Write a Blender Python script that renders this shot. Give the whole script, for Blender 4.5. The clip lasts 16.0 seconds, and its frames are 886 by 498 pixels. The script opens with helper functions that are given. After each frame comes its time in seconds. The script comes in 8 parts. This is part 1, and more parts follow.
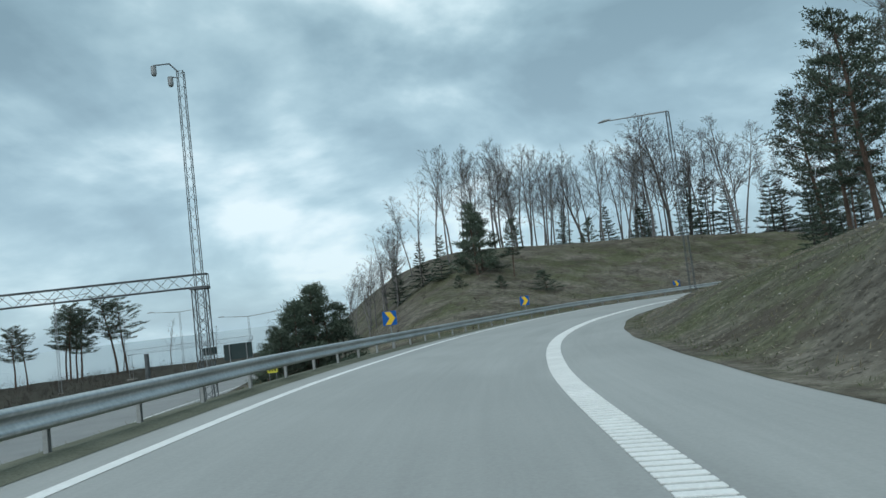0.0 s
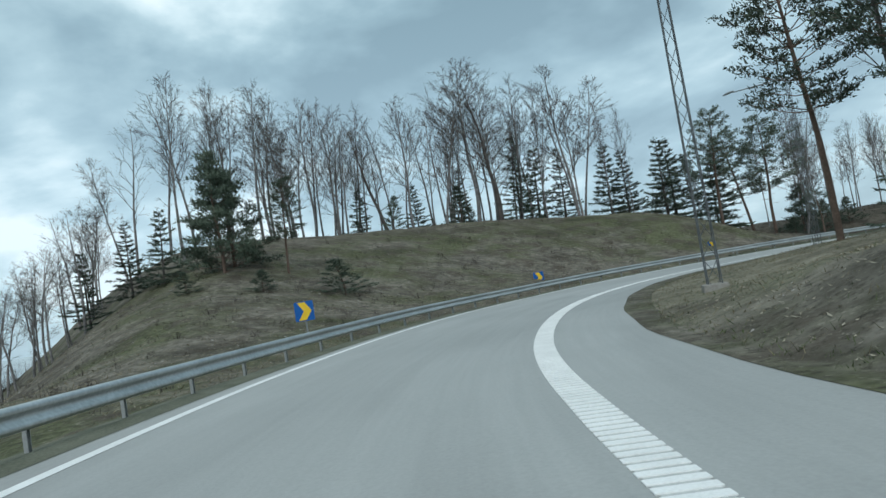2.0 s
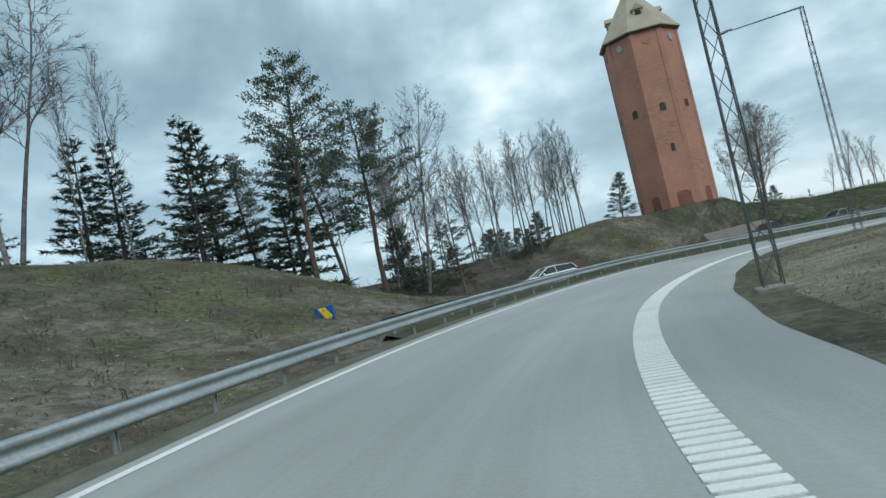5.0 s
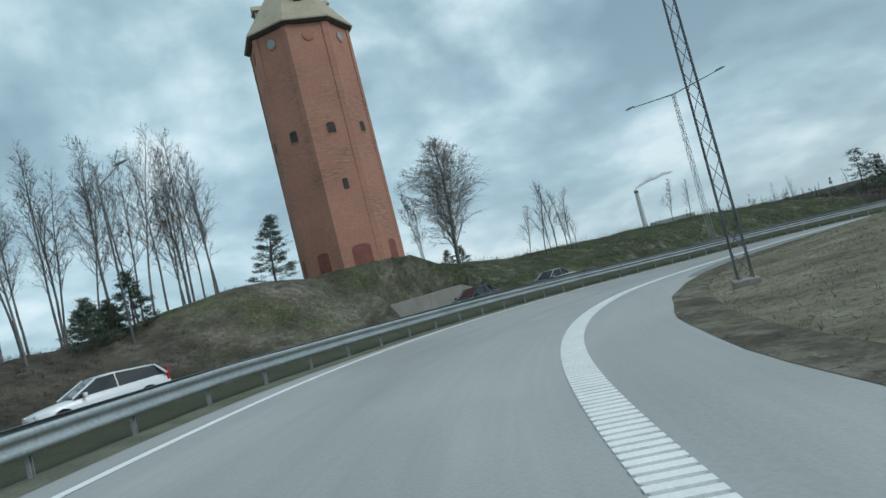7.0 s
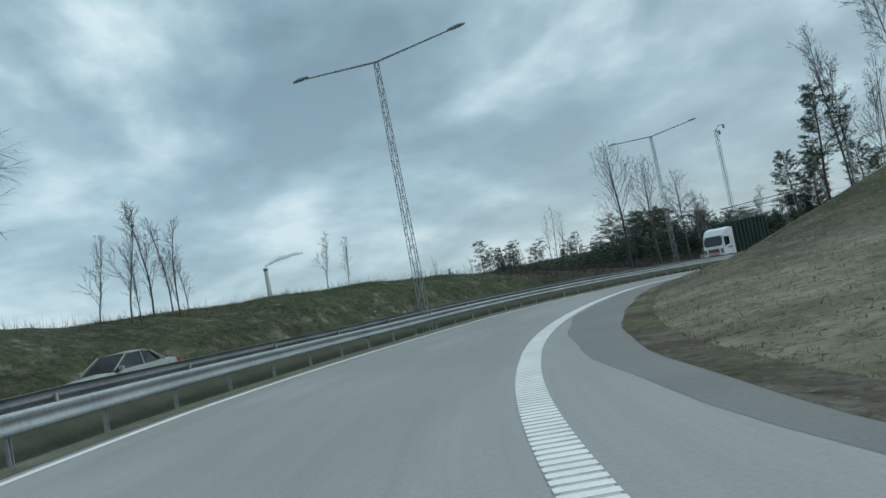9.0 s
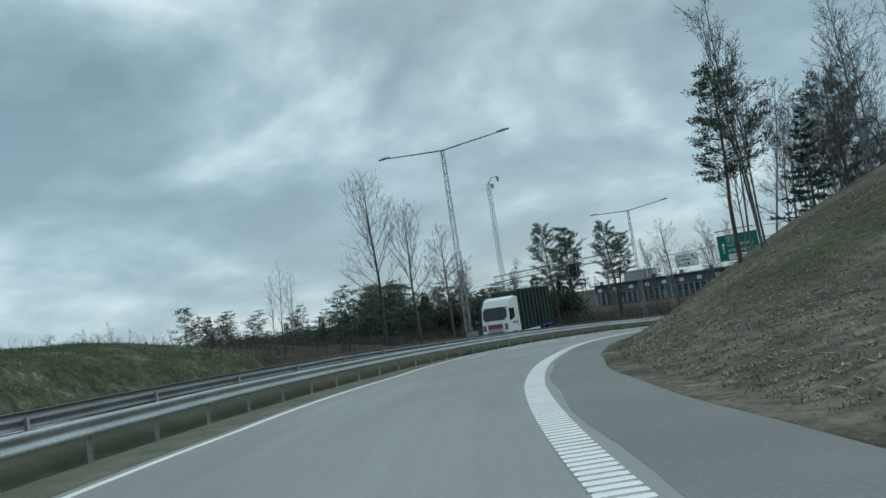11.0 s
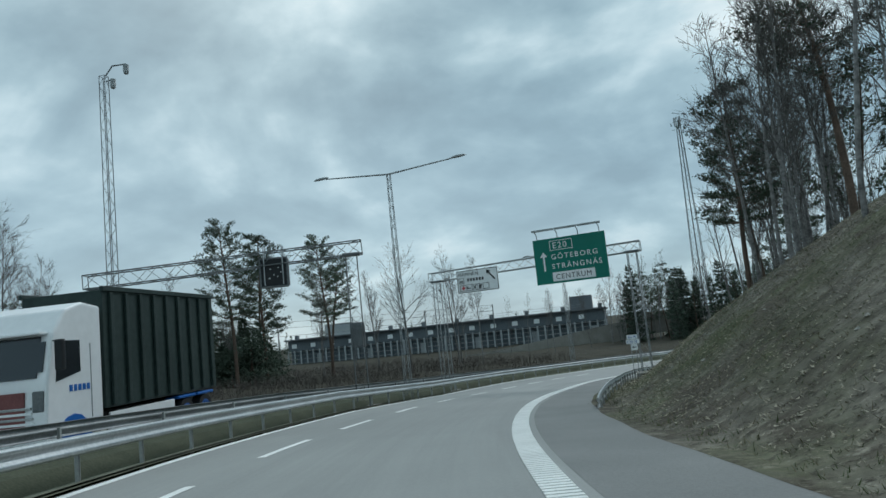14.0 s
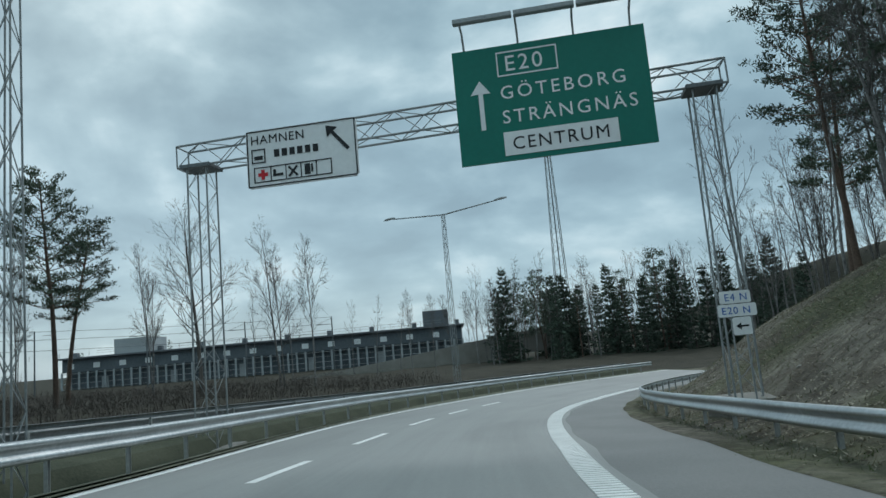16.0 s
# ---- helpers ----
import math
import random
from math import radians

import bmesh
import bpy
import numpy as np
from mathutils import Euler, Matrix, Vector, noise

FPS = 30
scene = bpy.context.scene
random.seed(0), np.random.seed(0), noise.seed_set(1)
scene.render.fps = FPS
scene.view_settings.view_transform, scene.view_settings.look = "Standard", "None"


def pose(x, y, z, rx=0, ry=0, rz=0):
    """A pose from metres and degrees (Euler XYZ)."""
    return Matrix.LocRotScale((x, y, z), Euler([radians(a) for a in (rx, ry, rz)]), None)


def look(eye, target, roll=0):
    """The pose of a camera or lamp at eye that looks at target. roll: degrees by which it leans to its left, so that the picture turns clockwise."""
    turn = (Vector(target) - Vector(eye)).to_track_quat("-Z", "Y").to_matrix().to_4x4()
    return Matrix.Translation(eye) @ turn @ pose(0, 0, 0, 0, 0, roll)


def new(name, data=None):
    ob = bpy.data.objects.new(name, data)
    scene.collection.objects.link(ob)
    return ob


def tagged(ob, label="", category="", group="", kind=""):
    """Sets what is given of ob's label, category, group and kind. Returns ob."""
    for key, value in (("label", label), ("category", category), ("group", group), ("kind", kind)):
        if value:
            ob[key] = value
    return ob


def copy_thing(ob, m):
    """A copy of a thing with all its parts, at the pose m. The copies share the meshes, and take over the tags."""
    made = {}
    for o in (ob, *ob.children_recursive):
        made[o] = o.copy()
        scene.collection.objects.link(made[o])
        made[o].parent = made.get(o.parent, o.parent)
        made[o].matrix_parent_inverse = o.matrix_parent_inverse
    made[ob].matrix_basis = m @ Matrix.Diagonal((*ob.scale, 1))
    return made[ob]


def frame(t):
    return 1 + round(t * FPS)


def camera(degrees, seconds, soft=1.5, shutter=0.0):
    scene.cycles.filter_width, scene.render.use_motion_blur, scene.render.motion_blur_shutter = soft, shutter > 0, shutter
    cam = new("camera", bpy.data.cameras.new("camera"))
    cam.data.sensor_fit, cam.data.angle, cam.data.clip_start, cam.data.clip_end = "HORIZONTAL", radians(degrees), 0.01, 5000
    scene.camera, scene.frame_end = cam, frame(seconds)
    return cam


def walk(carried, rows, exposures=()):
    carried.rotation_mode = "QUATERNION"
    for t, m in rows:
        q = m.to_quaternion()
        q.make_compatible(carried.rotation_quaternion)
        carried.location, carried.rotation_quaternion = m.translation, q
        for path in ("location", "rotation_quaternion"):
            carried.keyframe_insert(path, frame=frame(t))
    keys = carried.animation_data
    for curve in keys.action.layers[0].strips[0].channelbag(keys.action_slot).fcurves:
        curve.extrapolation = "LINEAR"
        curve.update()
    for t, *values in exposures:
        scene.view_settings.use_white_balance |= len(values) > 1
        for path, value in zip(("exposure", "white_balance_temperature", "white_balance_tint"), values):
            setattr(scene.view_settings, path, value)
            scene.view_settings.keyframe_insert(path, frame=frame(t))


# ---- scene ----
cam = camera(65.80, 16.0)
walk(cam, [
    (0.0, pose(0.00, 0.00, 0.00, 94.57, 6.75, 0.01)),
    (0.5, pose(0.31, 7.01, -0.11, 94.49, 7.32, -3.14)),
    (1.0, pose(0.91, 13.93, -0.24, 94.20, 8.02, -7.06)),
    (1.5, pose(1.88, 20.71, -0.36, 93.75, 8.63, -11.96)),
    (2.0, pose(3.42, 27.31, -0.47, 93.24, 9.23, -17.89)),
    (2.5, pose(5.46, 33.73, -0.54, 92.86, 10.03, -24.12)),
    (3.0, pose(8.11, 39.83, -0.56, 92.77, 10.83, -30.58)),
    (3.5, pose(11.42, 45.42, -0.54, 92.63, 11.38, -37.17)),
    (4.0, pose(15.36, 50.43, -0.50, 92.62, 11.79, -43.89)),
    (4.5, pose(19.93, 54.71, -0.47, 92.80, 12.20, -50.47)),
    (5.0, pose(25.10, 58.17, -0.47, 93.13, 12.67, -56.85)),
    (5.5, pose(30.75, 60.82, -0.49, 93.43, 13.21, -63.18)),
    (6.0, pose(36.77, 62.71, -0.51, 93.55, 13.78, -69.69)),
    (6.5, pose(43.02, 63.95, -0.55, 93.37, 14.22, -76.69)),
    (7.0, pose(49.37, 64.64, -0.62, 92.94, 14.29, -84.43)),
    (7.5, pose(55.69, 64.86, -0.71, 92.50, 13.61, -93.09)),
    (8.0, pose(61.89, 64.57, -0.85, 92.33, 12.51, -101.30)),
    (8.5, pose(68.01, 63.48, -1.02, 92.37, 11.86, -108.57)),
    (9.0, pose(73.94, 61.66, -1.21, 92.53, 11.08, -115.85)),
    (9.5, pose(79.52, 59.26, -1.40, 92.92, 10.30, -122.79)),
    (10.0, pose(84.68, 56.24, -1.58, 93.53, 9.60, -129.11)),
    (10.5, pose(89.43, 52.66, -1.75, 94.31, 8.98, -134.61)),
    (11.0, pose(93.85, 48.58, -1.92, 95.15, 8.42, -139.27)),
    (11.5, pose(97.97, 44.03, -2.07, 95.94, 7.91, -143.27)),
    (12.0, pose(101.74, 39.06, -2.21, 96.51, 7.46, -147.06)),
    (12.5, pose(105.09, 33.88, -2.38, 96.70, 7.18, -151.38)),
    (13.0, pose(108.02, 28.47, -2.61, 96.81, 6.72, -155.85)),
    (13.5, pose(110.61, 22.56, -2.91, 96.79, 6.26, -160.77)),
    (14.0, pose(112.88, 16.54, -3.27, 96.93, 5.90, -165.06)),
    (14.5, pose(114.79, 10.46, -3.67, 97.26, 5.89, -168.81)),
    (15.0, pose(116.25, 3.99, -4.10, 97.43, 5.75, -172.54)),
    (15.5, pose(117.30, -2.46, -4.53, 97.69, 5.45, -175.80)),
    (16.0, pose(117.91, -8.52, -4.94, 97.90, 5.02, -178.52)),
], exposures=((0.0, -0.13, 6400, 8), (1.5, -0.08, 6430, 8.5), (3.0, 0.1, 6480, 9.5), (6.5, -0.1, 6350, 8), (8.5, -0.2, 6300, 7), (11.3, -0.15, 6350, 7), (16.0, -0.08, 6350, 7)))

# ---- light ----
world = bpy.data.worlds.new("overcast_sky")
scene.world = world
world.use_nodes = True


def build_sky():
    nt = world.node_tree
    nt.nodes.clear()
    n, k = nt.nodes.new, nt.links.new

    def math_node(op, a, b=None, clamp=False):
        m = n("ShaderNodeMath")
        m.operation, m.use_clamp = op, clamp
        for i, v in enumerate((a, b)):
            if v is None:
                continue
            if isinstance(v, (int, float)):
                m.inputs[i].default_value = v
            else:
                k(v, m.inputs[i])
        return m.outputs[0]

    coord = n("ShaderNodeTexCoord")
    sep = n("ShaderNodeSeparateXYZ")
    k(coord.outputs["Generated"], sep.inputs[0])
    up = math_node("ADD", math_node("MAXIMUM", sep.outputs[2], 0.0), 0.34)
    comb = n("ShaderNodeCombineXYZ")
    k(math_node("DIVIDE", sep.outputs[0], up), comb.inputs[0])
    k(math_node("DIVIDE", sep.outputs[1], up), comb.inputs[1])
    comb.inputs[2].default_value = 3.7
    big = n("ShaderNodeTexNoise")
    big.inputs["Scale"].default_value, big.inputs["Detail"].default_value = 1.5, 8.0
    big.inputs["Roughness"].default_value, big.inputs["Distortion"].default_value = 0.5, 0.35
    k(comb.outputs[0], big.inputs["Vector"])
    small = n("ShaderNodeTexNoise")
    small.inputs["Scale"].default_value, small.inputs["Detail"].default_value = 4.2, 5.0
    k(comb.outputs[0], small.inputs["Vector"])
    mix = math_node("ADD", math_node("MULTIPLY", big.outputs[0], 0.75), math_node("MULTIPLY", small.outputs[0], 0.25))
    ramp = n("ShaderNodeValToRGB")
    stops = ((0.40, (0.215, 0.325, 0.385)), (0.46, (0.285, 0.42, 0.487)), (0.515, (0.40, 0.555, 0.62)), (0.56, (0.58, 0.735, 0.79)), (0.62, (0.86, 0.96, 0.98)))
    while len(ramp.color_ramp.elements) < len(stops):
        ramp.color_ramp.elements.new(0.5)
    for e, (p, c) in zip(ramp.color_ramp.elements, stops):
        e.position, e.color = p, (*c, 1)
    k(mix, ramp.inputs[0])
    # paler towards the horizon
    hz = n("ShaderNodeMix")
    hz.data_type = "RGBA"
    fac = math_node("MULTIPLY", math_node("SUBTRACT", 1.0, math_node("MULTIPLY", math_node("ABSOLUTE", sep.outputs[2]), 2.6), True), 0.55)
    k(fac, hz.inputs[0])
    k(ramp.outputs[0], hz.inputs[6])
    hz.inputs[7].default_value = (0.43, 0.585, 0.69, 1)
    sky = n("ShaderNodeTexSky")
    sky.sky_type, sky.sun_disc = "NISHITA", False
    sky.sun_elevation, sky.sun_rotation = radians(38), radians(SUN_TURN)
    skyc = n("ShaderNodeMix")
    skyc.data_type, skyc.blend_type = "RGBA", "ADD"
    skyc.inputs[0].default_value = 0.012
    k(hz.outputs[2], skyc.inputs[6])
    k(sky.outputs[0], skyc.inputs[7])
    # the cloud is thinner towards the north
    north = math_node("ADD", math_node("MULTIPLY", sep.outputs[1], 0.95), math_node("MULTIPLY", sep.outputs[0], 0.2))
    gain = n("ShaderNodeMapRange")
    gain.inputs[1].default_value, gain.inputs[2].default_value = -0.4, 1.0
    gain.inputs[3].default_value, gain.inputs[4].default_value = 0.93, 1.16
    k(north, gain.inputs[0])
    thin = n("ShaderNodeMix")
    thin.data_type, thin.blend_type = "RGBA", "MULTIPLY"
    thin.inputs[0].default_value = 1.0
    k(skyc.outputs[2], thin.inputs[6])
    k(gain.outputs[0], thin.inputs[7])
    bg = n("ShaderNodeBackground")
    bg.inputs[1].default_value = SKY_STRENGTH
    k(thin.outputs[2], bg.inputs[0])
    out = n("ShaderNodeOutputWorld")
    k(bg.outputs[0], out.inputs[0])


SUN_TURN, SKY_STRENGTH = 150, 1.0
build_sky()
sun_data = bpy.data.lights.new("sun", "SUN")
sun_data.energy, sun_data.angle, sun_data.color = 1.5, radians(25), (0.95, 0.97, 1.0)
sun = new("sun", sun_data)
sun.matrix_world = look((0, 0, 60), (30, 52, 0))

# ---- materials ----


def surface(name, a, b, scale=4.0, fine=40.0, rough=0.85, bump=0.3, metal=0.0, spec=0.3, per_object=0.0, contrast=0.5, dist=0.02):
    """Two tones mixed by coarse and fine noise, with relief."""
    m = bpy.data.materials.new(name)
    m.use_nodes = True
    nt = m.node_tree
    bsdf = nt.nodes["Principled BSDF"]
    n, k = nt.nodes.new, nt.links.new
    coord = n("ShaderNodeTexCoord")
    n1, n2 = n("ShaderNodeTexNoise"), n("ShaderNodeTexNoise")
    n1.inputs["Scale"].default_value, n1.inputs["Detail"].default_value = scale, 4
    n2.inputs["Scale"].default_value, n2.inputs["Detail"].default_value = fine, 3
    for t in (n1, n2):
        k(coord.outputs["Object"], t.inputs["Vector"])
    add = n("ShaderNodeMath")
    add.operation = "MULTIPLY_ADD"
    add.inputs[1].default_value, add.inputs[2].default_value = 0.5, 0.0
    k(n2.outputs[0], add.inputs[0])
    add2 = n("ShaderNodeMath")
    add2.operation = "MULTIPLY_ADD"
    add2.inputs[1].default_value = 0.5
    k(n1.outputs[0], add2.inputs[0])
    k(add.outputs[0], add2.inputs[2])
    ramp = n("ShaderNodeMapRange")
    ramp.inputs[1].default_value, ramp.inputs[2].default_value = 0.5 - 0.25 * (1 - contrast) - 0.02, 0.5 + 0.25 * (1 - contrast) + 0.02
    k(add2.outputs[0], ramp.inputs[0])
    mix = n("ShaderNodeMix")
    mix.data_type = "RGBA"
    k(ramp.outputs[0], mix.inputs[0])
    mix.inputs[6].default_value, mix.inputs[7].default_value = (*a, 1), (*b, 1)
    col = mix.outputs[2]
    if per_object:
        info = n("ShaderNodeObjectInfo")
        hsv = n("ShaderNodeHueSaturation")
        mr = n("ShaderNodeMapRange")
        mr.inputs[3].default_value, mr.inputs[4].default_value = 1 - per_object, 1 + per_object
        k(info.outputs["Random"], mr.inputs[0])
        k(mr.outputs[0], hsv.inputs["Value"])
        k(col, hsv.inputs["Color"])
        col = hsv.outputs[0]
    k(col, bsdf.inputs["Base Color"])
    bsdf.inputs["Roughness"].default_value, bsdf.inputs["Metallic"].default_value = rough, metal
    bsdf.inputs["Specular IOR Level"].default_value = spec
    if bump:
        bp = n("ShaderNodeBump")
        bp.inputs["Strength"].default_value, bp.inputs["Distance"].default_value = bump, dist
        k(n2.outputs[0], bp.inputs["Height"])
        k(bp.outputs[0], bsdf.inputs["Normal"])
    return m


def ground_material():
    """Dry spring grass: straw, olive and bare brown earth in patches."""
    m = bpy.data.materials.new("dry_grass_ground")
    m.use_nodes = True
    nt = m.node_tree
    bsdf = nt.nodes["Principled BSDF"]
    n, k = nt.nodes.new, nt.links.new
    coord = n("ShaderNodeTexCoord")

    def tex(scale, detail, rough=0.55):
        t = n("ShaderNodeTexNoise")
        t.inputs["Scale"].default_value, t.inputs["Detail"].default_value, t.inputs["Roughness"].default_value = scale, detail, rough
        k(coord.outputs["Object"], t.inputs["Vector"])
        return t.outputs[0]

    def blend(f, a, b, lo, hi):
        r = n("ShaderNodeMapRange")
        r.inputs[1].default_value, r.inputs[2].default_value = lo, hi
        k(f, r.inputs[0])
        x = n("ShaderNodeMix")
        x.data_type = "RGBA"
        k(r.outputs[0], x.inputs[0])
        for i, c in ((6, a), (7, b)):
            if isinstance(c, tuple):
                x.inputs[i].default_value = (*c, 1)
            else:
                k(c, x.inputs[i])
        return x.outputs[2]

    straw = blend(tex(2.3, 6), (0.104, 0.095, 0.077), (0.205, 0.189, 0.155), 0.38, 0.62)
    green = blend(tex(5.0, 5), (0.066, 0.074, 0.040), (0.122, 0.128, 0.072), 0.4, 0.62)
    both = blend(tex(0.16, 5, 0.65), straw, green, 0.44, 0.60)
    earth = blend(tex(0.55, 7, 0.7), both, (0.092, 0.080, 0.063), 0.50, 0.62)
    pale = blend(tex(1.7, 8, 0.75), earth, (0.36, 0.335, 0.27), 0.60, 0.74)
    turf = n("ShaderNodeAttribute")          # greener turf of the ridge and field
    turf.attribute_name = "green_turf"
    patchy = n("ShaderNodeMapRange")
    patchy.inputs[1].default_value, patchy.inputs[2].default_value = 0.36, 0.52
    k(tex(0.8, 6, 0.65), patchy.inputs[0])
    share = n("ShaderNodeMath")
    share.operation = "MULTIPLY"
    k(turf.outputs["Fac"], share.inputs[0])
    k(patchy.outputs[0], share.inputs[1])
    pale = blend(share.outputs[0], pale, blend(tex(2.6, 6), (0.032, 0.043, 0.024), (0.074, 0.086, 0.049), 0.36, 0.64), 0.0, 0.75)
    dry = n("ShaderNodeAttribute")           # pale cropped straw inside the curve
    dry.attribute_name = "dry_turf"
    pale = blend(dry.outputs["Fac"], pale, blend(tex(1.4, 7, 0.65), (0.150, 0.140, 0.098), (0.270, 0.252, 0.190), 0.36, 0.62), 0.0, 1.2)
    brown = n("ShaderNodeAttribute")         # bare brown floor under brush and groves
    brown.attribute_name = "brush_floor"
    ragged = n("ShaderNodeMath")
    ragged.operation = "ADD"
    k(brown.outputs["Fac"], ragged.inputs[0])
    k(tex(0.45, 7, 0.7), ragged.inputs[1])
    pale = blend(ragged.outputs[0], pale, blend(tex(0.9, 7, 0.7), (0.046, 0.041, 0.033), (0.106, 0.095, 0.074), 0.36, 0.62), 0.82, 1.12)
    dark = blend(tex(5.5, 5, 0.75), (0.044, 0.039, 0.031), pale, 0.32, 0.47)
    fleck = blend(tex(9.0, 5, 0.72), dark, (0.30, 0.280, 0.230), 0.60, 0.72)
    tone = n("ShaderNodeMapRange")           # broad lighter and darker stretches
    tone.inputs[1].default_value, tone.inputs[2].default_value = 0.34, 0.66
    tone.inputs[3].default_value, tone.inputs[4].default_value = 0.68, 1.22
    k(tex(0.33, 4, 0.6), tone.inputs[0])
    toned = n("ShaderNodeMix")
    toned.data_type, toned.blend_type = "RGBA", "MULTIPLY"
    toned.inputs[0].default_value = 1.0
    k(fleck, toned.inputs[6])
    k(tone.outputs[0], toned.inputs[7])
    fleck = toned.outputs[2]
    k(fleck, bsdf.inputs["Base Color"])
    bsdf.inputs["Roughness"].default_value = 0.95
    bsdf.inputs["Specular IOR Level"].default_value = 0.1
    bp = n("ShaderNodeBump")
    bp.inputs["Strength"].default_value, bp.inputs["Distance"].default_value = 0.55, 0.09
    k(tex(3.4, 9, 0.7), bp.inputs["Height"])
    k(bp.outputs[0], bsdf.inputs["Normal"])
    return m


def brick_wall_material():
    """Weathered orange-red brick in courses, with rougher grey-brown patches where the facing has worn."""
    m = surface("tower_brick", (0.37, 0.180, 0.128), (0.50, 0.265, 0.190), 0.7, 6.0, 0.9, 0.25, contrast=0.3)
    nt = m.node_tree
    bsdf = nt.nodes["Principled BSDF"]
    n, k = nt.nodes.new, nt.links.new
    base = bsdf.inputs["Base Color"].links[0].from_socket
    coord = n("ShaderNodeTexCoord")
    sep = n("ShaderNodeSeparateXYZ")
    k(coord.outputs["Object"], sep.inputs[0])
    flat = n("ShaderNodeMapping")
    flat.inputs["Scale"].default_value = (0.9, 0.9, 6.5)
    k(coord.outputs["Object"], flat.inputs["Vector"])
    rough = n("ShaderNodeTexNoise")
    rough.inputs["Scale"].default_value, rough.inputs["Detail"].default_value = 1.4, 5
    k(flat.outputs[0], rough.inputs["Vector"])
    wave = n("ShaderNodeMapRange")
    wave.inputs[1].default_value, wave.inputs[2].default_value = 0.38, 0.60
    k(rough.outputs[0], wave.inputs[0])
    noise_tex = n("ShaderNodeTexNoise")
    noise_tex.inputs["Scale"].default_value, noise_tex.inputs["Detail"].default_value = 0.35, 6
    k(coord.outputs["Object"], noise_tex.inputs["Vector"])
    band = n("ShaderNodeMapRange")          # worn belt round the middle storeys
    band.interpolation_type = "SMOOTHSTEP"
    band.inputs[1].default_value, band.inputs[2].default_value = 11.0, 2.5
    mid = n("ShaderNodeMath")
    mid.operation = "SUBTRACT"
    mid.inputs[1].default_value = 9.0
    k(sep.outputs[2], mid.inputs[0])
    ab = n("ShaderNodeMath")
    ab.operation = "ABSOLUTE"
    k(mid.outputs[0], ab.inputs[0])
    k(ab.outputs[0], band.inputs[0])
    pick = n("ShaderNodeMapRange")
    pick.inputs[1].default_value, pick.inputs[2].default_value = 0.42, 0.64
    k(noise_tex.outputs[0], pick.inputs[0])
    f1 = n("ShaderNodeMath")
    f1.operation = "MULTIPLY"
    k(band.outputs[0], f1.inputs[0])
    k(pick.outputs[0], f1.inputs[1])
    f2 = n("ShaderNodeMath")
    f2.operation = "MULTIPLY"
    k(f1.outputs[0], f2.inputs[0])
    k(wave.outputs[0], f2.inputs[1])
    mix = n("ShaderNodeMix")
    mix.data_type = "RGBA"
    k(f2.outputs[0], mix.inputs[0])
    k(base, mix.inputs[6])
    mix.inputs[7].default_value = (0.235, 0.140, 0.105, 1)
    k(mix.outputs[2], bsdf.inputs["Base Color"])
    return m


def glass_material(name, tint, rough=0.08):
    m = bpy.data.materials.new(name)
    m.use_nodes = True
    b = m.node_tree.nodes["Principled BSDF"]
    b.inputs["Base Color"].default_value = (*tint, 1)
    b.inputs["Roughness"].default_value, b.inputs["Specular IOR Level"].default_value = rough, 0.8
    return m


ASPHALT = surface("worn_grey_asphalt", (0.30, 0.31, 0.30), (0.39, 0.40, 0.385), 0.22, 26, 0.62, 0.35, spec=0.45, contrast=0.2, dist=0.01)


def add_lanes(m):
    """Wheel tracks, patches and long streaks along the lanes."""
    nt = m.node_tree
    bsdf = nt.nodes["Principled BSDF"]
    n, k = nt.nodes.new, nt.links.new
    base = bsdf.inputs["Base Color"].links[0].from_socket
    uv = n("ShaderNodeUVMap")
    uv.uv_map = "lanes"
    for scale, size, lo, hi, amount in (((1.0, 0.035, 1), 1.6, 0.30, 0.70, 0.07), ((0.25, 0.06, 1), 1.2, 0.46, 0.54, 0.06), ((9.0, 0.25, 1), 1.0, 0.3, 0.7, 0.04)):
        mp = n("ShaderNodeMapping")
        mp.inputs["Scale"].default_value = scale
        k(uv.outputs[0], mp.inputs["Vector"])
        t = n("ShaderNodeTexNoise")
        t.inputs["Scale"].default_value, t.inputs["Detail"].default_value = size, 3
        k(mp.outputs[0], t.inputs["Vector"])
        r = n("ShaderNodeMapRange")
        r.inputs[1].default_value, r.inputs[2].default_value = lo, hi
        r.inputs[3].default_value, r.inputs[4].default_value = 1 - amount, 1 + amount * 0.6
        k(t.outputs[0], r.inputs[0])
        x = n("ShaderNodeMix")
        x.data_type, x.blend_type = "RGBA", "MULTIPLY"
        x.inputs[0].default_value = 1.0
        k(base, x.inputs[6])
        k(r.outputs[0], x.inputs[7])
        base = x.outputs[2]
    # the surfacing grows darker along the road past the curve
    sep = n("ShaderNodeSeparateXYZ")
    k(uv.outputs[0], sep.inputs[0])
    past_curve = n("ShaderNodeMapRange")
    past_curve.interpolation_type = "SMOOTHSTEP"
    past_curve.inputs[1].default_value, past_curve.inputs[2].default_value = 165.0, 215.0
    past_curve.inputs[3].default_value, past_curve.inputs[4].default_value = 1.0, 0.72
    k(sep.outputs[1], past_curve.inputs[0])
    x = n("ShaderNodeMix")
    x.data_type, x.blend_type = "RGBA", "MULTIPLY"
    x.inputs[0].default_value = 1.0
    k(base, x.inputs[6])
    k(past_curve.outputs[0], x.inputs[7])
    k(x.outputs[2], bsdf.inputs["Base Color"])


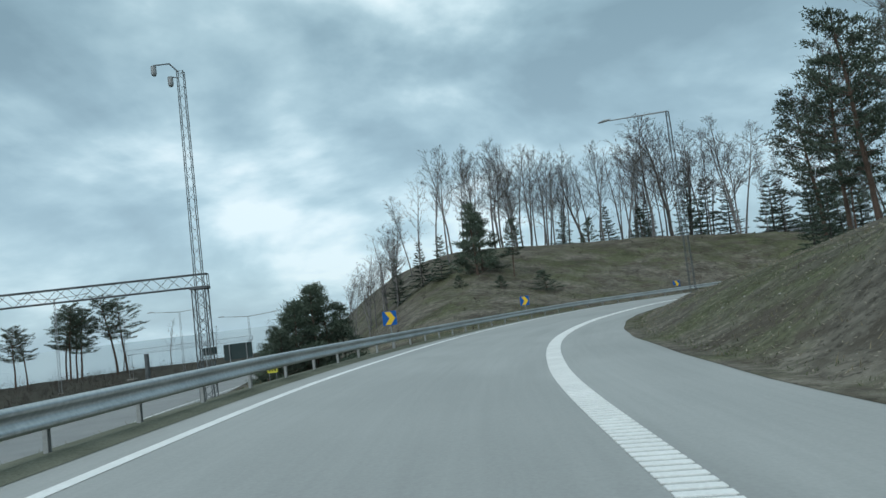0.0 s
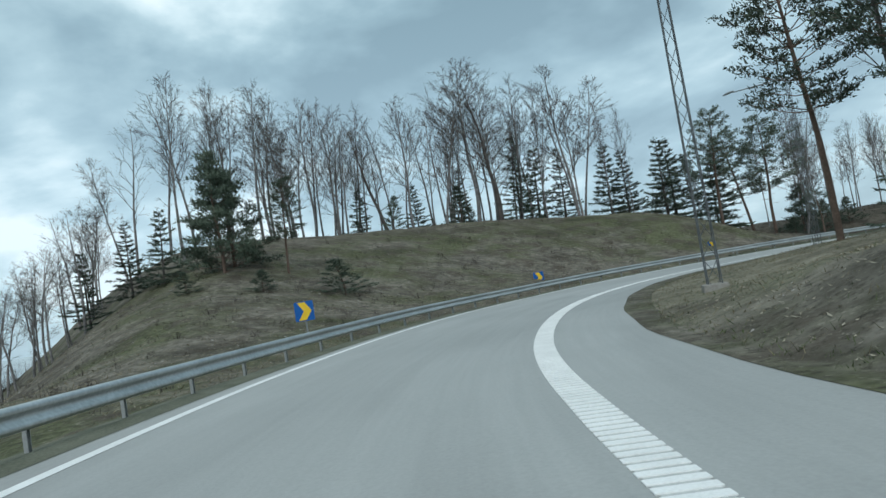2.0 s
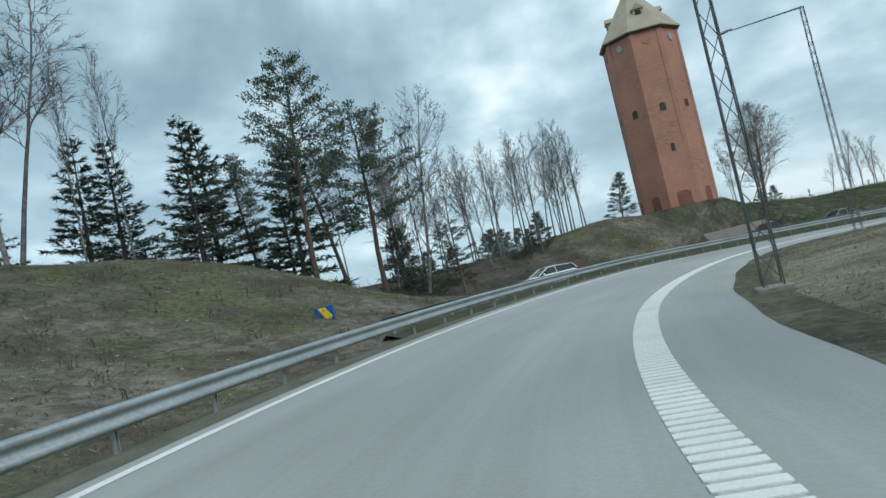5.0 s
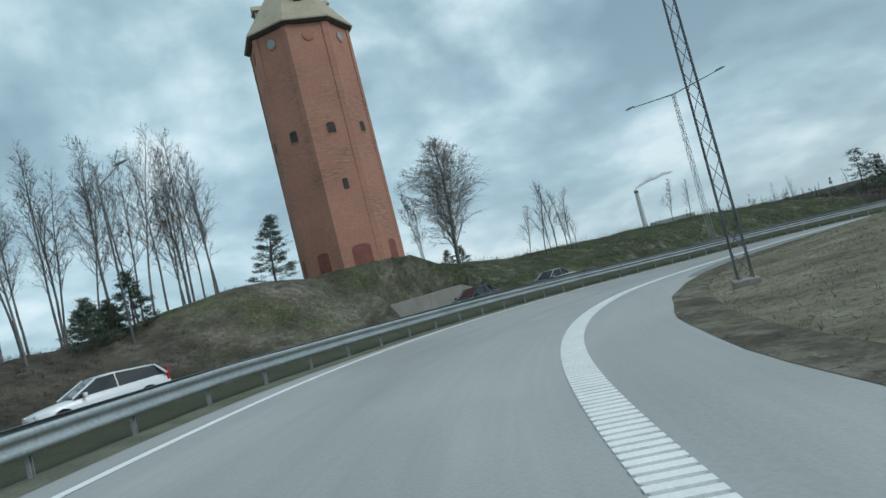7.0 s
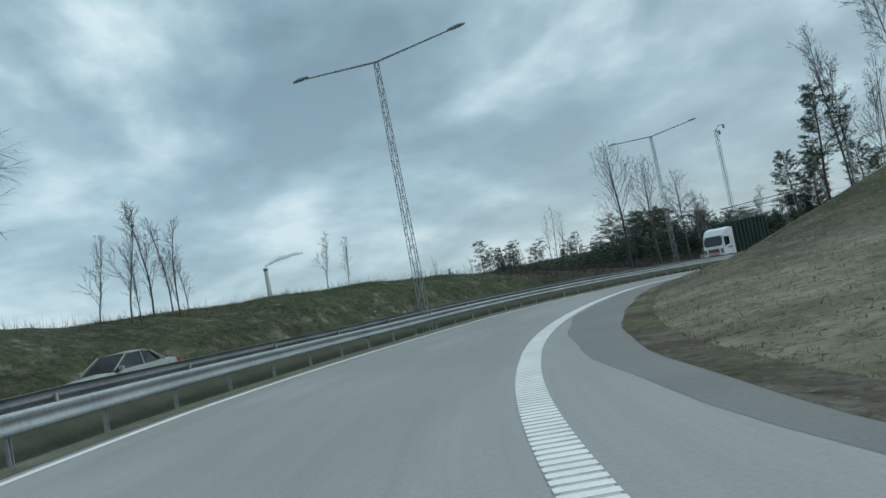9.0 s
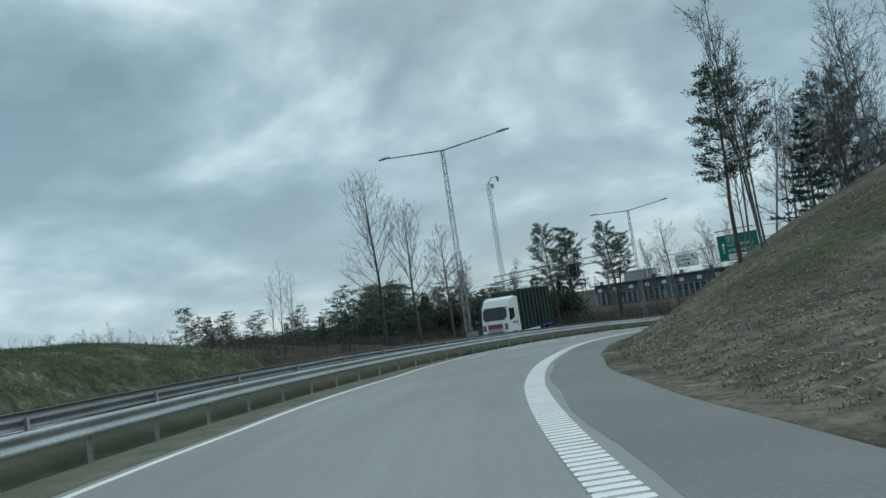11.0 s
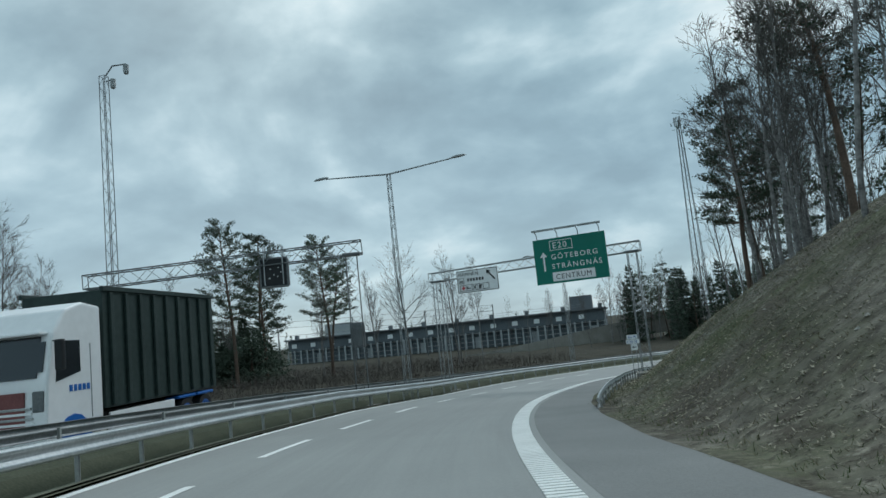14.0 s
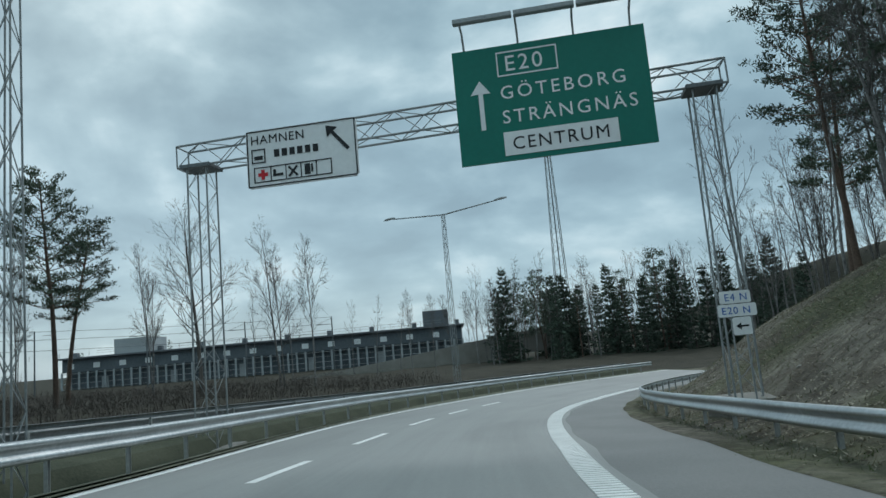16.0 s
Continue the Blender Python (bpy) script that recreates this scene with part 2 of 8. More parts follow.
SHOULDER = surface("dark_shoulder_asphalt", (0.185, 0.19, 0.187), (0.27, 0.275, 0.268), 0.5, 30, 0.72, 0.4, spec=0.35, contrast=0.3)
add_lanes(ASPHALT)
SHOULDER_DARKER = surface("darker_shoulder_asphalt", (0.150, 0.155, 0.152), (0.215, 0.22, 0.214), 0.5, 30, 0.72, 0.4, spec=0.35, contrast=0.3)
WORN_PAINT = surface("worn_road_paint", (0.40, 0.41, 0.40), (0.56, 0.57, 0.55), 3.0, 40, 0.7, 0.2)
PAINT = surface("road_paint_white", (0.70, 0.71, 0.69), (0.86, 0.87, 0.85), 1.5, 40, 0.6, 0.15)
GALV = surface("galvanised_steel", (0.38, 0.40, 0.405), (0.56, 0.58, 0.585), 0.8, 14, 0.34, 0.04, metal=1.0, spec=0.5)
POST_ZINC = surface("pale_zinc_post", (0.30, 0.315, 0.312), (0.42, 0.437, 0.43), 1.0, 20, 0.55, 0.05, metal=0.2)
GALV_DULL = surface("weathered_zinc", (0.24, 0.26, 0.265), (0.36, 0.38, 0.385), 1.0, 20, 0.6, 0.05, metal=0.35)
STEEL_DARK = surface("dark_weathered_steel", (0.09, 0.10, 0.105), (0.17, 0.185, 0.19), 1.0, 18, 0.6, 0.05, metal=0.3)
# darker zinc: the shade on the far beam's back is put into its colour
GALV_SHADED = surface("shaded_zinc", (0.19, 0.205, 0.21), (0.29, 0.308, 0.315), 0.7, 14, 0.45, 0.05, metal=0.7, spec=0.4)
GROUND = ground_material()
HEATH = surface("brown_brush_floor", (0.032, 0.032, 0.025), (0.072, 0.066, 0.051), 0.35, 5, 0.95, 0.6, spec=0.1, contrast=0.3, dist=0.1)
BRICK = brick_wall_material()
BRICK_TRIM = surface("trim_brick", (0.38, 0.180, 0.125), (0.47, 0.245, 0.170), 3, 20, 0.9, 0.3)
ROOF = surface("tan_sheet_roof", (0.31, 0.268, 0.190), (0.45, 0.402, 0.300), 0.6, 5, 0.6, 0.1, contrast=0.3)
ROOF_DARK = surface("dark_eave", (0.07, 0.055, 0.05), (0.12, 0.095, 0.085), 2, 15, 0.8, 0.1)
DOOR_RED = surface("bricked_up_opening", (0.19, 0.075, 0.062), (0.27, 0.112, 0.090), 2, 12, 0.85, 0.3)
PALE_GLASS = glass_material("pale_pane", (0.30, 0.33, 0.34), 0.15)
CONCRETE = surface("concrete", (0.21, 0.20, 0.178), (0.31, 0.30, 0.272), 0.7, 18, 0.9, 0.2)
BIRCH = surface("birch_bark", (0.085, 0.082, 0.080), (0.27, 0.262, 0.252), 2.0, 9, 0.9, 0.2, per_object=0.2)
TWIG = surface("grey_brown_twigs", (0.088, 0.082, 0.077), (0.152, 0.143, 0.135), 1, 8, 0.9, 0, per_object=0.25)
# pale grey-brown birch twigs, with haze over the tree put into the colour
TWIG_HAZED = surface("hazed_pale_birch_twigs", (0.17, 0.158, 0.148), (0.29, 0.272, 0.256), 1, 8, 0.9, 0)
BARK = surface("grey_brown_bark", (0.062, 0.056, 0.050), (0.135, 0.122, 0.112), 2, 16, 0.95, 0.3, per_object=0.2)
PINE_BARK = surface("pine_bark", (0.075, 0.056, 0.045), (0.155, 0.108, 0.082), 2, 14, 0.95, 0.3, per_object=0.2)
NEEDLE = surface("pine_needles", (0.052, 0.076, 0.056), (0.098, 0.125, 0.088), 0.9, 8, 0.8, 0, per_object=0.25)
SPRUCE = surface("spruce_needles", (0.045, 0.066, 0.050), (0.085, 0.112, 0.080), 0.9, 8, 0.8, 0, per_object=0.25)
STRAW = surface("straw_blades", (0.12, 0.10, 0.06), (0.24, 0.205, 0.13), 0.8, 9, 0.9, 0)
BROWN_BLADE = surface("withered_blades", (0.075, 0.062, 0.044), (0.14, 0.118, 0.085), 0.8, 9, 0.9, 0)
MEDIAN = surface("rough_dark_turf", (0.045, 0.052, 0.036), (0.095, 0.102, 0.072), 1.0, 22, 0.95, 0.7, spec=0.1, contrast=0.3)
VERGE = surface("dusty_turf", (0.092, 0.100, 0.074), (0.185, 0.192, 0.148), 1.2, 30, 0.95, 0.6, spec=0.1)
GREENGRASS = surface("green_blades", (0.05, 0.075, 0.028), (0.10, 0.125, 0.05), 0.8, 9, 0.9, 0)
SHRUB = surface("brown_shrub", (0.052, 0.045, 0.039), (0.094, 0.081, 0.070), 0.6, 8, 0.9, 0)
LITTER = surface("dry_leaves", (0.20, 0.175, 0.125), (0.42, 0.385, 0.30), 1.2, 6, 0.9, 0, contrast=0.4)
PALE_CONCRETE = surface("pale_concrete", (0.52, 0.52, 0.50), (0.62, 0.62, 0.60), 0.1, 2, 0.9, 0)
ROCK = surface("pale_rock", (0.20, 0.19, 0.17), (0.34, 0.33, 0.30), 1.5, 12, 0.9, 0.4, per_object=0.15)
SIGN_GREEN = surface("sign_green", (0.004, 0.150, 0.112), (0.006, 0.170, 0.128), 1, 10, 0.45, 0)
SIGN_WHITE = surface("sign_white", (0.72, 0.74, 0.74), (0.80, 0.82, 0.82), 1, 12, 0.45, 0)
SIGN_BLACK = surface("sign_black", (0.012, 0.013, 0.015), (0.022, 0.024, 0.026), 1, 10, 0.5, 0)
SIGN_BLUE = surface("sign_blue", (0.010, 0.10, 0.36), (0.014, 0.12, 0.42), 1, 10, 0.4, 0)
SIGN_YELLOW = surface("sign_yellow", (0.80, 0.52, 0.03), (0.86, 0.58, 0.05), 1, 10, 0.4, 0)
DARK_PANE = surface("dark_recess", (0.040, 0.034, 0.032), (0.075, 0.062, 0.058), 2, 12, 0.7, 0)
SIGN_RED = surface("sign_red", (0.50, 0.02, 0.03), (0.56, 0.03, 0.04), 1, 10, 0.5, 0)
SIGN_BACK = surface("sign_back", (0.03, 0.05, 0.05), (0.05, 0.07, 0.07), 1, 10, 0.6, 0)
CLAD = surface("grey_cladding", (0.085, 0.102, 0.114), (0.135, 0.156, 0.170), 0.2, 3, 0.6, 0.05)
CLAD_PALE = surface("pale_cladding", (0.30, 0.325, 0.333), (0.40, 0.425, 0.432), 0.3, 4, 0.6, 0.05)
ROOF_SHEET = surface("grey_roof_sheet", (0.10, 0.112, 0.122), (0.15, 0.165, 0.178), 0.3, 4, 0.6, 0.05)
CAR_WHITE = surface("white_car_paint", (0.70, 0.72, 0.73), (0.76, 0.78, 0.79), 0.5, 5, 0.22, 0, spec=0.6)
CAR_DARK = surface("dark_blue_car_paint", (0.018, 0.024, 0.032), (0.028, 0.036, 0.046), 0.5, 5, 0.22, 0, spec=0.6)
CAR_PALE = surface("pale_green_car_paint", (0.22, 0.25, 0.22), (0.27, 0.30, 0.27), 0.5, 5, 0.25, 0, spec=0.6)
CAR_GLASS = glass_material("tinted_glass", (0.018, 0.022, 0.026))
TYRE = surface("tyre_rubber", (0.014, 0.014, 0.015), (0.03, 0.03, 0.031), 3, 30, 0.9, 0.1)
RIM = surface("wheel_rim", (0.16, 0.17, 0.18), (0.30, 0.31, 0.32), 2, 15, 0.4, 0, metal=0.7)
RIM_BLUE = surface("blue_wheel_rim", (0.02, 0.08, 0.26), (0.03, 0.11, 0.34), 2, 15, 0.45, 0)
LENS = glass_material("headlamp_lens", (0.72, 0.76, 0.78), 0.1)
TAIL = glass_material("tail_lamp_red", (0.42, 0.02, 0.02), 0.2)
TARP = surface("dark_green_container", (0.012, 0.026, 0.024), (0.028, 0.046, 0.042), 0.5, 5, 0.6, 0.1)
GRILLE = surface("dull_red_grille", (0.15, 0.055, 0.055), (0.22, 0.085, 0.08), 2, 20, 0.6, 0.1)
SMOKE = surface("white_steam", (0.90, 0.92, 0.93), (0.97, 0.98, 0.98), 0.02, 0.2, 1.0, 0)
smoke_nt = SMOKE.node_tree
see_through, glow_through = smoke_nt.nodes.new("ShaderNodeBsdfTransparent"), smoke_nt.nodes.new("ShaderNodeBsdfTranslucent")
glow_through.inputs[0].default_value = (0.97, 0.98, 0.98, 1)
soft_mix, both_ways = smoke_nt.nodes.new("ShaderNodeMixShader"), smoke_nt.nodes.new("ShaderNodeMixShader")
soft_mix.inputs[0].default_value, both_ways.inputs[0].default_value = 0.5, 0.25
smoke_nt.links.new(smoke_nt.nodes["Principled BSDF"].outputs[0], soft_mix.inputs[1])
smoke_nt.links.new(glow_through.outputs[0], soft_mix.inputs[2])
smoke_nt.links.new(soft_mix.outputs[0], both_ways.inputs[1])
smoke_nt.links.new(see_through.outputs[0], both_ways.inputs[2])
smoke_nt.links.new(both_ways.outputs[0], smoke_nt.nodes["Material Output"].inputs[0])
# added gloss that mirrors the sky, to imitate pale haze over the plain
FAR_GLOSS = glass_material("pale_haze_gloss", (0.10, 0.13, 0.14), 0.12)
YELLOW_TAPE = surface("yellow_plastic", (0.62, 0.60, 0.05), (0.70, 0.68, 0.10), 2, 20, 0.5, 0)

# ---- mesh helpers ----


def mesh_from(name, verts, faces, mat=None, smooth=False):
    me = bpy.data.meshes.new(name)
    me.from_pydata([tuple(map(float, v)) for v in verts], [], faces)
    if mat:
        me.materials.append(mat)
    if smooth:
        me.polygons.foreach_set("use_smooth", [True] * len(me.polygons))
    me.update()
    return me


def part(name, bm, material, parent=None, label=""):
    """Links a bmesh, or a mesh, as one object under a thing or a part."""
    if isinstance(bm, bmesh.types.BMesh):
        me = bpy.data.meshes.new(name)
        bm.to_mesh(me)
        bm.free()
        me.materials.append(material)
    else:
        me = bm
        if material and not me.materials:
            me.materials.append(material)
    ob = new(name, me)
    if parent:
        ob.parent = parent
    return tagged(ob, label)


def thing(name, m, label, category, group="", kind=""):
    ob = new(name)
    ob.empty_display_size = 0.2
    ob.matrix_world = m
    return tagged(ob, label, category, group, kind)


def box_bm(size, at=(0, 0, 0), bevel=0.0, bm=None, turn=None):
    own = bm is None
    bm = bmesh.new() if own else bm
    m = Matrix.Translation(at) @ (turn or Matrix()) @ Matrix.Diagonal((*size, 1))
    got = bmesh.ops.create_cube(bm, size=1, matrix=m)
    if bevel:
        es = {e for v in got["verts"] for e in v.link_edges}
        bmesh.ops.bevel(bm, geom=list(es), offset=bevel, segments=2, affect="EDGES", profile=0.6)
    return bm


def cyl_bm(r, depth, at=(0, 0, 0), axis="Z", sides=20, bm=None, r2=None):
    bm = bmesh.new() if bm is None else bm
    turn = {"Z": Matrix(), "X": Matrix.Rotation(radians(90), 4, "Y"), "Y": Matrix.Rotation(radians(90), 4, "X")}[axis]
    bmesh.ops.create_cone(bm, cap_ends=True, segments=sides, radius1=r, radius2=r if r2 is None else r2, depth=depth, matrix=Matrix.Translation(at) @ turn)
    return bm


def rods(name, segs, sides=4, mat=None, smooth=False, chain=False):
    """Tapered prisms from rows of (p0, p1, r0, r1), in one mesh."""
    segs = np.asarray(segs, float).reshape(-1, 8)
    p0, p1, r0, r1 = segs[:, :3], segs[:, 3:6], segs[:, 6], segs[:, 7]
    d = p1 - p0
    d /= np.linalg.norm(d, axis=1, keepdims=True) + 1e-9
    ref = np.where(np.abs(d[:, 2:3]) > 0.9, np.array([[1.0, 0, 0]]), np.array([[0, 0, 1.0]]))
    a = np.cross(d, ref)
    a /= np.linalg.norm(a, axis=1, keepdims=True) + 1e-9
    b = np.cross(d, a)
    ang = np.arange(sides) * 2 * np.pi / sides + np.pi / 4
    ring = np.cos(ang)[None, :, None] * a[:, None, :] + np.sin(ang)[None, :, None] * b[:, None, :]
    v = np.concatenate([p0[:, None] + ring * r0[:, None, None], p1[:, None] + ring * r1[:, None, None]], 1)
    base = np.arange(len(segs))[:, None, None] * 2 * sides
    i = np.arange(sides)
    j = (i + 1) % sides
    quad = np.stack([i, j, j + sides, i + sides], 1)[None]
    f = (base + quad).reshape(-1, 4)
    if chain:                                # pieces that follow one another share a ring
        v, f = v.reshape(-1, 3), f.reshape(len(segs), sides, 4)
        for q in range(len(segs) - 1):
            if np.abs(p1[q] - p0[q + 1]).max() < 1e-6:
                f[q, :, 2] += sides
                f[q, :, 3] += sides
        used, f = np.unique(f, return_inverse=True)
        v, f = v[used], f.reshape(-1, 4)
    me = bpy.data.meshes.new(name)
    me.vertices.add(v.size // 3)
    me.vertices.foreach_set("co", v.ravel())
    me.loops.add(f.size)
    me.loops.foreach_set("vertex_index", f.ravel().astype(np.int32))
    me.polygons.add(len(f))
    me.polygons.foreach_set("loop_start", np.arange(0, f.size, 4, dtype=np.int32))
    if smooth:
        me.polygons.foreach_set("use_smooth", [True] * len(f))
    if mat:
        me.materials.append(mat)
    me.update(calc_edges=True)
    return me


def tri_mesh(name, tris, mat):
    """Loose triangles from an array of shape (n, 3, 3)."""
    tris = np.asarray(tris, float).reshape(-1, 3)
    me = bpy.data.meshes.new(name)
    me.vertices.add(len(tris))
    me.vertices.foreach_set("co", tris.ravel())
    me.loops.add(len(tris))
    me.loops.foreach_set("vertex_index", np.arange(len(tris), dtype=np.int32))
    me.polygons.add(len(tris) // 3)
    me.polygons.foreach_set("loop_start", np.arange(0, len(tris), 3, dtype=np.int32))
    me.materials.append(mat)
    me.update(calc_edges=True)
    return me


def seg(p, q, r0, r1=None):
    return [*p, *q, r0, r0 if r1 is None else r1]


# ---- the ramp's alignment: one station a second, level with the carriageway ----
ALIGN = np.array([
    (0.0, 0.0, -1.22), (0.91, 13.93, -1.46), (3.42, 27.31, -1.69), (8.11, 39.83, -1.78), (15.36, 50.43, -1.72),
    (25.1, 58.17, -1.69), (36.77, 62.71, -1.73), (49.37, 64.64, -1.84), (61.89, 64.57, -2.07), (73.94, 61.66, -2.44),
    (84.68, 56.24, -2.84), (93.85, 48.58, -3.17), (101.74, 39.06, -3.50), (108.02, 28.47, -4.00), (112.88, 16.54, -4.61),
    (116.25, 3.99, -5.30), (117.91, -8.52, -6.08), (118.06, -20.21, -6.79), (116.84, -31.52, -7.41), (113.77, -42.31, -8.02),
    (108.87, -52.42, -8.50), (102.3, -61.6, -8.90), (94.2, -69.5, -9.20)])
U0, U1 = -5.0, 21.8
BANK = ((-5, .04), (1, .04), (2.7, .024), (4.6, .008), (6.5, .03), (8, .048), (9, .035), (10, .022), (11, -.003), (12, -.016), (13, -.013), (14, .006), (15, .019), (16, .035), (17, .021), (18, .028), (19, .038), (22, .048))


def station(u):
    """Centre of the carriageway at station u."""
    if u < 0:
        return ALIGN[0] + u * (ALIGN[1] - ALIGN[0]) * np.array([1 - 0.03 * u, 1, 0.6])
    u = min(u, len(ALIGN) - 1.001)
    i = int(u)
    t = u - i
    p0 = ALIGN[i - 1] if i else 2 * ALIGN[0] - ALIGN[1]
    p1, p2, p3 = ALIGN[i], ALIGN[i + 1], ALIGN[min(i + 2, len(ALIGN) - 1)]
    return 0.5 * (2 * p1 + (p2 - p0) * t + (2 * p0 - 5 * p1 + 4 * p2 - p3) * t * t + (3 * p1 - p0 - 3 * p2 + p3) * t ** 3)


US = np.arange(U0, U1, 0.05)
CS = np.array([station(u) for u in US])
TG = np.gradient(CS[:, :2], axis=0)
TG /= np.linalg.norm(TG, axis=1, keepdims=True)
RT = np.stack([TG[:, 1], -TG[:, 0]], 1)


def table(keys, u):
    return np.interp(u, [k[0] for k in keys], [k[1] for k in keys])


def place(u, l, dz=0.0):
    """World point at station u, l metres to the right, dz over the banked carriageway."""
    i = (u - U0) / 0.05
    c = [np.interp(i, np.arange(len(US)), CS[:, a]) for a in range(3)]
    r = [np.interp(i, np.arange(len(US)), RT[:, a]) for a in range(2)]
    return np.array([c[0] + l * r[0], c[1] + l * r[1], c[2] - table(BANK, u) * max(-6.5, min(4.5, l)) + dz])


def heading(u):
    """Direction of travel at station u, degrees from +x."""
    i = min(max(int((u - U0) / 0.05), 0), len(US) - 1)
    return math.degrees(math.atan2(TG[i, 1], TG[i, 0]))


RIGHT_LINE = ((-5, 1.24), (2.5, 1.22), (4.5, 0.88), (8.3, 0.75), (9, 0.74), (10, 1.03), (11, 1.11), (12, 1.18), (13, 1.5), (14, 1.2), (15, 1.29), (16, 1.43), (17, 1.8), (18, 1.92), (19, 2.2), (22, 2.4))
LEFT_LINE = ((-5, -3.7), (1.5, -3.75), (3, -4.25), (4.5, -4.5), (8, -4.75), (9, -5.25), (10, -5.33), (11, -4.92), (12, -4.4), (13, -4.5), (14, -5.4), (15, -5.5), (16, -5.4), (17, -5.05), (18, -4.78), (19, -4.5), (22, -4.3))
RIGHT_EDGE = ((-5, 3.9), (1.2, 3.9), (2.2, 3.5), (4.4, 2.55), (5, 2.35), (7.8, 2.6), (9, 3.0), (10, 2.95), (11, 3.09), (12, 2.75), (13, 3.2), (14, 3.32), (15, 3.4), (16, 3.5), (17, 4.0), (22, 4.05))
LEFT_RAIL = ((-5, -4.9), (1, -5.0), (3, -5.3), (5, -5.4), (7.7, -6.1), (9, -6.1), (11, -6.1), (12, -6.15), (13, -6.15), (14, -6.05), (15, -6.1), (16, -6.0), (17, -5.7), (18, -5.5), (22, -5.3))
RAIL_TOP = ((-5, 0.60), (7.5, 0.61), (9.3, 0.72), (11.5, 0.74), (13, 0.80), (14, 0.77), (15, 0.77), (17, 0.78), (22, 0.76))
FAR_RAIL_TOP = ((6, 0.58), (8, 0.6), (9, 0.72), (10, 0.90), (11, 0.92), (13.2, 1.06), (14, 0.99), (15, 0.92), (16, 0.9), (17, 0.95), (18, 0.85), (19, 0.72), (22, 0.7))
RAIL_GAP = ((6, 1.0), (9, 1.4), (12.5, 1.7), (15, 2.2), (17, 2.4), (22, 2.4))


def sweep(name, path, profile, mat, closed=False, smooth=False, flat_w=None):
    """Profile points (l, z), numbers or functions of u, carried along stations."""
    verts, faces, m = [], [], len(profile)
    for u in path:
        for l, z in profile:
            l = l(u) if callable(l) else l
            z = z(u) if callable(z) else z
            verts.append(place(u, l, z))
    for i in range(len(path) - 1):
        for j in range(m if closed else m - 1):
            a, b = i * m + j, i * m + (j + 1) % m
            faces.append((a, b, b + m, a + m))
    return mesh_from(name, verts, faces, mat, smooth)


# ---- the other carriageway ----
OPP_L = ((10, -14.6), (11, -13.2), (12, -12.5), (13, -12.7), (14, -12.9), (16, -13.0), (17, -12.8), (22, -12.6))
OPP = [np.array(p, float) for p in ((30, 160, -3.4), (42, 132, -3.2), (51, 112, -2.9), (59, 95, -2.4), (67.5, 82.5, -2.2), (77, 75.5, -2.3), (84, 71.2, -2.5))]
OPP += [place(u, table(OPP_L, u), table(FAR_RAIL_TOP, u) - 0.94) for u in np.arange(10, 21.6, 0.5)]
OPP = np.array(OPP)


def resample(pts, step):
    d = np.r_[0, np.cumsum(np.linalg.norm(np.diff(pts[:, :2], axis=0), axis=1))]
    s = np.arange(0, d[-1], step)
    q = np.stack([np.interp(s, d, pts[:, i]) for i in range(pts.shape[1])], 1)
    for _ in range(6):
        q[1:-1] = 0.25 * q[:-2] + 0.5 * q[1:-1] + 0.25 * q[2:]
    return q


OPP = resample(OPP, 2.0)
OPP_T = np.gradient(OPP[:, :2], axis=0)
OPP_T /= np.linalg.norm(OPP_T, axis=1, keepdims=True)
OPP_R = np.stack([OPP_T[:, 1], -OPP_T[:, 0]], 1)
# slip road on the low side at the start
LOW = resample(np.array([(-20.0, -60, -4.2), (-21.0, -20, -4.5), (-21.6, 10, -4.7), (-21.8, 30, -4.7), (-21.4, 45, -4.7), (-20.4, 58, -4.8), (-21.5, 75, -5.2), (-27, 95, -5.8)]), 2.0)
LOW_T = np.gradient(LOW[:, :2], axis=0)
LOW_T /= np.linalg.norm(LOW_T, axis=1, keepdims=True)
LOW_R = np.stack([LOW_T[:, 1], -LOW_T[:, 0]], 1)


def strip(name, pts, rt, offs, mat, dz=0.0):
    verts = [(p[0] + o * r[0], p[1] + o * r[1], p[2] + dz + z) for p, r in zip(pts, rt) for o, z in offs]
    m = len(offs)
    faces = [(i * m + j, i * m + j + 1, (i + 1) * m + j + 1, (i + 1) * m + j) for i in range(len(pts) - 1) for j in range(m - 1)]
    return mesh_from(name, verts, faces, mat)


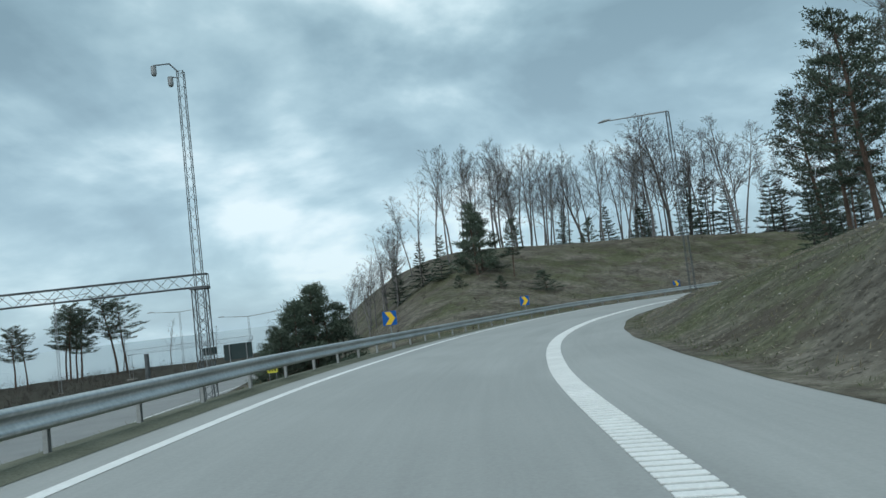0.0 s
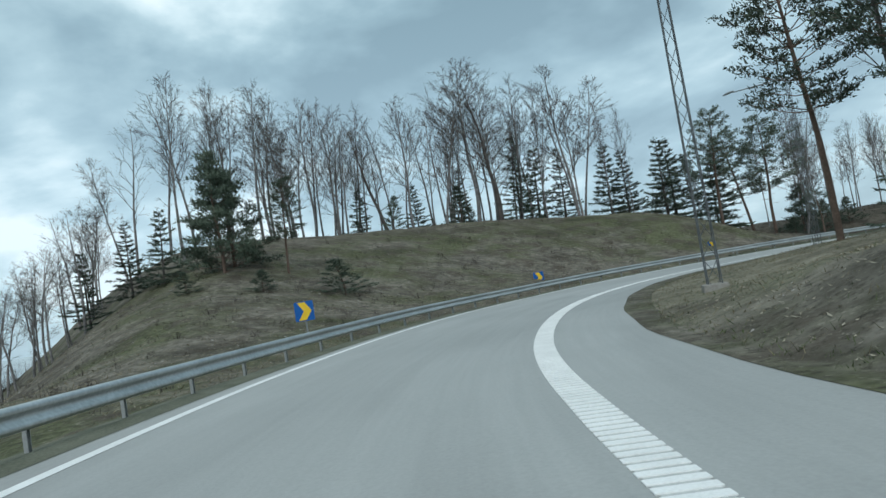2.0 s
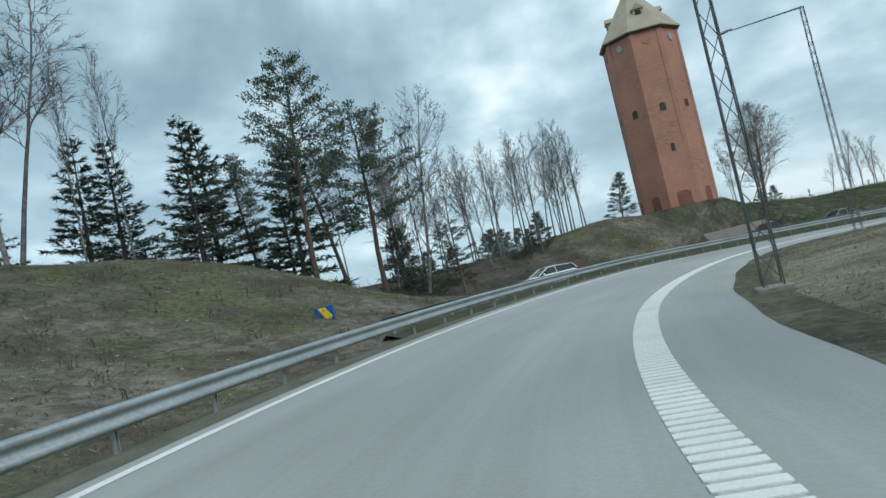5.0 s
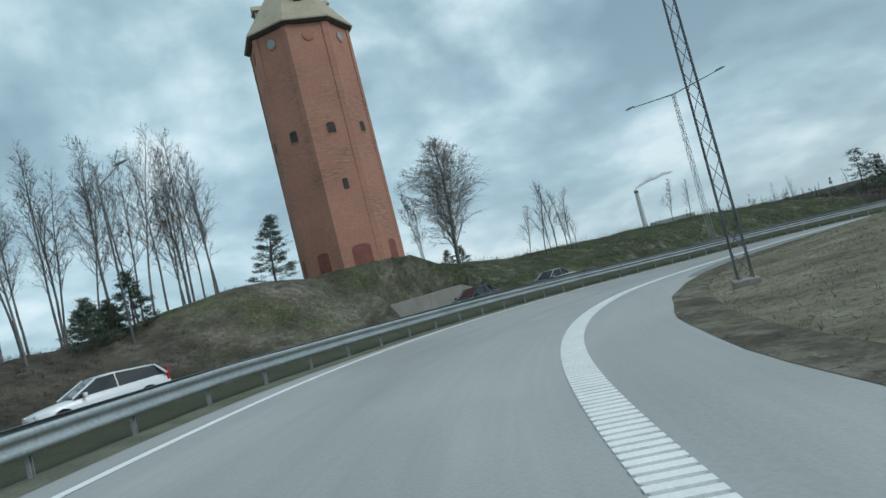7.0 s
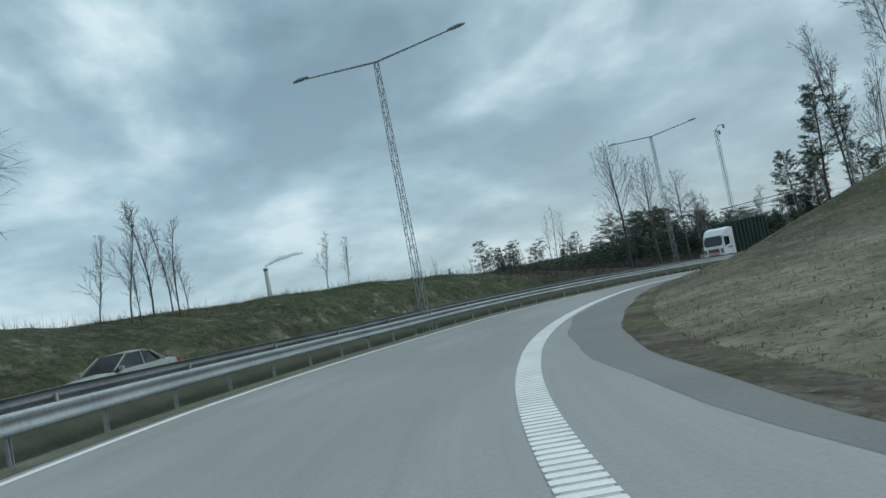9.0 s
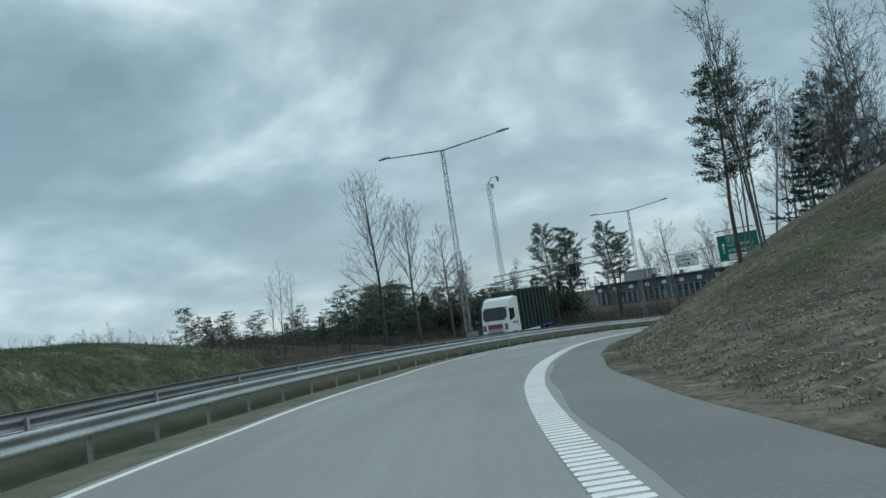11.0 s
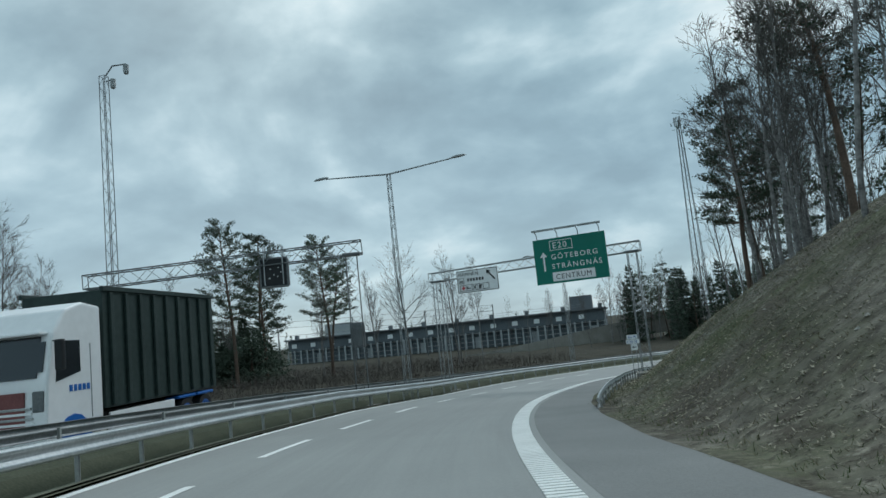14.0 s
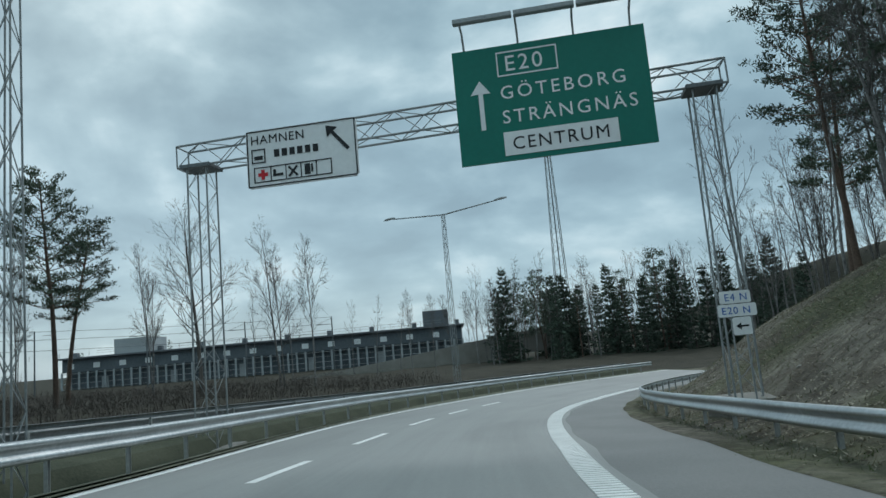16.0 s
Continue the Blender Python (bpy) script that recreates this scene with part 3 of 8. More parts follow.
# ---- ground ----
LEFT_PROFILES = (
    (-5, ((5, -.1), (6, -.15), (7.5, -.9), (12, -2.4), (17, -3.4), (28, -3.6), (40, -4.8), (110, -5.5))),
    (1.2, ((5, -.1), (6, -.15), (7.5, -.9), (12, -2.4), (17, -3.4), (28, -3.6), (40, -4.8), (110, -5.4))),
    (2.5, ((5, -.1), (7, -.4), (11, -1.4), (16, -2.6), (24, -3.2), (40, -4.2), (110, -5))),
    (3.3, ((5, -.1), (7, -.25), (13, .2), (20, .9), (28, 1.0), (45, -.6), (110, -5))),
    (4.0, ((5, -.1), (7, -.1), (12, 1.0), (22, 4.2), (30, 5.4), (45, 5.2), (80, 2), (110, 0))),
    (5.0, ((5, -.1), (7, -.1), (12, 1.1), (22, 4.7), (30, 7.0), (40, 8.5), (60, 8.3), (110, 5))),
    (6.0, ((5, -.1), (7, -.1), (12, 1.2), (22, 5.0), (28, 7.0), (36, 7.7), (60, 7), (110, 4))),
    (6.9, ((5.5, -.1), (7.5, -.1), (11, 1.0), (19, 4.8), (26, 6.0), (40, 5.5), (110, 3))),
    (7.5, ((6, -.1), (8, -.05), (12, .3), (17, 1.4), (22, 2.0), (30, 1.2), (42, 2), (110, 3))),
    (8.1, ((6, -.1), (8, -.1), (14, -.2), (23, -.1), (27, 1.3), (36, 2.9), (50, 3.1), (110, 3))),
    (8.9, ((6, -.1), (8, -.2), (21, -.2), (24, 1.0), (31, 3.2), (45, 3.3), (110, 3))),
    (9.7, ((6, -.1), (8, -.2), (20.5, -.2), (22, 2.1), (24, 4.8), (26.5, 5.4), (36, 3.6), (110, 3))),
    (10.5, ((6, -.1), (8, -.2), (18.5, -.2), (20.5, 0.6), (22, 2.3), (26, 4.3), (31, 4.1), (50, 3.8), (110, 3))),
    (11.4, ((5.5, -.1), (7, -.2), (17, -.2), (19.5, 1.2), (24, 2.7), (30, 3.1), (60, 3.1), (110, 3))),
    (12.4, ((5, -.1), (6.5, -.2), (14.3, -.2), (15.5, 0.9), (19, 2.5), (25, 3.0), (60, 2.9), (110, 3))),
    (13.6, ((5, -.1), (6.5, -.25), (14.6, -.2), (17, 1.2), (21, 2.4), (27, 2.9), (40, 3.0), (110, 2.5))),
    (14.3, ((5, -.1), (6.5, -.25), (14.8, -.2), (17.5, .8), (21, 1.9), (27, 2.2), (40, 2.2), (110, 2.2))),
    (15.5, ((5.2, -.1), (7, -.3), (15, -.2), (18, .8), (26, 1.2), (60, 1.2), (110, 1.5))),
    (21.8, ((5.2, -.1), (7, -.3), (16, -.2), (19, .5), (30, .6), (60, .8), (110, 1.0))))
RIGHT_PROFILES = (
    (-5, ((0, -.15), (1.2, .2), (4, 2.3), (8, 4.2), (16, 6), (40, 7), (110, 7))),
    (0.5, ((0, -.15), (1.2, .2), (4, 2.3), (8, 4.2), (16, 6), (40, 7), (110, 7))),
    (1.5, ((0, -.15), (1.2, .2), (4, 1.7), (9, 3.3), (16, 4.8), (40, 6), (110, 6))),
    (2.6, ((0, -.15), (1.0, .2), (3, 1.0), (8, 2.0), (16, 3), (40, 5), (110, 5))),
    (3.6, ((0, -.12), (1.5, .1), (6, .6), (20, 2), (40, 4), (110, 5))),
    (8.0, ((0, -.12), (1.5, .0), (6, .35), (20, 1.6), (40, 4), (110, 5))),
    (10.8, ((0, -.12), (1.5, .1), (5, .5), (14, 1.6), (40, 5), (110, 6))),
    (12.0, ((0, -.12), (1.3, .2), (4.5, .9), (9, 1.9), (15, 3.2), (40, 6), (110, 7))),
    (13.0, ((0, -.15), (1.3, .3), (4.5, 1.9), (9, 3.9), (14, 5.8), (40, 8.5), (110, 9))),
    (14.0, ((0, -.15), (1.3, .35), (4.5, 2.4), (9, 4.9), (14, 7), (40, 9.5), (110, 9))),
    (15.5, ((0, -.15), (1.3, .3), (4.5, 2.6), (9, 5.4), (13, 7.3), (24, 9.0), (60, 9.5), (110, 9))),
    (17.6, ((0, -.15), (2.0, .3), (4.5, 2.1), (8, 4.1), (14, 6.4), (40, 8.4), (110, 8))),
    (21.8, ((0, -.15), (2.0, .3), (4.5, 1.5), (8, 2.6), (14, 4.2), (40, 6), (110, 6))))


def profile_grid(profiles, u, d):
    """Height over the carriageway by station and distance, blended between the given profiles."""
    keys = np.array([p[0] for p in profiles])
    hs = np.array([np.interp(d, [q[0] for q in pr], [q[1] for q in pr]) for _, pr in profiles])
    i = np.clip(np.searchsorted(keys, u) - 1, 0, len(keys) - 2)
    t = np.clip((u - keys[i]) / (keys[i + 1] - keys[i]), 0, 1)
    t = t * t * (3 - 2 * t)
    n = np.arange(len(u))
    return hs[i, n] * (1 - t) + hs[i + 1, n] * t


def nearest(x, y, pts):
    out_i, out_d = np.empty(len(x), int), np.empty(len(x))
    for a in range(0, len(x), 8000):
        d2 = (x[a:a + 8000, None] - pts[None, :, 0]) ** 2 + (y[a:a + 8000, None] - pts[None, :, 1]) ** 2
        i = d2.argmin(1)
        out_i[a:a + 8000], out_d[a:a + 8000] = i, np.sqrt(d2[np.arange(len(i)), i])
    return out_i, out_d


def raw_height(x, y):
    i, d = nearest(x, y, CS[::2])
    i = i * 2
    side = (x - CS[i, 0]) * RT[i, 0] + (y - CS[i, 1]) * RT[i, 1]
    l = np.where(side < 0, -d, d)
    u = US[i]
    zc = CS[i, 2] - table(BANK, u) * np.clip(l, -6.5, 4.5)
    re = np.interp(u, [k[0] for k in RIGHT_EDGE], [k[1] for k in RIGHT_EDGE])
    lr = np.interp(u, [k[0] for k in LEFT_RAIL], [k[1] for k in LEFT_RAIL])
    out = np.maximum(-l, 0)
    shift = np.interp(u, (10.5, 11, 12, 13, 14, 16, 18, 22), (0, .5, 1.6, 1.7, 2.0, 1.8, 1.1, .6))
    left = profile_grid(LEFT_PROFILES, u, out - shift * np.clip((out - 8) / 5, 0, 1))
    left = left + np.interp(u, (8, 10, 11, 12, 13, 14, 15, 16, 22), (0, .36, .55, .64, .90, .55, .15, 0, 0)) * np.clip((out - 11) / 8, 0, 1)
    right = profile_grid(RIGHT_PROFILES, u, np.maximum(l - re, 0))
    z = zc + np.where(l < 0, left, right)
    inside = (l < re - 0.25) & (l > lr + 0.35)
    z = np.where(inside, zc - 0.14, z)
    # the hill falls away to the low plain on its far side
    edge = np.interp(y, (40, 58, 66, 75, 95, 130), (-2, -1.5, -1.6, -2.6, -6.5, -15))
    t = np.clip((edge + 7 - x) / 22, 0, 1) * np.clip((y - 44) / 14, 0, 1)
    t = t * t * (3 - 2 * t)
    z = z * (1 - t) + np.minimum(z, -6.2) * t
    far = np.clip((d - 90) / 160, 0, 1)
    far = far * far * (3 - 2 * far)
    z = z * (1 - far) + (-7.0) * far
    return z, l, u, inside


def axis_steps(lo, hi, step, reach):
    core = list(np.arange(lo, hi + 0.01, step))
    out, s, v = [], step, hi
    while v < reach:
        s *= 1.13
        v += s
        out.append(v)
    left, s, v = [], step, lo
    while v > -reach:
        s *= 1.13
        v -= s
        left.append(v)
    return np.array(left[::-1] + core + out)


GX, GY = axis_steps(-30, 150, 1.05, 3200), axis_steps(-75, 118, 1.05, 3200)
XX, YY = np.meshgrid(GX, GY)
GZ, GL, GU, _ = (a.reshape(XX.shape) for a in raw_height(XX.ravel(), YY.ravel()))
soft = np.clip((np.abs(GL) - 9) / 8, 0, 1)
for _ in range(10):
    avg = GZ.copy()
    avg[1:-1, 1:-1] = 0.2 * (GZ[1:-1, 1:-1] + GZ[:-2, 1:-1] + GZ[2:, 1:-1] + GZ[1:-1, :-2] + GZ[1:-1, 2:])
    GZ = GZ * (1 - soft) + avg * soft
# unevenness away from the pavement
bumps = np.array([noise.fractal(Vector((x * 0.23, y * 0.23, 0.3)), 1.0, 2.1, 4) for x, y in zip(XX.ravel(), YY.ravel())]).reshape(XX.shape)
GZ = GZ + bumps * 0.22 * np.clip((np.abs(GL + 1) - 6.5) / 4, 0, 1)
for pts, half in ((OPP, 4.3), (LOW, 3.9)):
    i, d = nearest(XX.ravel(), YY.ravel(), pts)
    d, zr = d.reshape(XX.shape), pts[i, 2].reshape(XX.shape)
    w = np.clip((d - half) / 2.5, 0, 1)
    GZ = np.where(d < half + 2.5, (zr - 0.14) * (1 - w) + GZ * w, GZ)

# cutting in front of the retaining wall, backfill behind it
WALL = np.array([(95.6, 73.9, -1.35), (96.9, 73.0, -1.15), (100.3, 70.8, -1.08), (103.5, 68.5, -1.0), (104.4, 67.85, -1.35), (105.4, 67.1, -1.95)])
wd = (WALL[-1, :2] - WALL[0, :2]) / np.linalg.norm(WALL[-1, :2] - WALL[0, :2])
w_al = (XX - WALL[0, 0]) * wd[0] + (YY - WALL[0, 1]) * wd[1]
w_sd = -(XX - WALL[0, 0]) * wd[1] + (YY - WALL[0, 1]) * wd[0]
w_top = np.interp(w_al, (WALL[:, :2] - WALL[0, :2]) @ wd, WALL[:, 2])
w_in = (w_al > 0.3) & (w_al < 11.3)
GZ = np.where(w_in & (w_sd < 1.55) & (w_sd > -3.0), np.minimum(GZ, -2.75), GZ)
back = w_top - 0.05 + np.clip(w_sd - 1.0, 0, 9) * 0.42
w_mix = np.clip((6 - w_sd) / 4, 0, 1)
GZ = np.where(w_in & (w_sd >= 1.55) & (w_sd < 6), back * w_mix + GZ * (1 - w_mix), GZ)

t_d = np.hypot(XX - 104.2, YY - 77.0)
mound = 2.35 - np.clip(t_d - 5.0, 0, 20) * 0.62
GZ = np.where((w_sd > 1.55) | ~w_in, np.maximum(GZ, np.where(t_d < 11, mound, -99)), GZ)


def ground_z(x, y):
    i = np.clip(np.searchsorted(GX, x) - 1, 0, len(GX) - 2)
    j = np.clip(np.searchsorted(GY, y) - 1, 0, len(GY) - 2)
    a, b = (x - GX[i]) / (GX[i + 1] - GX[i]), (y - GY[j]) / (GY[j + 1] - GY[j])
    return float((GZ[j, i] * (1 - a) + GZ[j, i + 1] * a) * (1 - b) + (GZ[j + 1, i] * (1 - a) + GZ[j + 1, i + 1] * a) * b)


def on_ground(x, y, sink=0.0):
    return (x, y, ground_z(x, y) - sink)


nx, ny = len(GX), len(GY)
idx = np.arange(nx * ny).reshape(ny, nx)
quads = np.stack([idx[:-1, :-1], idx[:-1, 1:], idx[1:, 1:], idx[1:, :-1]], -1).reshape(-1, 4)
gm = mesh_from("ground", np.stack([XX.ravel(), YY.ravel(), GZ.ravel()], 1), quads.tolist(), GROUND, True)
gm.materials.append(HEATH)
cx, cy = XX[:-1, :-1].ravel(), YY[:-1, :-1].ravel()
cu, cl = GU[:-1, :-1].ravel(), GL[:-1, :-1].ravel()
heath = ((cu > 13.9) & (cl < -15.5)) | ((cx > 138) & (cy < 20)) | (cx > 175) | ((cx < -19) & (cy > 36)) | (cy < -72) | (cy > 150) | ((cu > 19.5) & (cl > 6))
# beyond 165 m the plain takes the sky-mirroring gloss in place of haze
gm.polygons.foreach_set("material_index", heath.astype(np.int32) + np.where((cx < -0.12 * cy) & (cy > 60) & (np.hypot(cx, cy) > 165), 1, 0) * (2 - heath.astype(np.int32)))
gm.materials.append(FAR_GLOSS)
turf = np.clip((GU - 9.6) / 1.4, 0, 1) * np.clip((14.3 - GU) / 0.6, 0, 1) * np.clip((-GL - 11) / 4, 0, 1) * np.clip((60 + GL) / 15, 0, 1)
gm.attributes.new("green_turf", "FLOAT", "POINT").data.foreach_set("value", turf.ravel().astype(np.float32))
floor_b = np.clip((GU - 7.2) / 0.6, 0, 1) * np.clip((9.7 - GU) / 0.9, 0, 1) * 0.8 * np.clip((-GL - 10) / 6, 0, 1) * np.clip((64 + GL) / 8, 0, 1)
floor_b = np.maximum(floor_b, 0.38 * np.clip((GU - 2.8) / 0.8, 0, 1) * np.clip((7.6 - GU) / 0.6, 0, 1) * np.clip((-GL - 14) / 12, 0, 1))
gm.attributes.new("brush_floor", "FLOAT", "POINT").data.foreach_set("value", floor_b.ravel().astype(np.float32))
dry = np.clip((GU - 2.6) / 1.0, 0, 1) * np.clip((11.6 - GU) / 0.8, 0, 1) * np.clip(GL / 2, 0, 1) * np.clip((16 - GL) / 6, 0, 1)
gm.attributes.new("dry_turf", "FLOAT", "POINT").data.foreach_set("value", dry.ravel().astype(np.float32))
tagged(new("ground", gm), "dry brown and olive spring grass on banks and verges", "ground", kind="structure")

# ---- carriageways and markings ----
PATH_U = np.arange(U0 + 0.1, U1 - 0.1, 0.1)


def at_table(t, off=0.0):
    return lambda u: table(t, u) + off


ARC_ALL = np.r_[0, np.cumsum(np.linalg.norm(np.diff(CS[:, :2], axis=0), axis=1))]


def lay_uv(me, cols, us):
    """Texture coordinates in metres: across the road, and along it."""
    vi = np.empty(len(me.loops), int)
    me.loops.foreach_get("vertex_index", vi)
    row, col = vi // len(cols), vi % len(cols)
    lat = np.array([[c(u) if callable(c) else c for c in cols] for u in us])
    uv = np.stack([lat[row, col], np.interp(us, US, ARC_ALL)[row]], 1)
    me.uv_layers.new(name="lanes").data.foreach_set("uv", uv.ravel())
    return me


ROAD_PROFILE = [(at_table(LEFT_RAIL, 0.55), -0.3), (at_table(LEFT_RAIL, 0.45), 0.0), (at_table(LEFT_LINE), 0.0), (-1.5, 0.0), (at_table(RIGHT_LINE), 0.0), (at_table(RIGHT_EDGE), 0.0), (at_table(RIGHT_EDGE, 0.1), -0.3)]
tagged(new("road", lay_uv(sweep("road", PATH_U, ROAD_PROFILE, ASPHALT), [p[0] for p in ROAD_PROFILE], PATH_U)), "pale worn grey asphalt of a curving slip road", "road", kind="structure")
opp = new("road", strip("road", OPP, OPP_R, ((-4.15, -0.3), (-4.1, 0.0), (0, 0.02), (4.1, 0.0), (4.15, -0.3)), ASPHALT))
tagged(opp, "grey asphalt of the oncoming carriageway beyond the barrier", "road", kind="structure")
low = new("road", strip("road", LOW, LOW_R, ((-3.75, -0.3), (-3.7, 0.0), (0, 0.02), (3.7, 0.0), (3.75, -0.3)), SHOULDER))
tagged(low, "pinkish grey asphalt of a lower slip road", "road", kind="structure")

SHOULDER_IN = ((9, -0.3), (11, -1.75), (22, -1.9))


def shoulder_edge(u):
    return max(table(RIGHT_LINE, u) + 0.32, table(RIGHT_EDGE, u) + table(SHOULDER_IN, u)) + 0.05 * math.sin(u * 31) * math.sin(u * 17.3)


tagged(new("shoulder", sweep("shoulder", np.arange(9.2, U1 - 0.1, 0.1), [(shoulder_edge, 0.002), (lambda u: table(RIGHT_EDGE, u) + 0.02, 0.004)], SHOULDER_DARKER)), "dark asphalt shoulder between the ribbed line and the turf", "road shoulder", kind="structure")


def verge_edge(u):
    """Where the turf under the barrier meets the asphalt."""
    t = min(1, max(0, (u - 8.0) / 3.0))
    return (table(LEFT_RAIL, u) + 0.6) * (1 - t) + (table(LEFT_LINE, u) - 0.32) * t


tagged(new("median_strip", sweep("median_strip", np.arange(6.4, 21.5, 0.1), [(lambda u: table(LEFT_RAIL, u) - 0.25, -0.05), (lambda u: table(LEFT_RAIL, u) - 0.6, lambda u: min(0.24, (u - 6.4) * 0.06 - 0.08)), (lambda u: table(LEFT_RAIL, u) - table(RAIL_GAP, u) - 0.1, lambda u: min(0.06, (u - 6.4) * 0.05 - 0.10) + table(FAR_RAIL_TOP, u) - 0.40), (lambda u: table(LEFT_RAIL, u) - table(RAIL_GAP, u) - 0.75, -0.5)], MEDIAN)), "raised grass strip between the two barriers", "verge", kind="structure")
for nm, prof in (("verge_strip", [(lambda u: table(RIGHT_EDGE, u) - 0.06 + 0.07 * math.sin(u * 37) * math.sin(u * 23.3), 0.006), (at_table(RIGHT_EDGE, 0.15), 0.012), (at_table(RIGHT_EDGE, 0.7), 0.0), (at_table(RIGHT_EDGE, 1.3), -0.2)]), ("verge_strip", [(at_table(LEFT_RAIL, -0.5), -0.4), (at_table(LEFT_RAIL, -0.3), -0.02), (lambda u: table(LEFT_RAIL, u) + 0.25, 0.05), (lambda u: verge_edge(u) - 0.25, 0.03), (verge_edge, 0.006)])):
    tagged(new(nm, sweep(nm, PATH_U, prof, GROUND if callable(prof[1][0]) and prof[0][1] != -0.4 else VERGE)), "narrow strip of dusty turf along the pavement's edge", "verge", kind="structure")
lines = tagged(new("road_marking"), "white painted lines of the slip road", "road marking", kind="structure")
part("edge_line", sweep("edge_line", PATH_U, [(at_table(LEFT_LINE, -0.09), 0.005), (at_table(LEFT_LINE, 0.09), 0.005)], PAINT), None, lines, "solid white left edge line")


def rumble_line():
    """Broad edge line of cross ribs, each a low bar."""
    verts, faces, d = [], [], 0.0
    arc = np.r_[0, np.cumsum(np.linalg.norm(np.diff(CS[:, :2], axis=0), axis=1))]
    for s in np.arange(arc[20], arc[-20], 0.17):
        u = np.interp([s, s + 0.105], arc, US)
        c = [table(RIGHT_LINE, v) for v in u]
        b = len(verts)
        for z in (0.002, 0.012):
            verts += [place(u[0], c[0] - 0.19, z), place(u[0], c[0] + 0.19, z), place(u[1], c[1] + 0.19, z), place(u[1], c[1] - 0.19, z)]
        faces += [(b + 4, b + 5, b + 6, b + 7), (b, b + 1, b + 5, b + 4), (b + 1, b + 2, b + 6, b + 5), (b + 2, b + 3, b + 7, b + 6), (b + 3, b, b + 4, b + 7)]
    return mesh_from("rumble_line", verts, faces, PAINT)


part("rumble_line", rumble_line(), None, lines, "broad ribbed white right edge line")["kind"] = "stuff"
part("rumble_line_base", sweep("rumble_line_base", PATH_U, [(at_table(RIGHT_LINE, -0.17), 0.004), (at_table(RIGHT_LINE, 0.17), 0.004)], WORN_PAINT), None, lines, "thin worn paint under the ribs")
DASH_L = ((13.3, -4.1), (13.8, -3.95), (14.25, -3.75), (14.7, -3.65), (15.1, -3.55), (15.5, -3.35), (16, -3.2), (16.5, -3.0), (17, -2.75), (17.4, -2.45), (17.9, -2.2), (18.3, -2.1), (20, -1.9))
arc_u = np.r_[0, np.cumsum(np.linalg.norm(np.diff(CS[:, :2], axis=0), axis=1))]
for ua in (13.6, 14.08, 14.54, 14.99, 15.4, 15.86, 16.34, 16.82, 17.29, 17.74, 18.16, 18.6):
    ub = ua + 0.225
    path = np.linspace(ua, ub, 5)
    part("dash", sweep("dash", path, [(at_table(DASH_L, -0.08), 0.006), (at_table(DASH_L, 0.08), 0.006)], PAINT), None, lines)
part("edge_line", strip("edge_line", OPP, OPP_R, ((-3.6, 0.0), (-3.45, 0.0)), PAINT, 0.012), None, lines)
part("edge_line", strip("edge_line", OPP, OPP_R, ((3.45, 0.0), (3.6, 0.0)), PAINT, 0.012), None, lines)
part("edge_line", strip("edge_line", LOW, LOW_R, ((2.9, 0.0), (3.05, 0.0)), PAINT, 0.016), None, lines)


# ---- guard rails ----
def w_beam(z):
    """Outline of a steel W-beam seen along the rail, traffic face to the right."""
    f = [(0.0, 0.150), (0.025, 0.158), (0.06, 0.148), (0.083, 0.118), (0.085, 0.085), (0.066, 0.055), (0.035, 0.030), (0.022, 0.0), (0.035, -0.030), (0.066, -0.055), (0.085, -0.085), (0.083, -0.118), (0.06, -0.148), (0.025, -0.158), (0.0, -0.150)]
    return [(a, z + b) for a, b in f] + [(a - 0.012, z + b) for a, b in f[::-1]]


POST = bmesh.new()
box_bm((0.012, 0.06, 1.15), (0.0, 0, 0), bm=POST)
box_bm((0.05, 0.010, 1.15), (0.03, -0.03, 0), bm=POST)
box_bm((0.05, 0.010, 1.15), (0.03, 0.03, 0), bm=POST)
POST_ME = bpy.data.meshes.new("post")
POST.to_mesh(POST_ME)
POST.free()
POST_ME.materials.append(POST_ZINC)


def guard_rail(label, u_range, off, top, face=1, spacing=2.0, steel=None):
    """W-beam on posts along the stations; face 1: beam on the right of its posts."""
    rail = tagged(new("guard_rail"), label, "guard rail", "road barriers")
    us = np.arange(u_range[0], u_range[1] + 0.001, 0.05)
    prof = []
    for a, b in w_beam(-0.155):
        prof.append(((lambda u, a=a: off(u) + face * (a + 0.06)), (lambda u, b=b: top(u) + b)))
    part("beam", sweep("beam", us, prof, steel or GALV, closed=True, smooth=True), None, rail, "galvanised W-profile steel beam")
    arc = np.interp(us, US, arc_u)
    for s in np.arange(arc[0] + 0.4, arc[-1] - 0.2, spacing):
        u = np.interp(s, arc_u, US)
        p = place(u, off(u), top(u) - (0.62 if face > 0 else 0.68))
        post = part("post", POST_ME, None, rail)
        post.matrix_world = pose(*p, 0, 0, heading(u) - 90 + (0 if face > 0 else 180))
    return rail


guard_rail("long galvanised guard rail along the slip road's outer edge", (-4.5, 21.5), at_table(LEFT_RAIL), at_table(RAIL_TOP))
guard_rail("galvanised guard rail facing the oncoming carriageway", (6.4, 21.5), lambda u: table(LEFT_RAIL, u) - table(RAIL_GAP, u), at_table(FAR_RAIL_TOP), -1, 4.0, GALV_SHADED)
RIGHT_RAIL = ((15.55, 3.55), (16.0, 4.1), (16.6, 4.75), (17.2, 4.85), (18, 4.7), (22, 4.6))
rr = guard_rail("galvanised guard rail beside the wooded bank", (15.55, 21.0), at_table(RIGHT_RAIL), at_table(((15.55, 0.30), (16.0, 0.50), (16.5, 0.63), (22, 0.66))), -1)
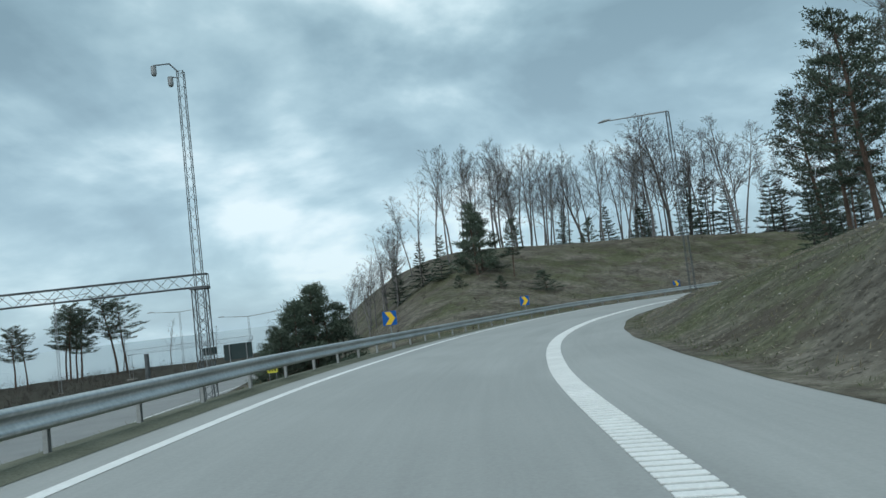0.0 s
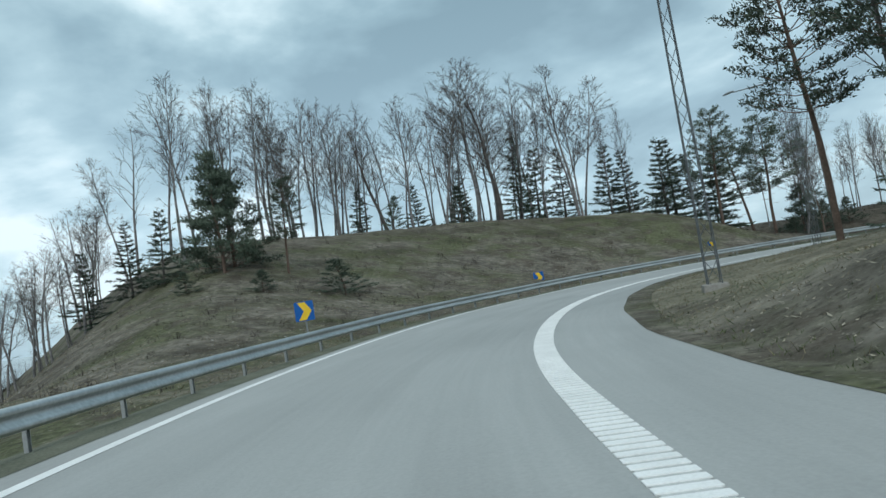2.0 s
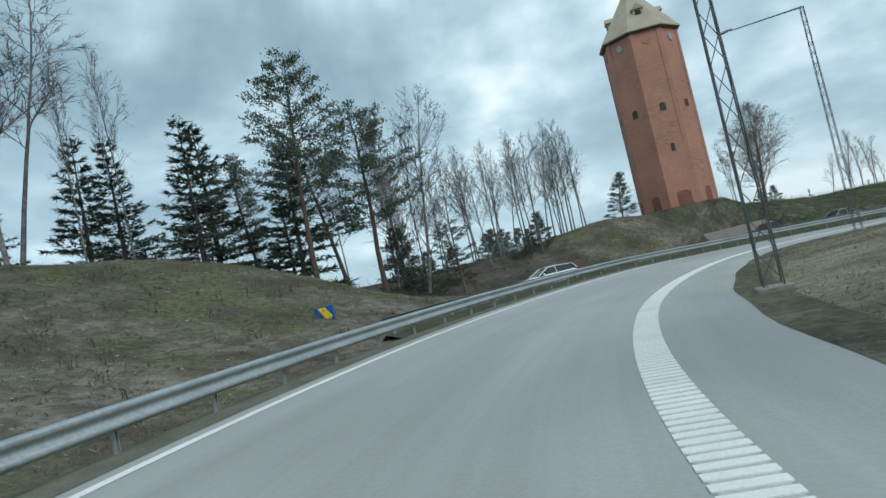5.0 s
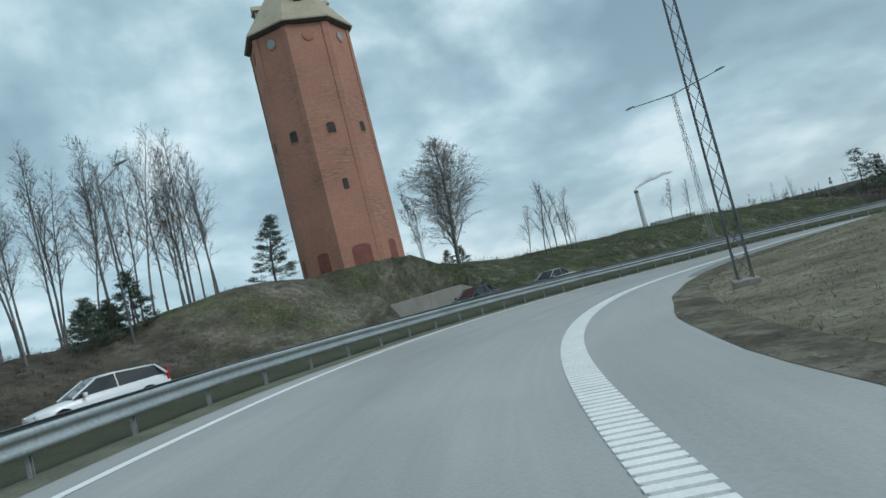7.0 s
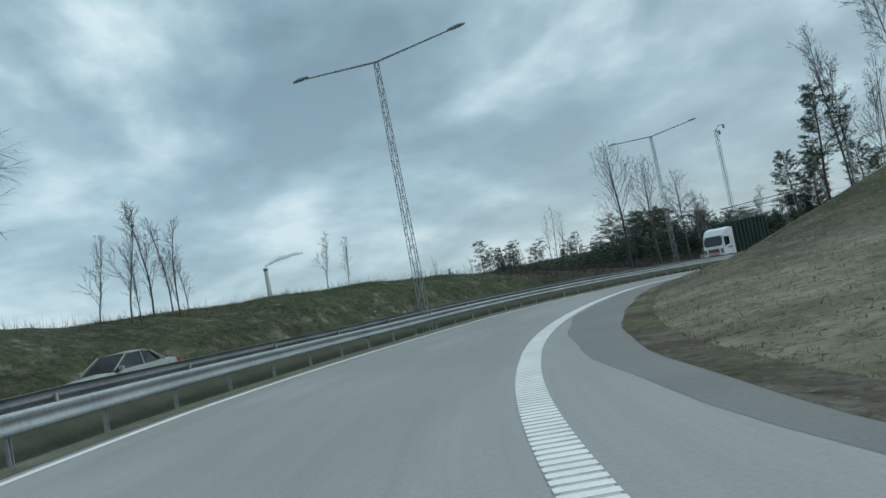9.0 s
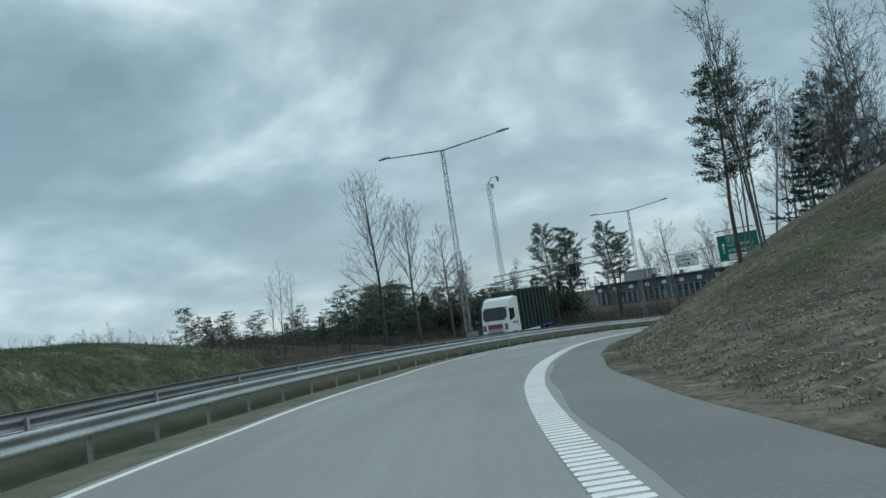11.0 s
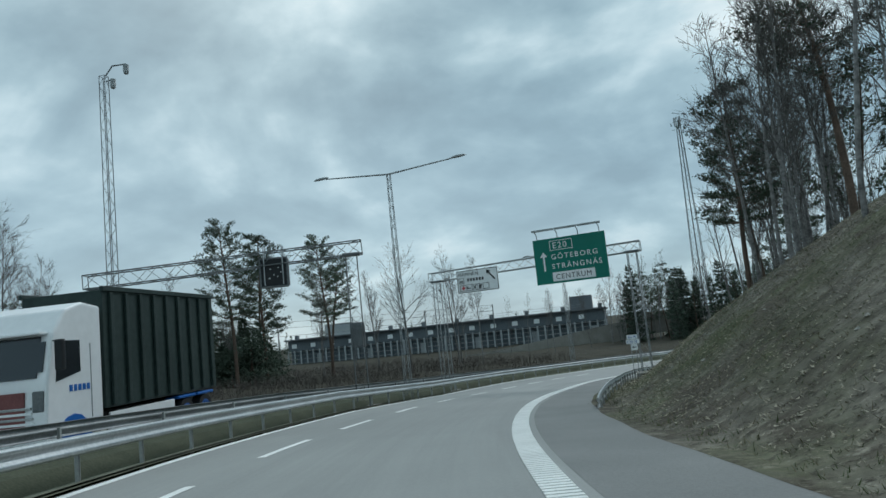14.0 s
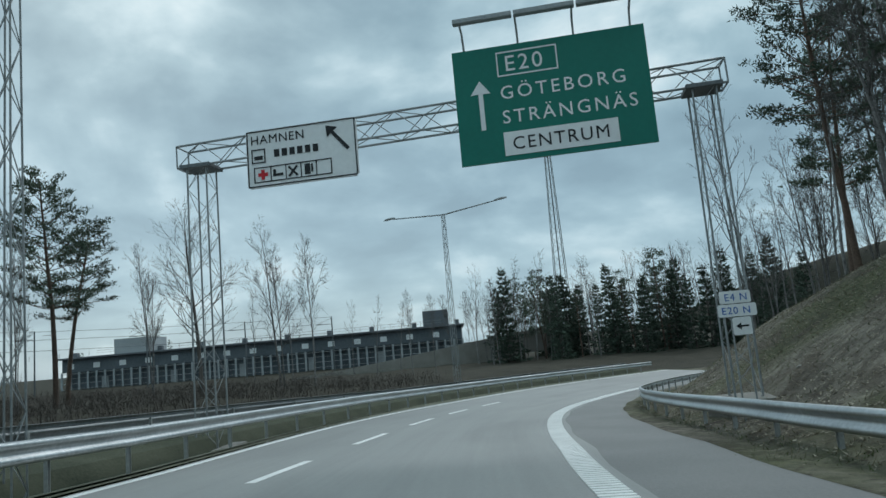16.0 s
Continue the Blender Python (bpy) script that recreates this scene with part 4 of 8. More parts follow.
def low_rail():
    rail = tagged(new("guard_rail"), "thin tubular guard rail beyond the lower slip road", "guard rail", "road barriers")
    for z in (0.42, 0.62):
        segs = [seg((*(LOW[i, :2] - 4.4 * LOW_R[i]), LOW[i, 2] + z), (*(LOW[i + 1, :2] - 4.4 * LOW_R[i + 1]), LOW[i + 1, 2] + z), 0.05) for i in range(len(LOW) - 1)]
        part("beam", rods("beam", segs, 6, GALV), None, rail)
    for i in range(0, len(LOW), 2):
        p = (*(LOW[i, :2] - 4.4 * LOW_R[i]), LOW[i, 2] + 0.2)
        post = part("post", POST_ME, None, rail)
        post.matrix_world = pose(*p)


low_rail()

# ---- masts, lamps and gantries ----


def lattice(a, b, w0, w1, r, pitch, side=None, brace=0.55):
    """Segments of a square lattice from a to b: four chords and zigzag bracing."""
    a, b = np.array(a, float), np.array(b, float)
    d = (b - a) / np.linalg.norm(b - a)
    ref = np.array([1.0, 0, 0]) if abs(d[2]) > 0.9 else np.array([0, 0, 1.0])
    if side is not None:
        ref = np.array(side, float)
    s = np.cross(d, ref)
    s /= np.linalg.norm(s)
    t = np.cross(s, d)
    n = max(2, int(round(np.linalg.norm(b - a) / pitch)))
    out = []

    def corner(k, f):
        w = (w0 + (w1 - w0) * f) / 2
        x, y = ((-1, -1), (1, -1), (1, 1), (-1, 1))[k % 4]
        return a + (b - a) * f + s * w * x + t * w * y
    for k in range(4):
        out.append(seg(corner(k, 0), corner(k, 1), r))
        for i in range(n):
            f, g = i / n, (i + 1) / n
            if (i + k) % 2:
                out.append(seg(corner(k, f), corner(k + 1, g), r * brace))
            else:
                out.append(seg(corner(k + 1, f), corner(k, g), r * brace))
    for f in (0, 1):
        for k in range(4):
            out.append(seg(corner(k, f), corner(k + 1, f), r * 0.7))
    return out


def lamp_head():
    bm = bmesh.new()
    bmesh.ops.create_uvsphere(bm, u_segments=12, v_segments=8, radius=1, matrix=Matrix.Diagonal((0.46, 0.15, 0.10, 1)))
    for v in bm.verts:
        if v.co.z < 0:
            v.co.z *= 0.45
        if v.co.x < 0:
            v.co.y *= 1 + 0.5 * v.co.x
    return bm


def street_lamp(p, height, yaw, arms, label, steel=None):
    """Slender four-rod mast; arms: signed lengths along its own x."""
    lamp = thing("street_lamp", pose(*p, 0, 0, yaw), label, "street lamp", "street lamps")
    pole = lattice((0, 0, -0.3), (0, 0, height), 0.34, 0.17, 0.017, 0.55, brace=0.55)
    part("mast", rods("mast", pole, 5, steel or GALV_DULL), None, lamp, "slender four-rod lattice mast")
    part("base", box_bm((0.6, 0.6, 0.5), (0, 0, -0.1), 0.03), CONCRETE, lamp, "concrete foundation")
    for a in arms:
        e = (a, 0, height + 0.30)
        part("arm", rods("arm", [seg((0, 0, height), e, 0.05, 0.035)], 8, GALV_DULL), None, lamp)
        head = part("lamp_head", lamp_head(), GALV_DULL, lamp, "flat grey lamp head")
        head.matrix_local = pose(a + (0.3 if a > 0 else -0.3), 0, height + 0.33, 0, -4 if a > 0 else 4, 0 if a > 0 else 180)
    return lamp


# double-armed lamps stand between the two barriers, single-armed ones on the inner verge
for (x, y, top), u, in (((101.5, 49.5, 8.85), 11.25), ((119.7, 16.45, 7.75), 14.0), ((124.27, -18.1, 5.5), 16.7), ((118.3, -51.0, 3.1), 19.5)):
    g = ground_z(x, y)
    street_lamp((x, y, g), top - g, heading(u) - 90, (3.65, -3.65), "grey lattice street lamp with two arms between the barriers")
for (x, y, top), u in (((15.2, 41.7, 10.2), 3.4), ((38.2, 60.0, 8.95), 6.05), ((65.95, 59.35, 9.6), 8.35)):
    g = ground_z(x, y)
    street_lamp((x, y, g), top - g, heading(u) - 90, (-3.7,), "grey lattice street lamp with a single arm over the road", STEEL_DARK)


def path_lamp(p, tip, label):
    """Thin tapered pole with one slanting arm and a small head."""
    g = ground_z(p[0], p[1])
    lamp = thing("street_lamp", pose(p[0], p[1], g), label, "street lamp", "street lamps")
    top = np.array([0, 0, tip[2] - g - 1.2])
    end = np.array([tip[0] - p[0], tip[1] - p[1], tip[2] - g])
    part("pole", rods("pole", [seg((0, 0, -0.3), top, 0.08, 0.05)], 8, STEEL_DARK), None, lamp)
    part("arm", rods("arm", [seg(top, end, 0.04, 0.03)], 6, STEEL_DARK), None, lamp)
    head = part("lamp_head", lamp_head(), STEEL_DARK, lamp, "small dark lamp head")
    head.matrix_local = pose(*end, 0, -20, math.degrees(math.atan2(end[1], end[0])))


path_lamp((85.6, 85.6), (86.4, 84.5, 10.6), "thin dark street lamp among the birches")


def camera_head(mast, at, yaw):
    bm = cyl_bm(0.13, 0.34, (0, 0, 0.0))
    bmesh.ops.create_uvsphere(bm, u_segments=10, v_segments=6, radius=0.13, matrix=Matrix.Translation((0, 0, -0.2)))
    cam_part = part("dome_housing", bm, GALV_DULL, mast, "small weatherproof dome housing")
    cam_part.location = at


def traffic_mast(p, height, yaw, label, lower=None):
    mast = thing("traffic_mast", pose(*p, 0, 0, yaw), label, "mast", "traffic masts")
    part("lattice_mast", rods("lattice_mast", lattice((0, 0, -0.2), (0, 0, height), 0.40, 0.30, 0.02, 0.5, brace=0.4), 5, STEEL_DARK), None, mast, "dark lattice mast")
    if lower:
        part("lattice_leg", rods("lattice_leg", lattice((0, 0, -0.2), (0, 0, lower), 0.66, 0.62, 0.03, 0.6, brace=0.5), 5, STEEL_DARK), None, mast, "wider lattice leg below the beam")
        part("collar", box_bm((0.8, 0.8, 0.14), (0, 0, lower), 0.02), STEEL_DARK, mast)
    part("base", box_bm((0.9, 0.9, 0.5), (0, 0, -0.1), 0.03), CONCRETE, mast)
    part("bracket", rods("bracket", [seg((-0.1, 0, height), (-0.5, 0, height + 0.45), 0.035), seg((-0.5, 0, height + 0.45), (-1.25, 0, height + 0.42), 0.035), seg((-0.1, 0, height - 0.3), (-0.5, 0, height - 0.2), 0.03)], 6, STEEL_DARK), None, mast, "bent bracket arm")
    camera_head(mast, (-1.25, 0, height + 0.2), 0)
    camera_head(mast, (-0.5, 0, height - 0.4), 0)
    return mast


def gantry(a, b, beam_z, label, name="sign_gantry", posts=(True, True), depth=0.75, mat=None):
    """Lattice portal from a to b on the ground, its beam's underside at beam_z."""
    mat = mat or GALV_DULL
    a, b = np.array(a, float), np.array(b, float)
    g = thing(name, Matrix.Translation(a), label, "gantry", "sign gantries")
    d = (b - a)[:2] / np.linalg.norm((b - a)[:2])
    n = np.array([-d[1], d[0]])
    za, zb = beam_z if isinstance(beam_z, tuple) else (beam_z, beam_z)
    A, B = np.array([0, 0, za - a[2] + depth / 2]), np.array([*(b - a)[:2], zb - a[2] + depth / 2])
    side = (0, 0, 1)
    e = np.array([*d * 0.5, 0])
    part("beam", rods("beam", lattice(A - e, B + e, depth, depth, 0.030, 0.62, side=side, brace=0.42), 5, mat), None, g, "lattice cross beam")
    for on, q, ref in ((posts[0], np.zeros(3), A), (posts[1], np.array([*(b - a)[:2], b[2] - a[2]]), B)):
        if not on:
            continue
        top = np.array([q[0], q[1], ref[2] - depth / 2])
        legs = lattice(q - np.array([0, 0, 0.3]), top, 0.54, 0.50, 0.024, 0.56, side=(*n, 0), brace=0.34)
        part("leg", rods("leg", legs, 5, mat), None, g, "square lattice leg")
        cap = part("cap", box_bm((0.78, 0.72, 0.10), (0, 0, 0), 0.02), STEEL_DARK, g, "dark bearing block")
        cap.matrix_local = pose(*top, 0, 0, math.degrees(math.atan2(d[1], d[0])))
        part("foundation", box_bm((1.2, 1.4, 0.6), (q[0], q[1], q[2] - 0.1), 0.04), CONCRETE, g)
    return g


def letters(text, size, mat, parent, at, name="lettering", bold=0.0, spacing=1.12, align="LEFT"):
    """Raised lettering in the built-in font, in the xz plane, facing -y."""
    cu = bpy.data.curves.new("lettering", "FONT")
    cu.body, cu.size, cu.extrude, cu.offset = text, size, 0.004, bold
    cu.space_character, cu.align_x, cu.resolution_u = spacing, align, 3
    tmp = bpy.data.objects.new("lettering", cu)
    scene.collection.objects.link(tmp)
    bpy.context.view_layer.update()
    me = bpy.data.meshes.new_from_object(tmp.evaluated_get(bpy.context.evaluated_depsgraph_get()))
    bpy.data.objects.remove(tmp)
    me.materials.clear()
    me.materials.append(mat)
    ob = part(name, me, None, parent)
    ob.matrix_local = pose(at[0], at[1], at[2], 90, 0, 0)
    return ob


def plate(w, h, t=0.05, r=0.0, at=(0, 0, 0)):
    bm = box_bm((w, t, h), at)
    if r:
        es = [e for e in bm.edges if abs(e.verts[0].co.y - e.verts[1].co.y) > t * 0.5]
        bmesh.ops.bevel(bm, geom=es, offset=r, segments=4, affect="EDGES")
    return bm


def outline_box(w, h, b, at=(0, 0, 0), t=0.012):
    bm = bmesh.new()
    for s in (-1, 1):
        box_bm((w, t, b), (at[0], at[1], at[2] + s * (h / 2 - b / 2)), bm=bm)
        box_bm((b, t, h - 2 * b), (at[0] + s * (w / 2 - b / 2), at[1], at[2]), bm=bm)
    return bm


def arrow(length, width, head, turn=0, at=(0, 0, 0), t=0.012):
    """Flat arrow that points up in the xz plane, turned about y."""
    bm = bmesh.new()
    L, w = length / 2, width / 2
    pts = [(-w, -L), (w, -L), (w, L - head), (head * 0.72, L - head * 1.02), (0, L), (-head * 0.72, L - head * 1.02), (-w, L - head)]
    ca, sa = math.cos(radians(turn)), math.sin(radians(turn))
    pts = [(x * ca - z * sa, x * sa + z * ca) for x, z in pts]
    f = [bm.verts.new((at[0] + x, at[1] - t / 2, at[2] + z)) for x, z in pts]
    b = [bm.verts.new((at[0] + x, at[1] + t / 2, at[2] + z)) for x, z in pts]
    bm.faces.new(f)
    bm.faces.new(b[::-1])
    for i in range(len(f)):
        j = (i + 1) % len(f)
        bm.faces.new((f[j], f[i], b[i], b[j]))
    return bm


def green_sign(m):
    s = thing("direction_sign", m, "green motorway direction sign with white lettering on the gantry", "road sign")
    part("panel", plate(4.15, 2.6, 0.07), SIGN_GREEN, s, "green panel")
    part("back_rail", box_bm((4.0, 0.08, 0.1), (0, 0.09, 0.5)), SIGN_BACK, s)
    part("back_rail", box_bm((4.0, 0.08, 0.1), (0, 0.09, -0.5)), SIGN_BACK, s)
    y = -0.045
    part("number_frame", outline_box(1.32, 0.56, 0.03, (-0.45, y, 0.87)), SIGN_WHITE, s)
    letters("E20", 0.5, SIGN_WHITE, s, (-0.95, y, 0.70), spacing=1.2)
    part("arrow", arrow(1.12, 0.10, 0.30, 0, (-1.52, y, 0.0)), SIGN_WHITE, s, "white arrow pointing ahead")
    letters("GÖTEBORG", 0.42, SIGN_WHITE, s, (-1.10, y, 0.08), spacing=1.29)
    letters("STRÄNGNÄS", 0.42, SIGN_WHITE, s, (-1.10, y, -0.47), spacing=1.27)
    field = part("field", plate(2.42, 0.52, 0.012, 0.0, (0.10, y, -0.93)), SIGN_WHITE, s, "white field with black lettering")
    letters("CENTRUM", 0.40, SIGN_BLACK, s, (-0.94, y - 0.012, -1.07), spacing=1.16)
    for x in (-1.8, -0.6, 0.6, 1.8):
        part("lamp_arm", rods("lamp_arm", [seg((x, 0.0, 1.3), (x, -0.15, 1.62), 0.025), seg((x, -0.15, 1.62), (x, -0.5, 1.72), 0.025)], 6, GALV_DULL), None, s)
    for x in (-1.3, 0.02, 1.34):
        part("light_bar", box_bm((1.28, 0.16, 0.11), (x, -0.5, 1.76), 0.02), GALV_DULL, s, "long grey light housing over the sign")
    return s


def white_sign(m):
    s = thing("direction_sign", m, "white direction sign with black lettering and symbol boxes", "road sign")
    part("panel", plate(2.62, 1.35, 0.06, 0.05), SIGN_WHITE, s, "white panel")
    part("back_rail", box_bm((2.5, 0.08, 0.1), (0, 0.08, 0.2)), SIGN_BACK, s)
    y = -0.04
    part("border", outline_box(2.58, 1.31, 0.025, (0, y, 0)), SIGN_BLACK, s)
    letters("HAMNEN", 0.29, SIGN_BLACK, s, (-1.2, y, 0.34), spacing=1.1, bold=0.0)
    name_bar = bmesh.new()
    for i in range(6):
        box_bm((0.12, 0.012, 0.17), (-0.58 + i * 0.185, y, 0.085), bm=name_bar)
    part("name_bars", name_bar, SIGN_BLACK, s, "unlettered row of dark bars")
    part("symbol_frame", outline_box(0.33, 0.33, 0.025, (-1.02, y, 0.06)), SIGN_BLACK, s)
    part("symbol", box_bm((0.20, 0.012, 0.09), (-1.02, y, 0.02), 0.004), SIGN_BLACK, s, "small black symbol")
    part("symbol_frame", outline_box(1.85, 0.36, 0.022, (-0.22, y, -0.38)), SIGN_BLACK, s)
    for i, x in enumerate((-0.93, -0.57, -0.21, 0.15)):
        part("symbol_divider", box_bm((0.02, 0.012, 0.32), (x + 0.19, y, -0.38)), SIGN_BLACK, s)
        bm = bmesh.new()
        if i == 0:
            box_bm((0.23, 0.012, 0.08), (x, y, -0.38), bm=bm)
            box_bm((0.08, 0.012, 0.23), (x, y - 0.002, -0.38), bm=bm)
            part("symbol", bm, SIGN_RED, s, "red cross symbol")
        elif i == 1:
            box_bm((0.24, 0.012, 0.06), (x, y, -0.42), bm=bm)
            box_bm((0.06, 0.012, 0.13), (x - 0.08, y - 0.002, -0.36), bm=bm)
            part("symbol", bm, SIGN_BLACK, s, "bed symbol")
        elif i == 2:
            for t in (-42, 42):
                box_bm((0.05, 0.012, 0.30), (x, y - 0.001 * t / 42, -0.38), bm=bm, turn=Matrix.Rotation(radians(t), 4, "Y"))
            part("symbol", bm, SIGN_BLACK, s, "crossed cutlery symbol")
        else:
            box_bm((0.13, 0.012, 0.24), (x - 0.02, y, -0.38), bm=bm)
            box_bm((0.04, 0.012, 0.18), (x + 0.09, y, -0.36), bm=bm)
            part("symbol", bm, SIGN_BLACK, s, "fuel pump symbol")
    part("arrow", arrow(0.78, 0.085, 0.22, 40, (0.86, y, 0.26)), SIGN_BLACK, s, "black arrow slanting ahead")
    return s


# gantry over the slip road with both direction signs
GA, GB = np.array([123.95, -25.0]), np.array([112.1, -23.2])
gantry((*GA, ground_z(*GA)), (*GB, ground_z(*GB)), (-0.1, 0.12), "grey lattice gantry spanning the slip road", depth=0.55)
g_dir = GB - GA
g_yaw = math.degrees(math.atan2(g_dir[1], g_dir[0]))
green_sign(pose(115.48, -22.75, 0.12, 0, 0, g_yaw))
white_sign(pose(121.1, -23.45, -0.42, 0, 0, g_yaw))
# gantry over the oncoming carriageway with the dark message board
GC, GD = np.array([134.6, -8.2]), np.array([124.4, -12.05])
g2 = gantry((*GC, ground_z(*GC)), (*GD, ground_z(*GD)), (0.1, 0.6), "grey lattice gantry spanning the oncoming carriageway", mat=STEEL_DARK, depth=0.6)
yaw2 = math.degrees(math.atan2(*(GD - GC)[::-1]))


def message_board(m):
    s = thing("message_board", m, "switched-off dark variable message board on a gantry", "road sign")
    part("housing", plate(1.25, 1.32, 0.4, 0.06), SIGN_BLACK, s, "black housing")
    part("rim", outline_box(1.25, 1.32, 0.07, (0, -0.21, 0), 0.04), STEEL_DARK, s)
    for x in (-0.4, 0.4):
        part("hanger", rods("hanger", [seg((x, 0.25, -0.6), (x, 0.25, 1.2), 0.035)], 6, GALV), None, s)
        part("front_bar", rods("front_bar", [seg((x, -0.26, -0.55), (x, -0.26, 1.2), 0.025)], 6, GALV), None, s)
    for x, z in ((-0.15, 0.15), (0.2, 0.2), (0.0, -0.1), (0.15, -0.2), (-0.2, -0.25), (0.3, 0.0)):
        part("lamp_spot", box_bm((0.04, 0.01, 0.04), (x, -0.205, z)), SIGN_WHITE, s, "pale lamp spot")


message_board(pose(127.6, -10.85, 0.1, 0, 0, yaw2))
part("cabinet", box_bm((0.55, 0.4, 1.1), (GD[0] - GC[0], GD[1] - GC[1], 3.3 + ground_z(*GD) - ground_z(*GC)), 0.02), STEEL_DARK, g2, "grey control box on the leg")
MZ = ground_z(136.1, -10.9)
traffic_mast((136.1, -10.9, MZ), 10.9 - MZ, heading(16.2) + 90, "tall dark lattice mast with dome housings beside the gantry")


def cabinet(p, size, yaw):
    c = thing("roadside_cabinet", pose(*p, 0, 0, yaw), "pale grey metal cabinet beside the road", "cabinet", "roadside cabinets")
    part("body", box_bm((size[0], size[1], size[2]), (0, 0, size[2] / 2), 0.02), CLAD_PALE, c)
    part("roof", box_bm((size[0] + 0.08, size[1] + 0.08, 0.06), (0, 0, size[2] + 0.02), 0.02), CLAD_PALE, c)
    part("door", box_bm((size[0] * 0.44, 0.02, size[2] * 0.82), (-size[0] * 0.23, -size[1] / 2 - 0.011, size[2] * 0.48), 0.005), CLAD_PALE, c)
    part("door", box_bm((size[0] * 0.44, 0.02, size[2] * 0.82), (size[0] * 0.23, -size[1] / 2 - 0.011, size[2] * 0.48), 0.005), CLAD_PALE, c)


cabinet(on_ground(134.5, -8.3 + 2.0), (1.0, 0.5, 1.5), 60)
cabinet(on_ground(135.6, -6.4 + 2.5), (0.9, 0.5, 1.25), 60)

# gantry and mast on the low side at the start
M0 = np.array([-11.4, 32.6])
M0Z = ground_z(*M0)
traffic_mast((*M0, M0Z), 12.7 - M0Z, 5, "tall dark lattice mast with dome housings over the lower road", 2.1 - M0Z)
G0B = np.array([-28.0, 29.5])
gantry((M0[0] - 0.1, M0[1] - 0.02, M0Z), (*G0B, ground_z(*G0B)), (2.15, 2.05), "dark lattice gantry over the lower road", posts=(False, True), depth=0.6, mat=STEEL_DARK)


def chevron_sign(p, yaw):
    s = thing("chevron_sign", pose(*p, 0, 0, yaw), "blue curve marker board with a yellow chevron behind the guard rail", "road sign", "curve markers")
    part("panel", plate(0.70, 0.70, 0.03, 0.02, (0, 0, 1.75)), SIGN_BLUE, s, "blue panel")
    bm = bmesh.new()
    pts = [(-0.23, 0.32), (0.05, 0.32), (0.28, 0.0), (0.05, -0.32), (-0.23, -0.32), (-0.01, 0.0)]
    f = [bm.verts.new((x, -0.022, 1.75 + z)) for x, z in pts]
    b = [bm.verts.new((x, -0.012, 1.75 + z)) for x, z in pts]
    for q in ((0, 1, 2, 5), (5, 2, 3, 4)):
        bm.faces.new([f[i] for i in q][::-1])
        bm.faces.new([b[i] for i in q])
    for i in range(6):
        j = (i + 1) % 6
        bm.faces.new((f[i], f[j], b[j], b[i]))
    bmesh.ops.recalc_face_normals(bm, faces=bm.faces)
    part("chevron", bm, SIGN_YELLOW, s, "yellow chevron pointing right")
    part("post", rods("post", [seg((0, 0.05, -2.2), (0, 0.05, 2.1), 0.03)], 8, GALV_DULL), None, s)


for x, y, z, u in ((-2.7, 33.9, -0.4, 2.3), (6.2, 52.4, -0.5, 3.7), (23.4, 68.5, -0.8, 5.2), (42.4, 74.4, -0.6, 6.55)):
    chevron_sign((x, y, z - 1.75), heading(u - 1.0) - 90)


def marker_plate(m):
    s = thing("marker_plate", m, "small yellow marker plate on two thin legs behind the barrier", "road sign")
    part("panel", plate(0.26, 0.17, 0.012, 0.01, (0, 0, 0.36)), YELLOW_TAPE, s, "yellow panel")
    for x in (-0.07, 0.0, 0.07):
        part("bar", box_bm((0.035, 0.006, 0.08), (x, -0.012, 0.36)), SIGN_BLACK, s)
    for x in (-0.09, 0.09):
        part("leg", rods("leg", [seg((x, 0.015, -0.3), (x, 0.015, 0.40), 0.008)], 5, GALV_DULL), None, s)


marker_plate(pose(*place(1.19, -5.75, -0.2), 0, 0, heading(0.8) - 90))


def small_sign(m):
    s = thing("route_sign", m, "small stacked white and blue route signs with an arrow", "road sign")
    part("panel", plate(1.0, 0.42, 0.03, 0.03, (0.0, 0, 1.95)), SIGN_WHITE, s)
    part("panel", plate(1.25, 0.42, 0.03, 0.03, (0.02, 0, 1.50)), SIGN_WHITE, s)
    part("panel", plate(0.6, 0.6, 0.03, 0.03, (0.12, 0, 0.96)), SIGN_WHITE, s)
    letters("E4 N", 0.34, SIGN_BLUE, s, (-0.36, -0.022, 1.83), bold=0.0)
    letters("E20 N", 0.34, SIGN_BLUE, s, (-0.5, -0.022, 1.38), bold=0.0)
    part("arrow", arrow(0.42, 0.06, 0.17, 90, (0.12, -0.022, 0.96)), SIGN_BLACK, s, "small black arrow")
    for x in (-0.2, 0.25):
        part("post", rods("post", [seg((x, 0.05, -2.6), (x, 0.05, 2.15), 0.03)], 8, GALV_DULL), None, s)


small_sign(pose(112.72, -21.5, -5.62, 0, 0, g_yaw) @ Matrix.Diagonal((0.55, 0.55, 0.55, 1)))


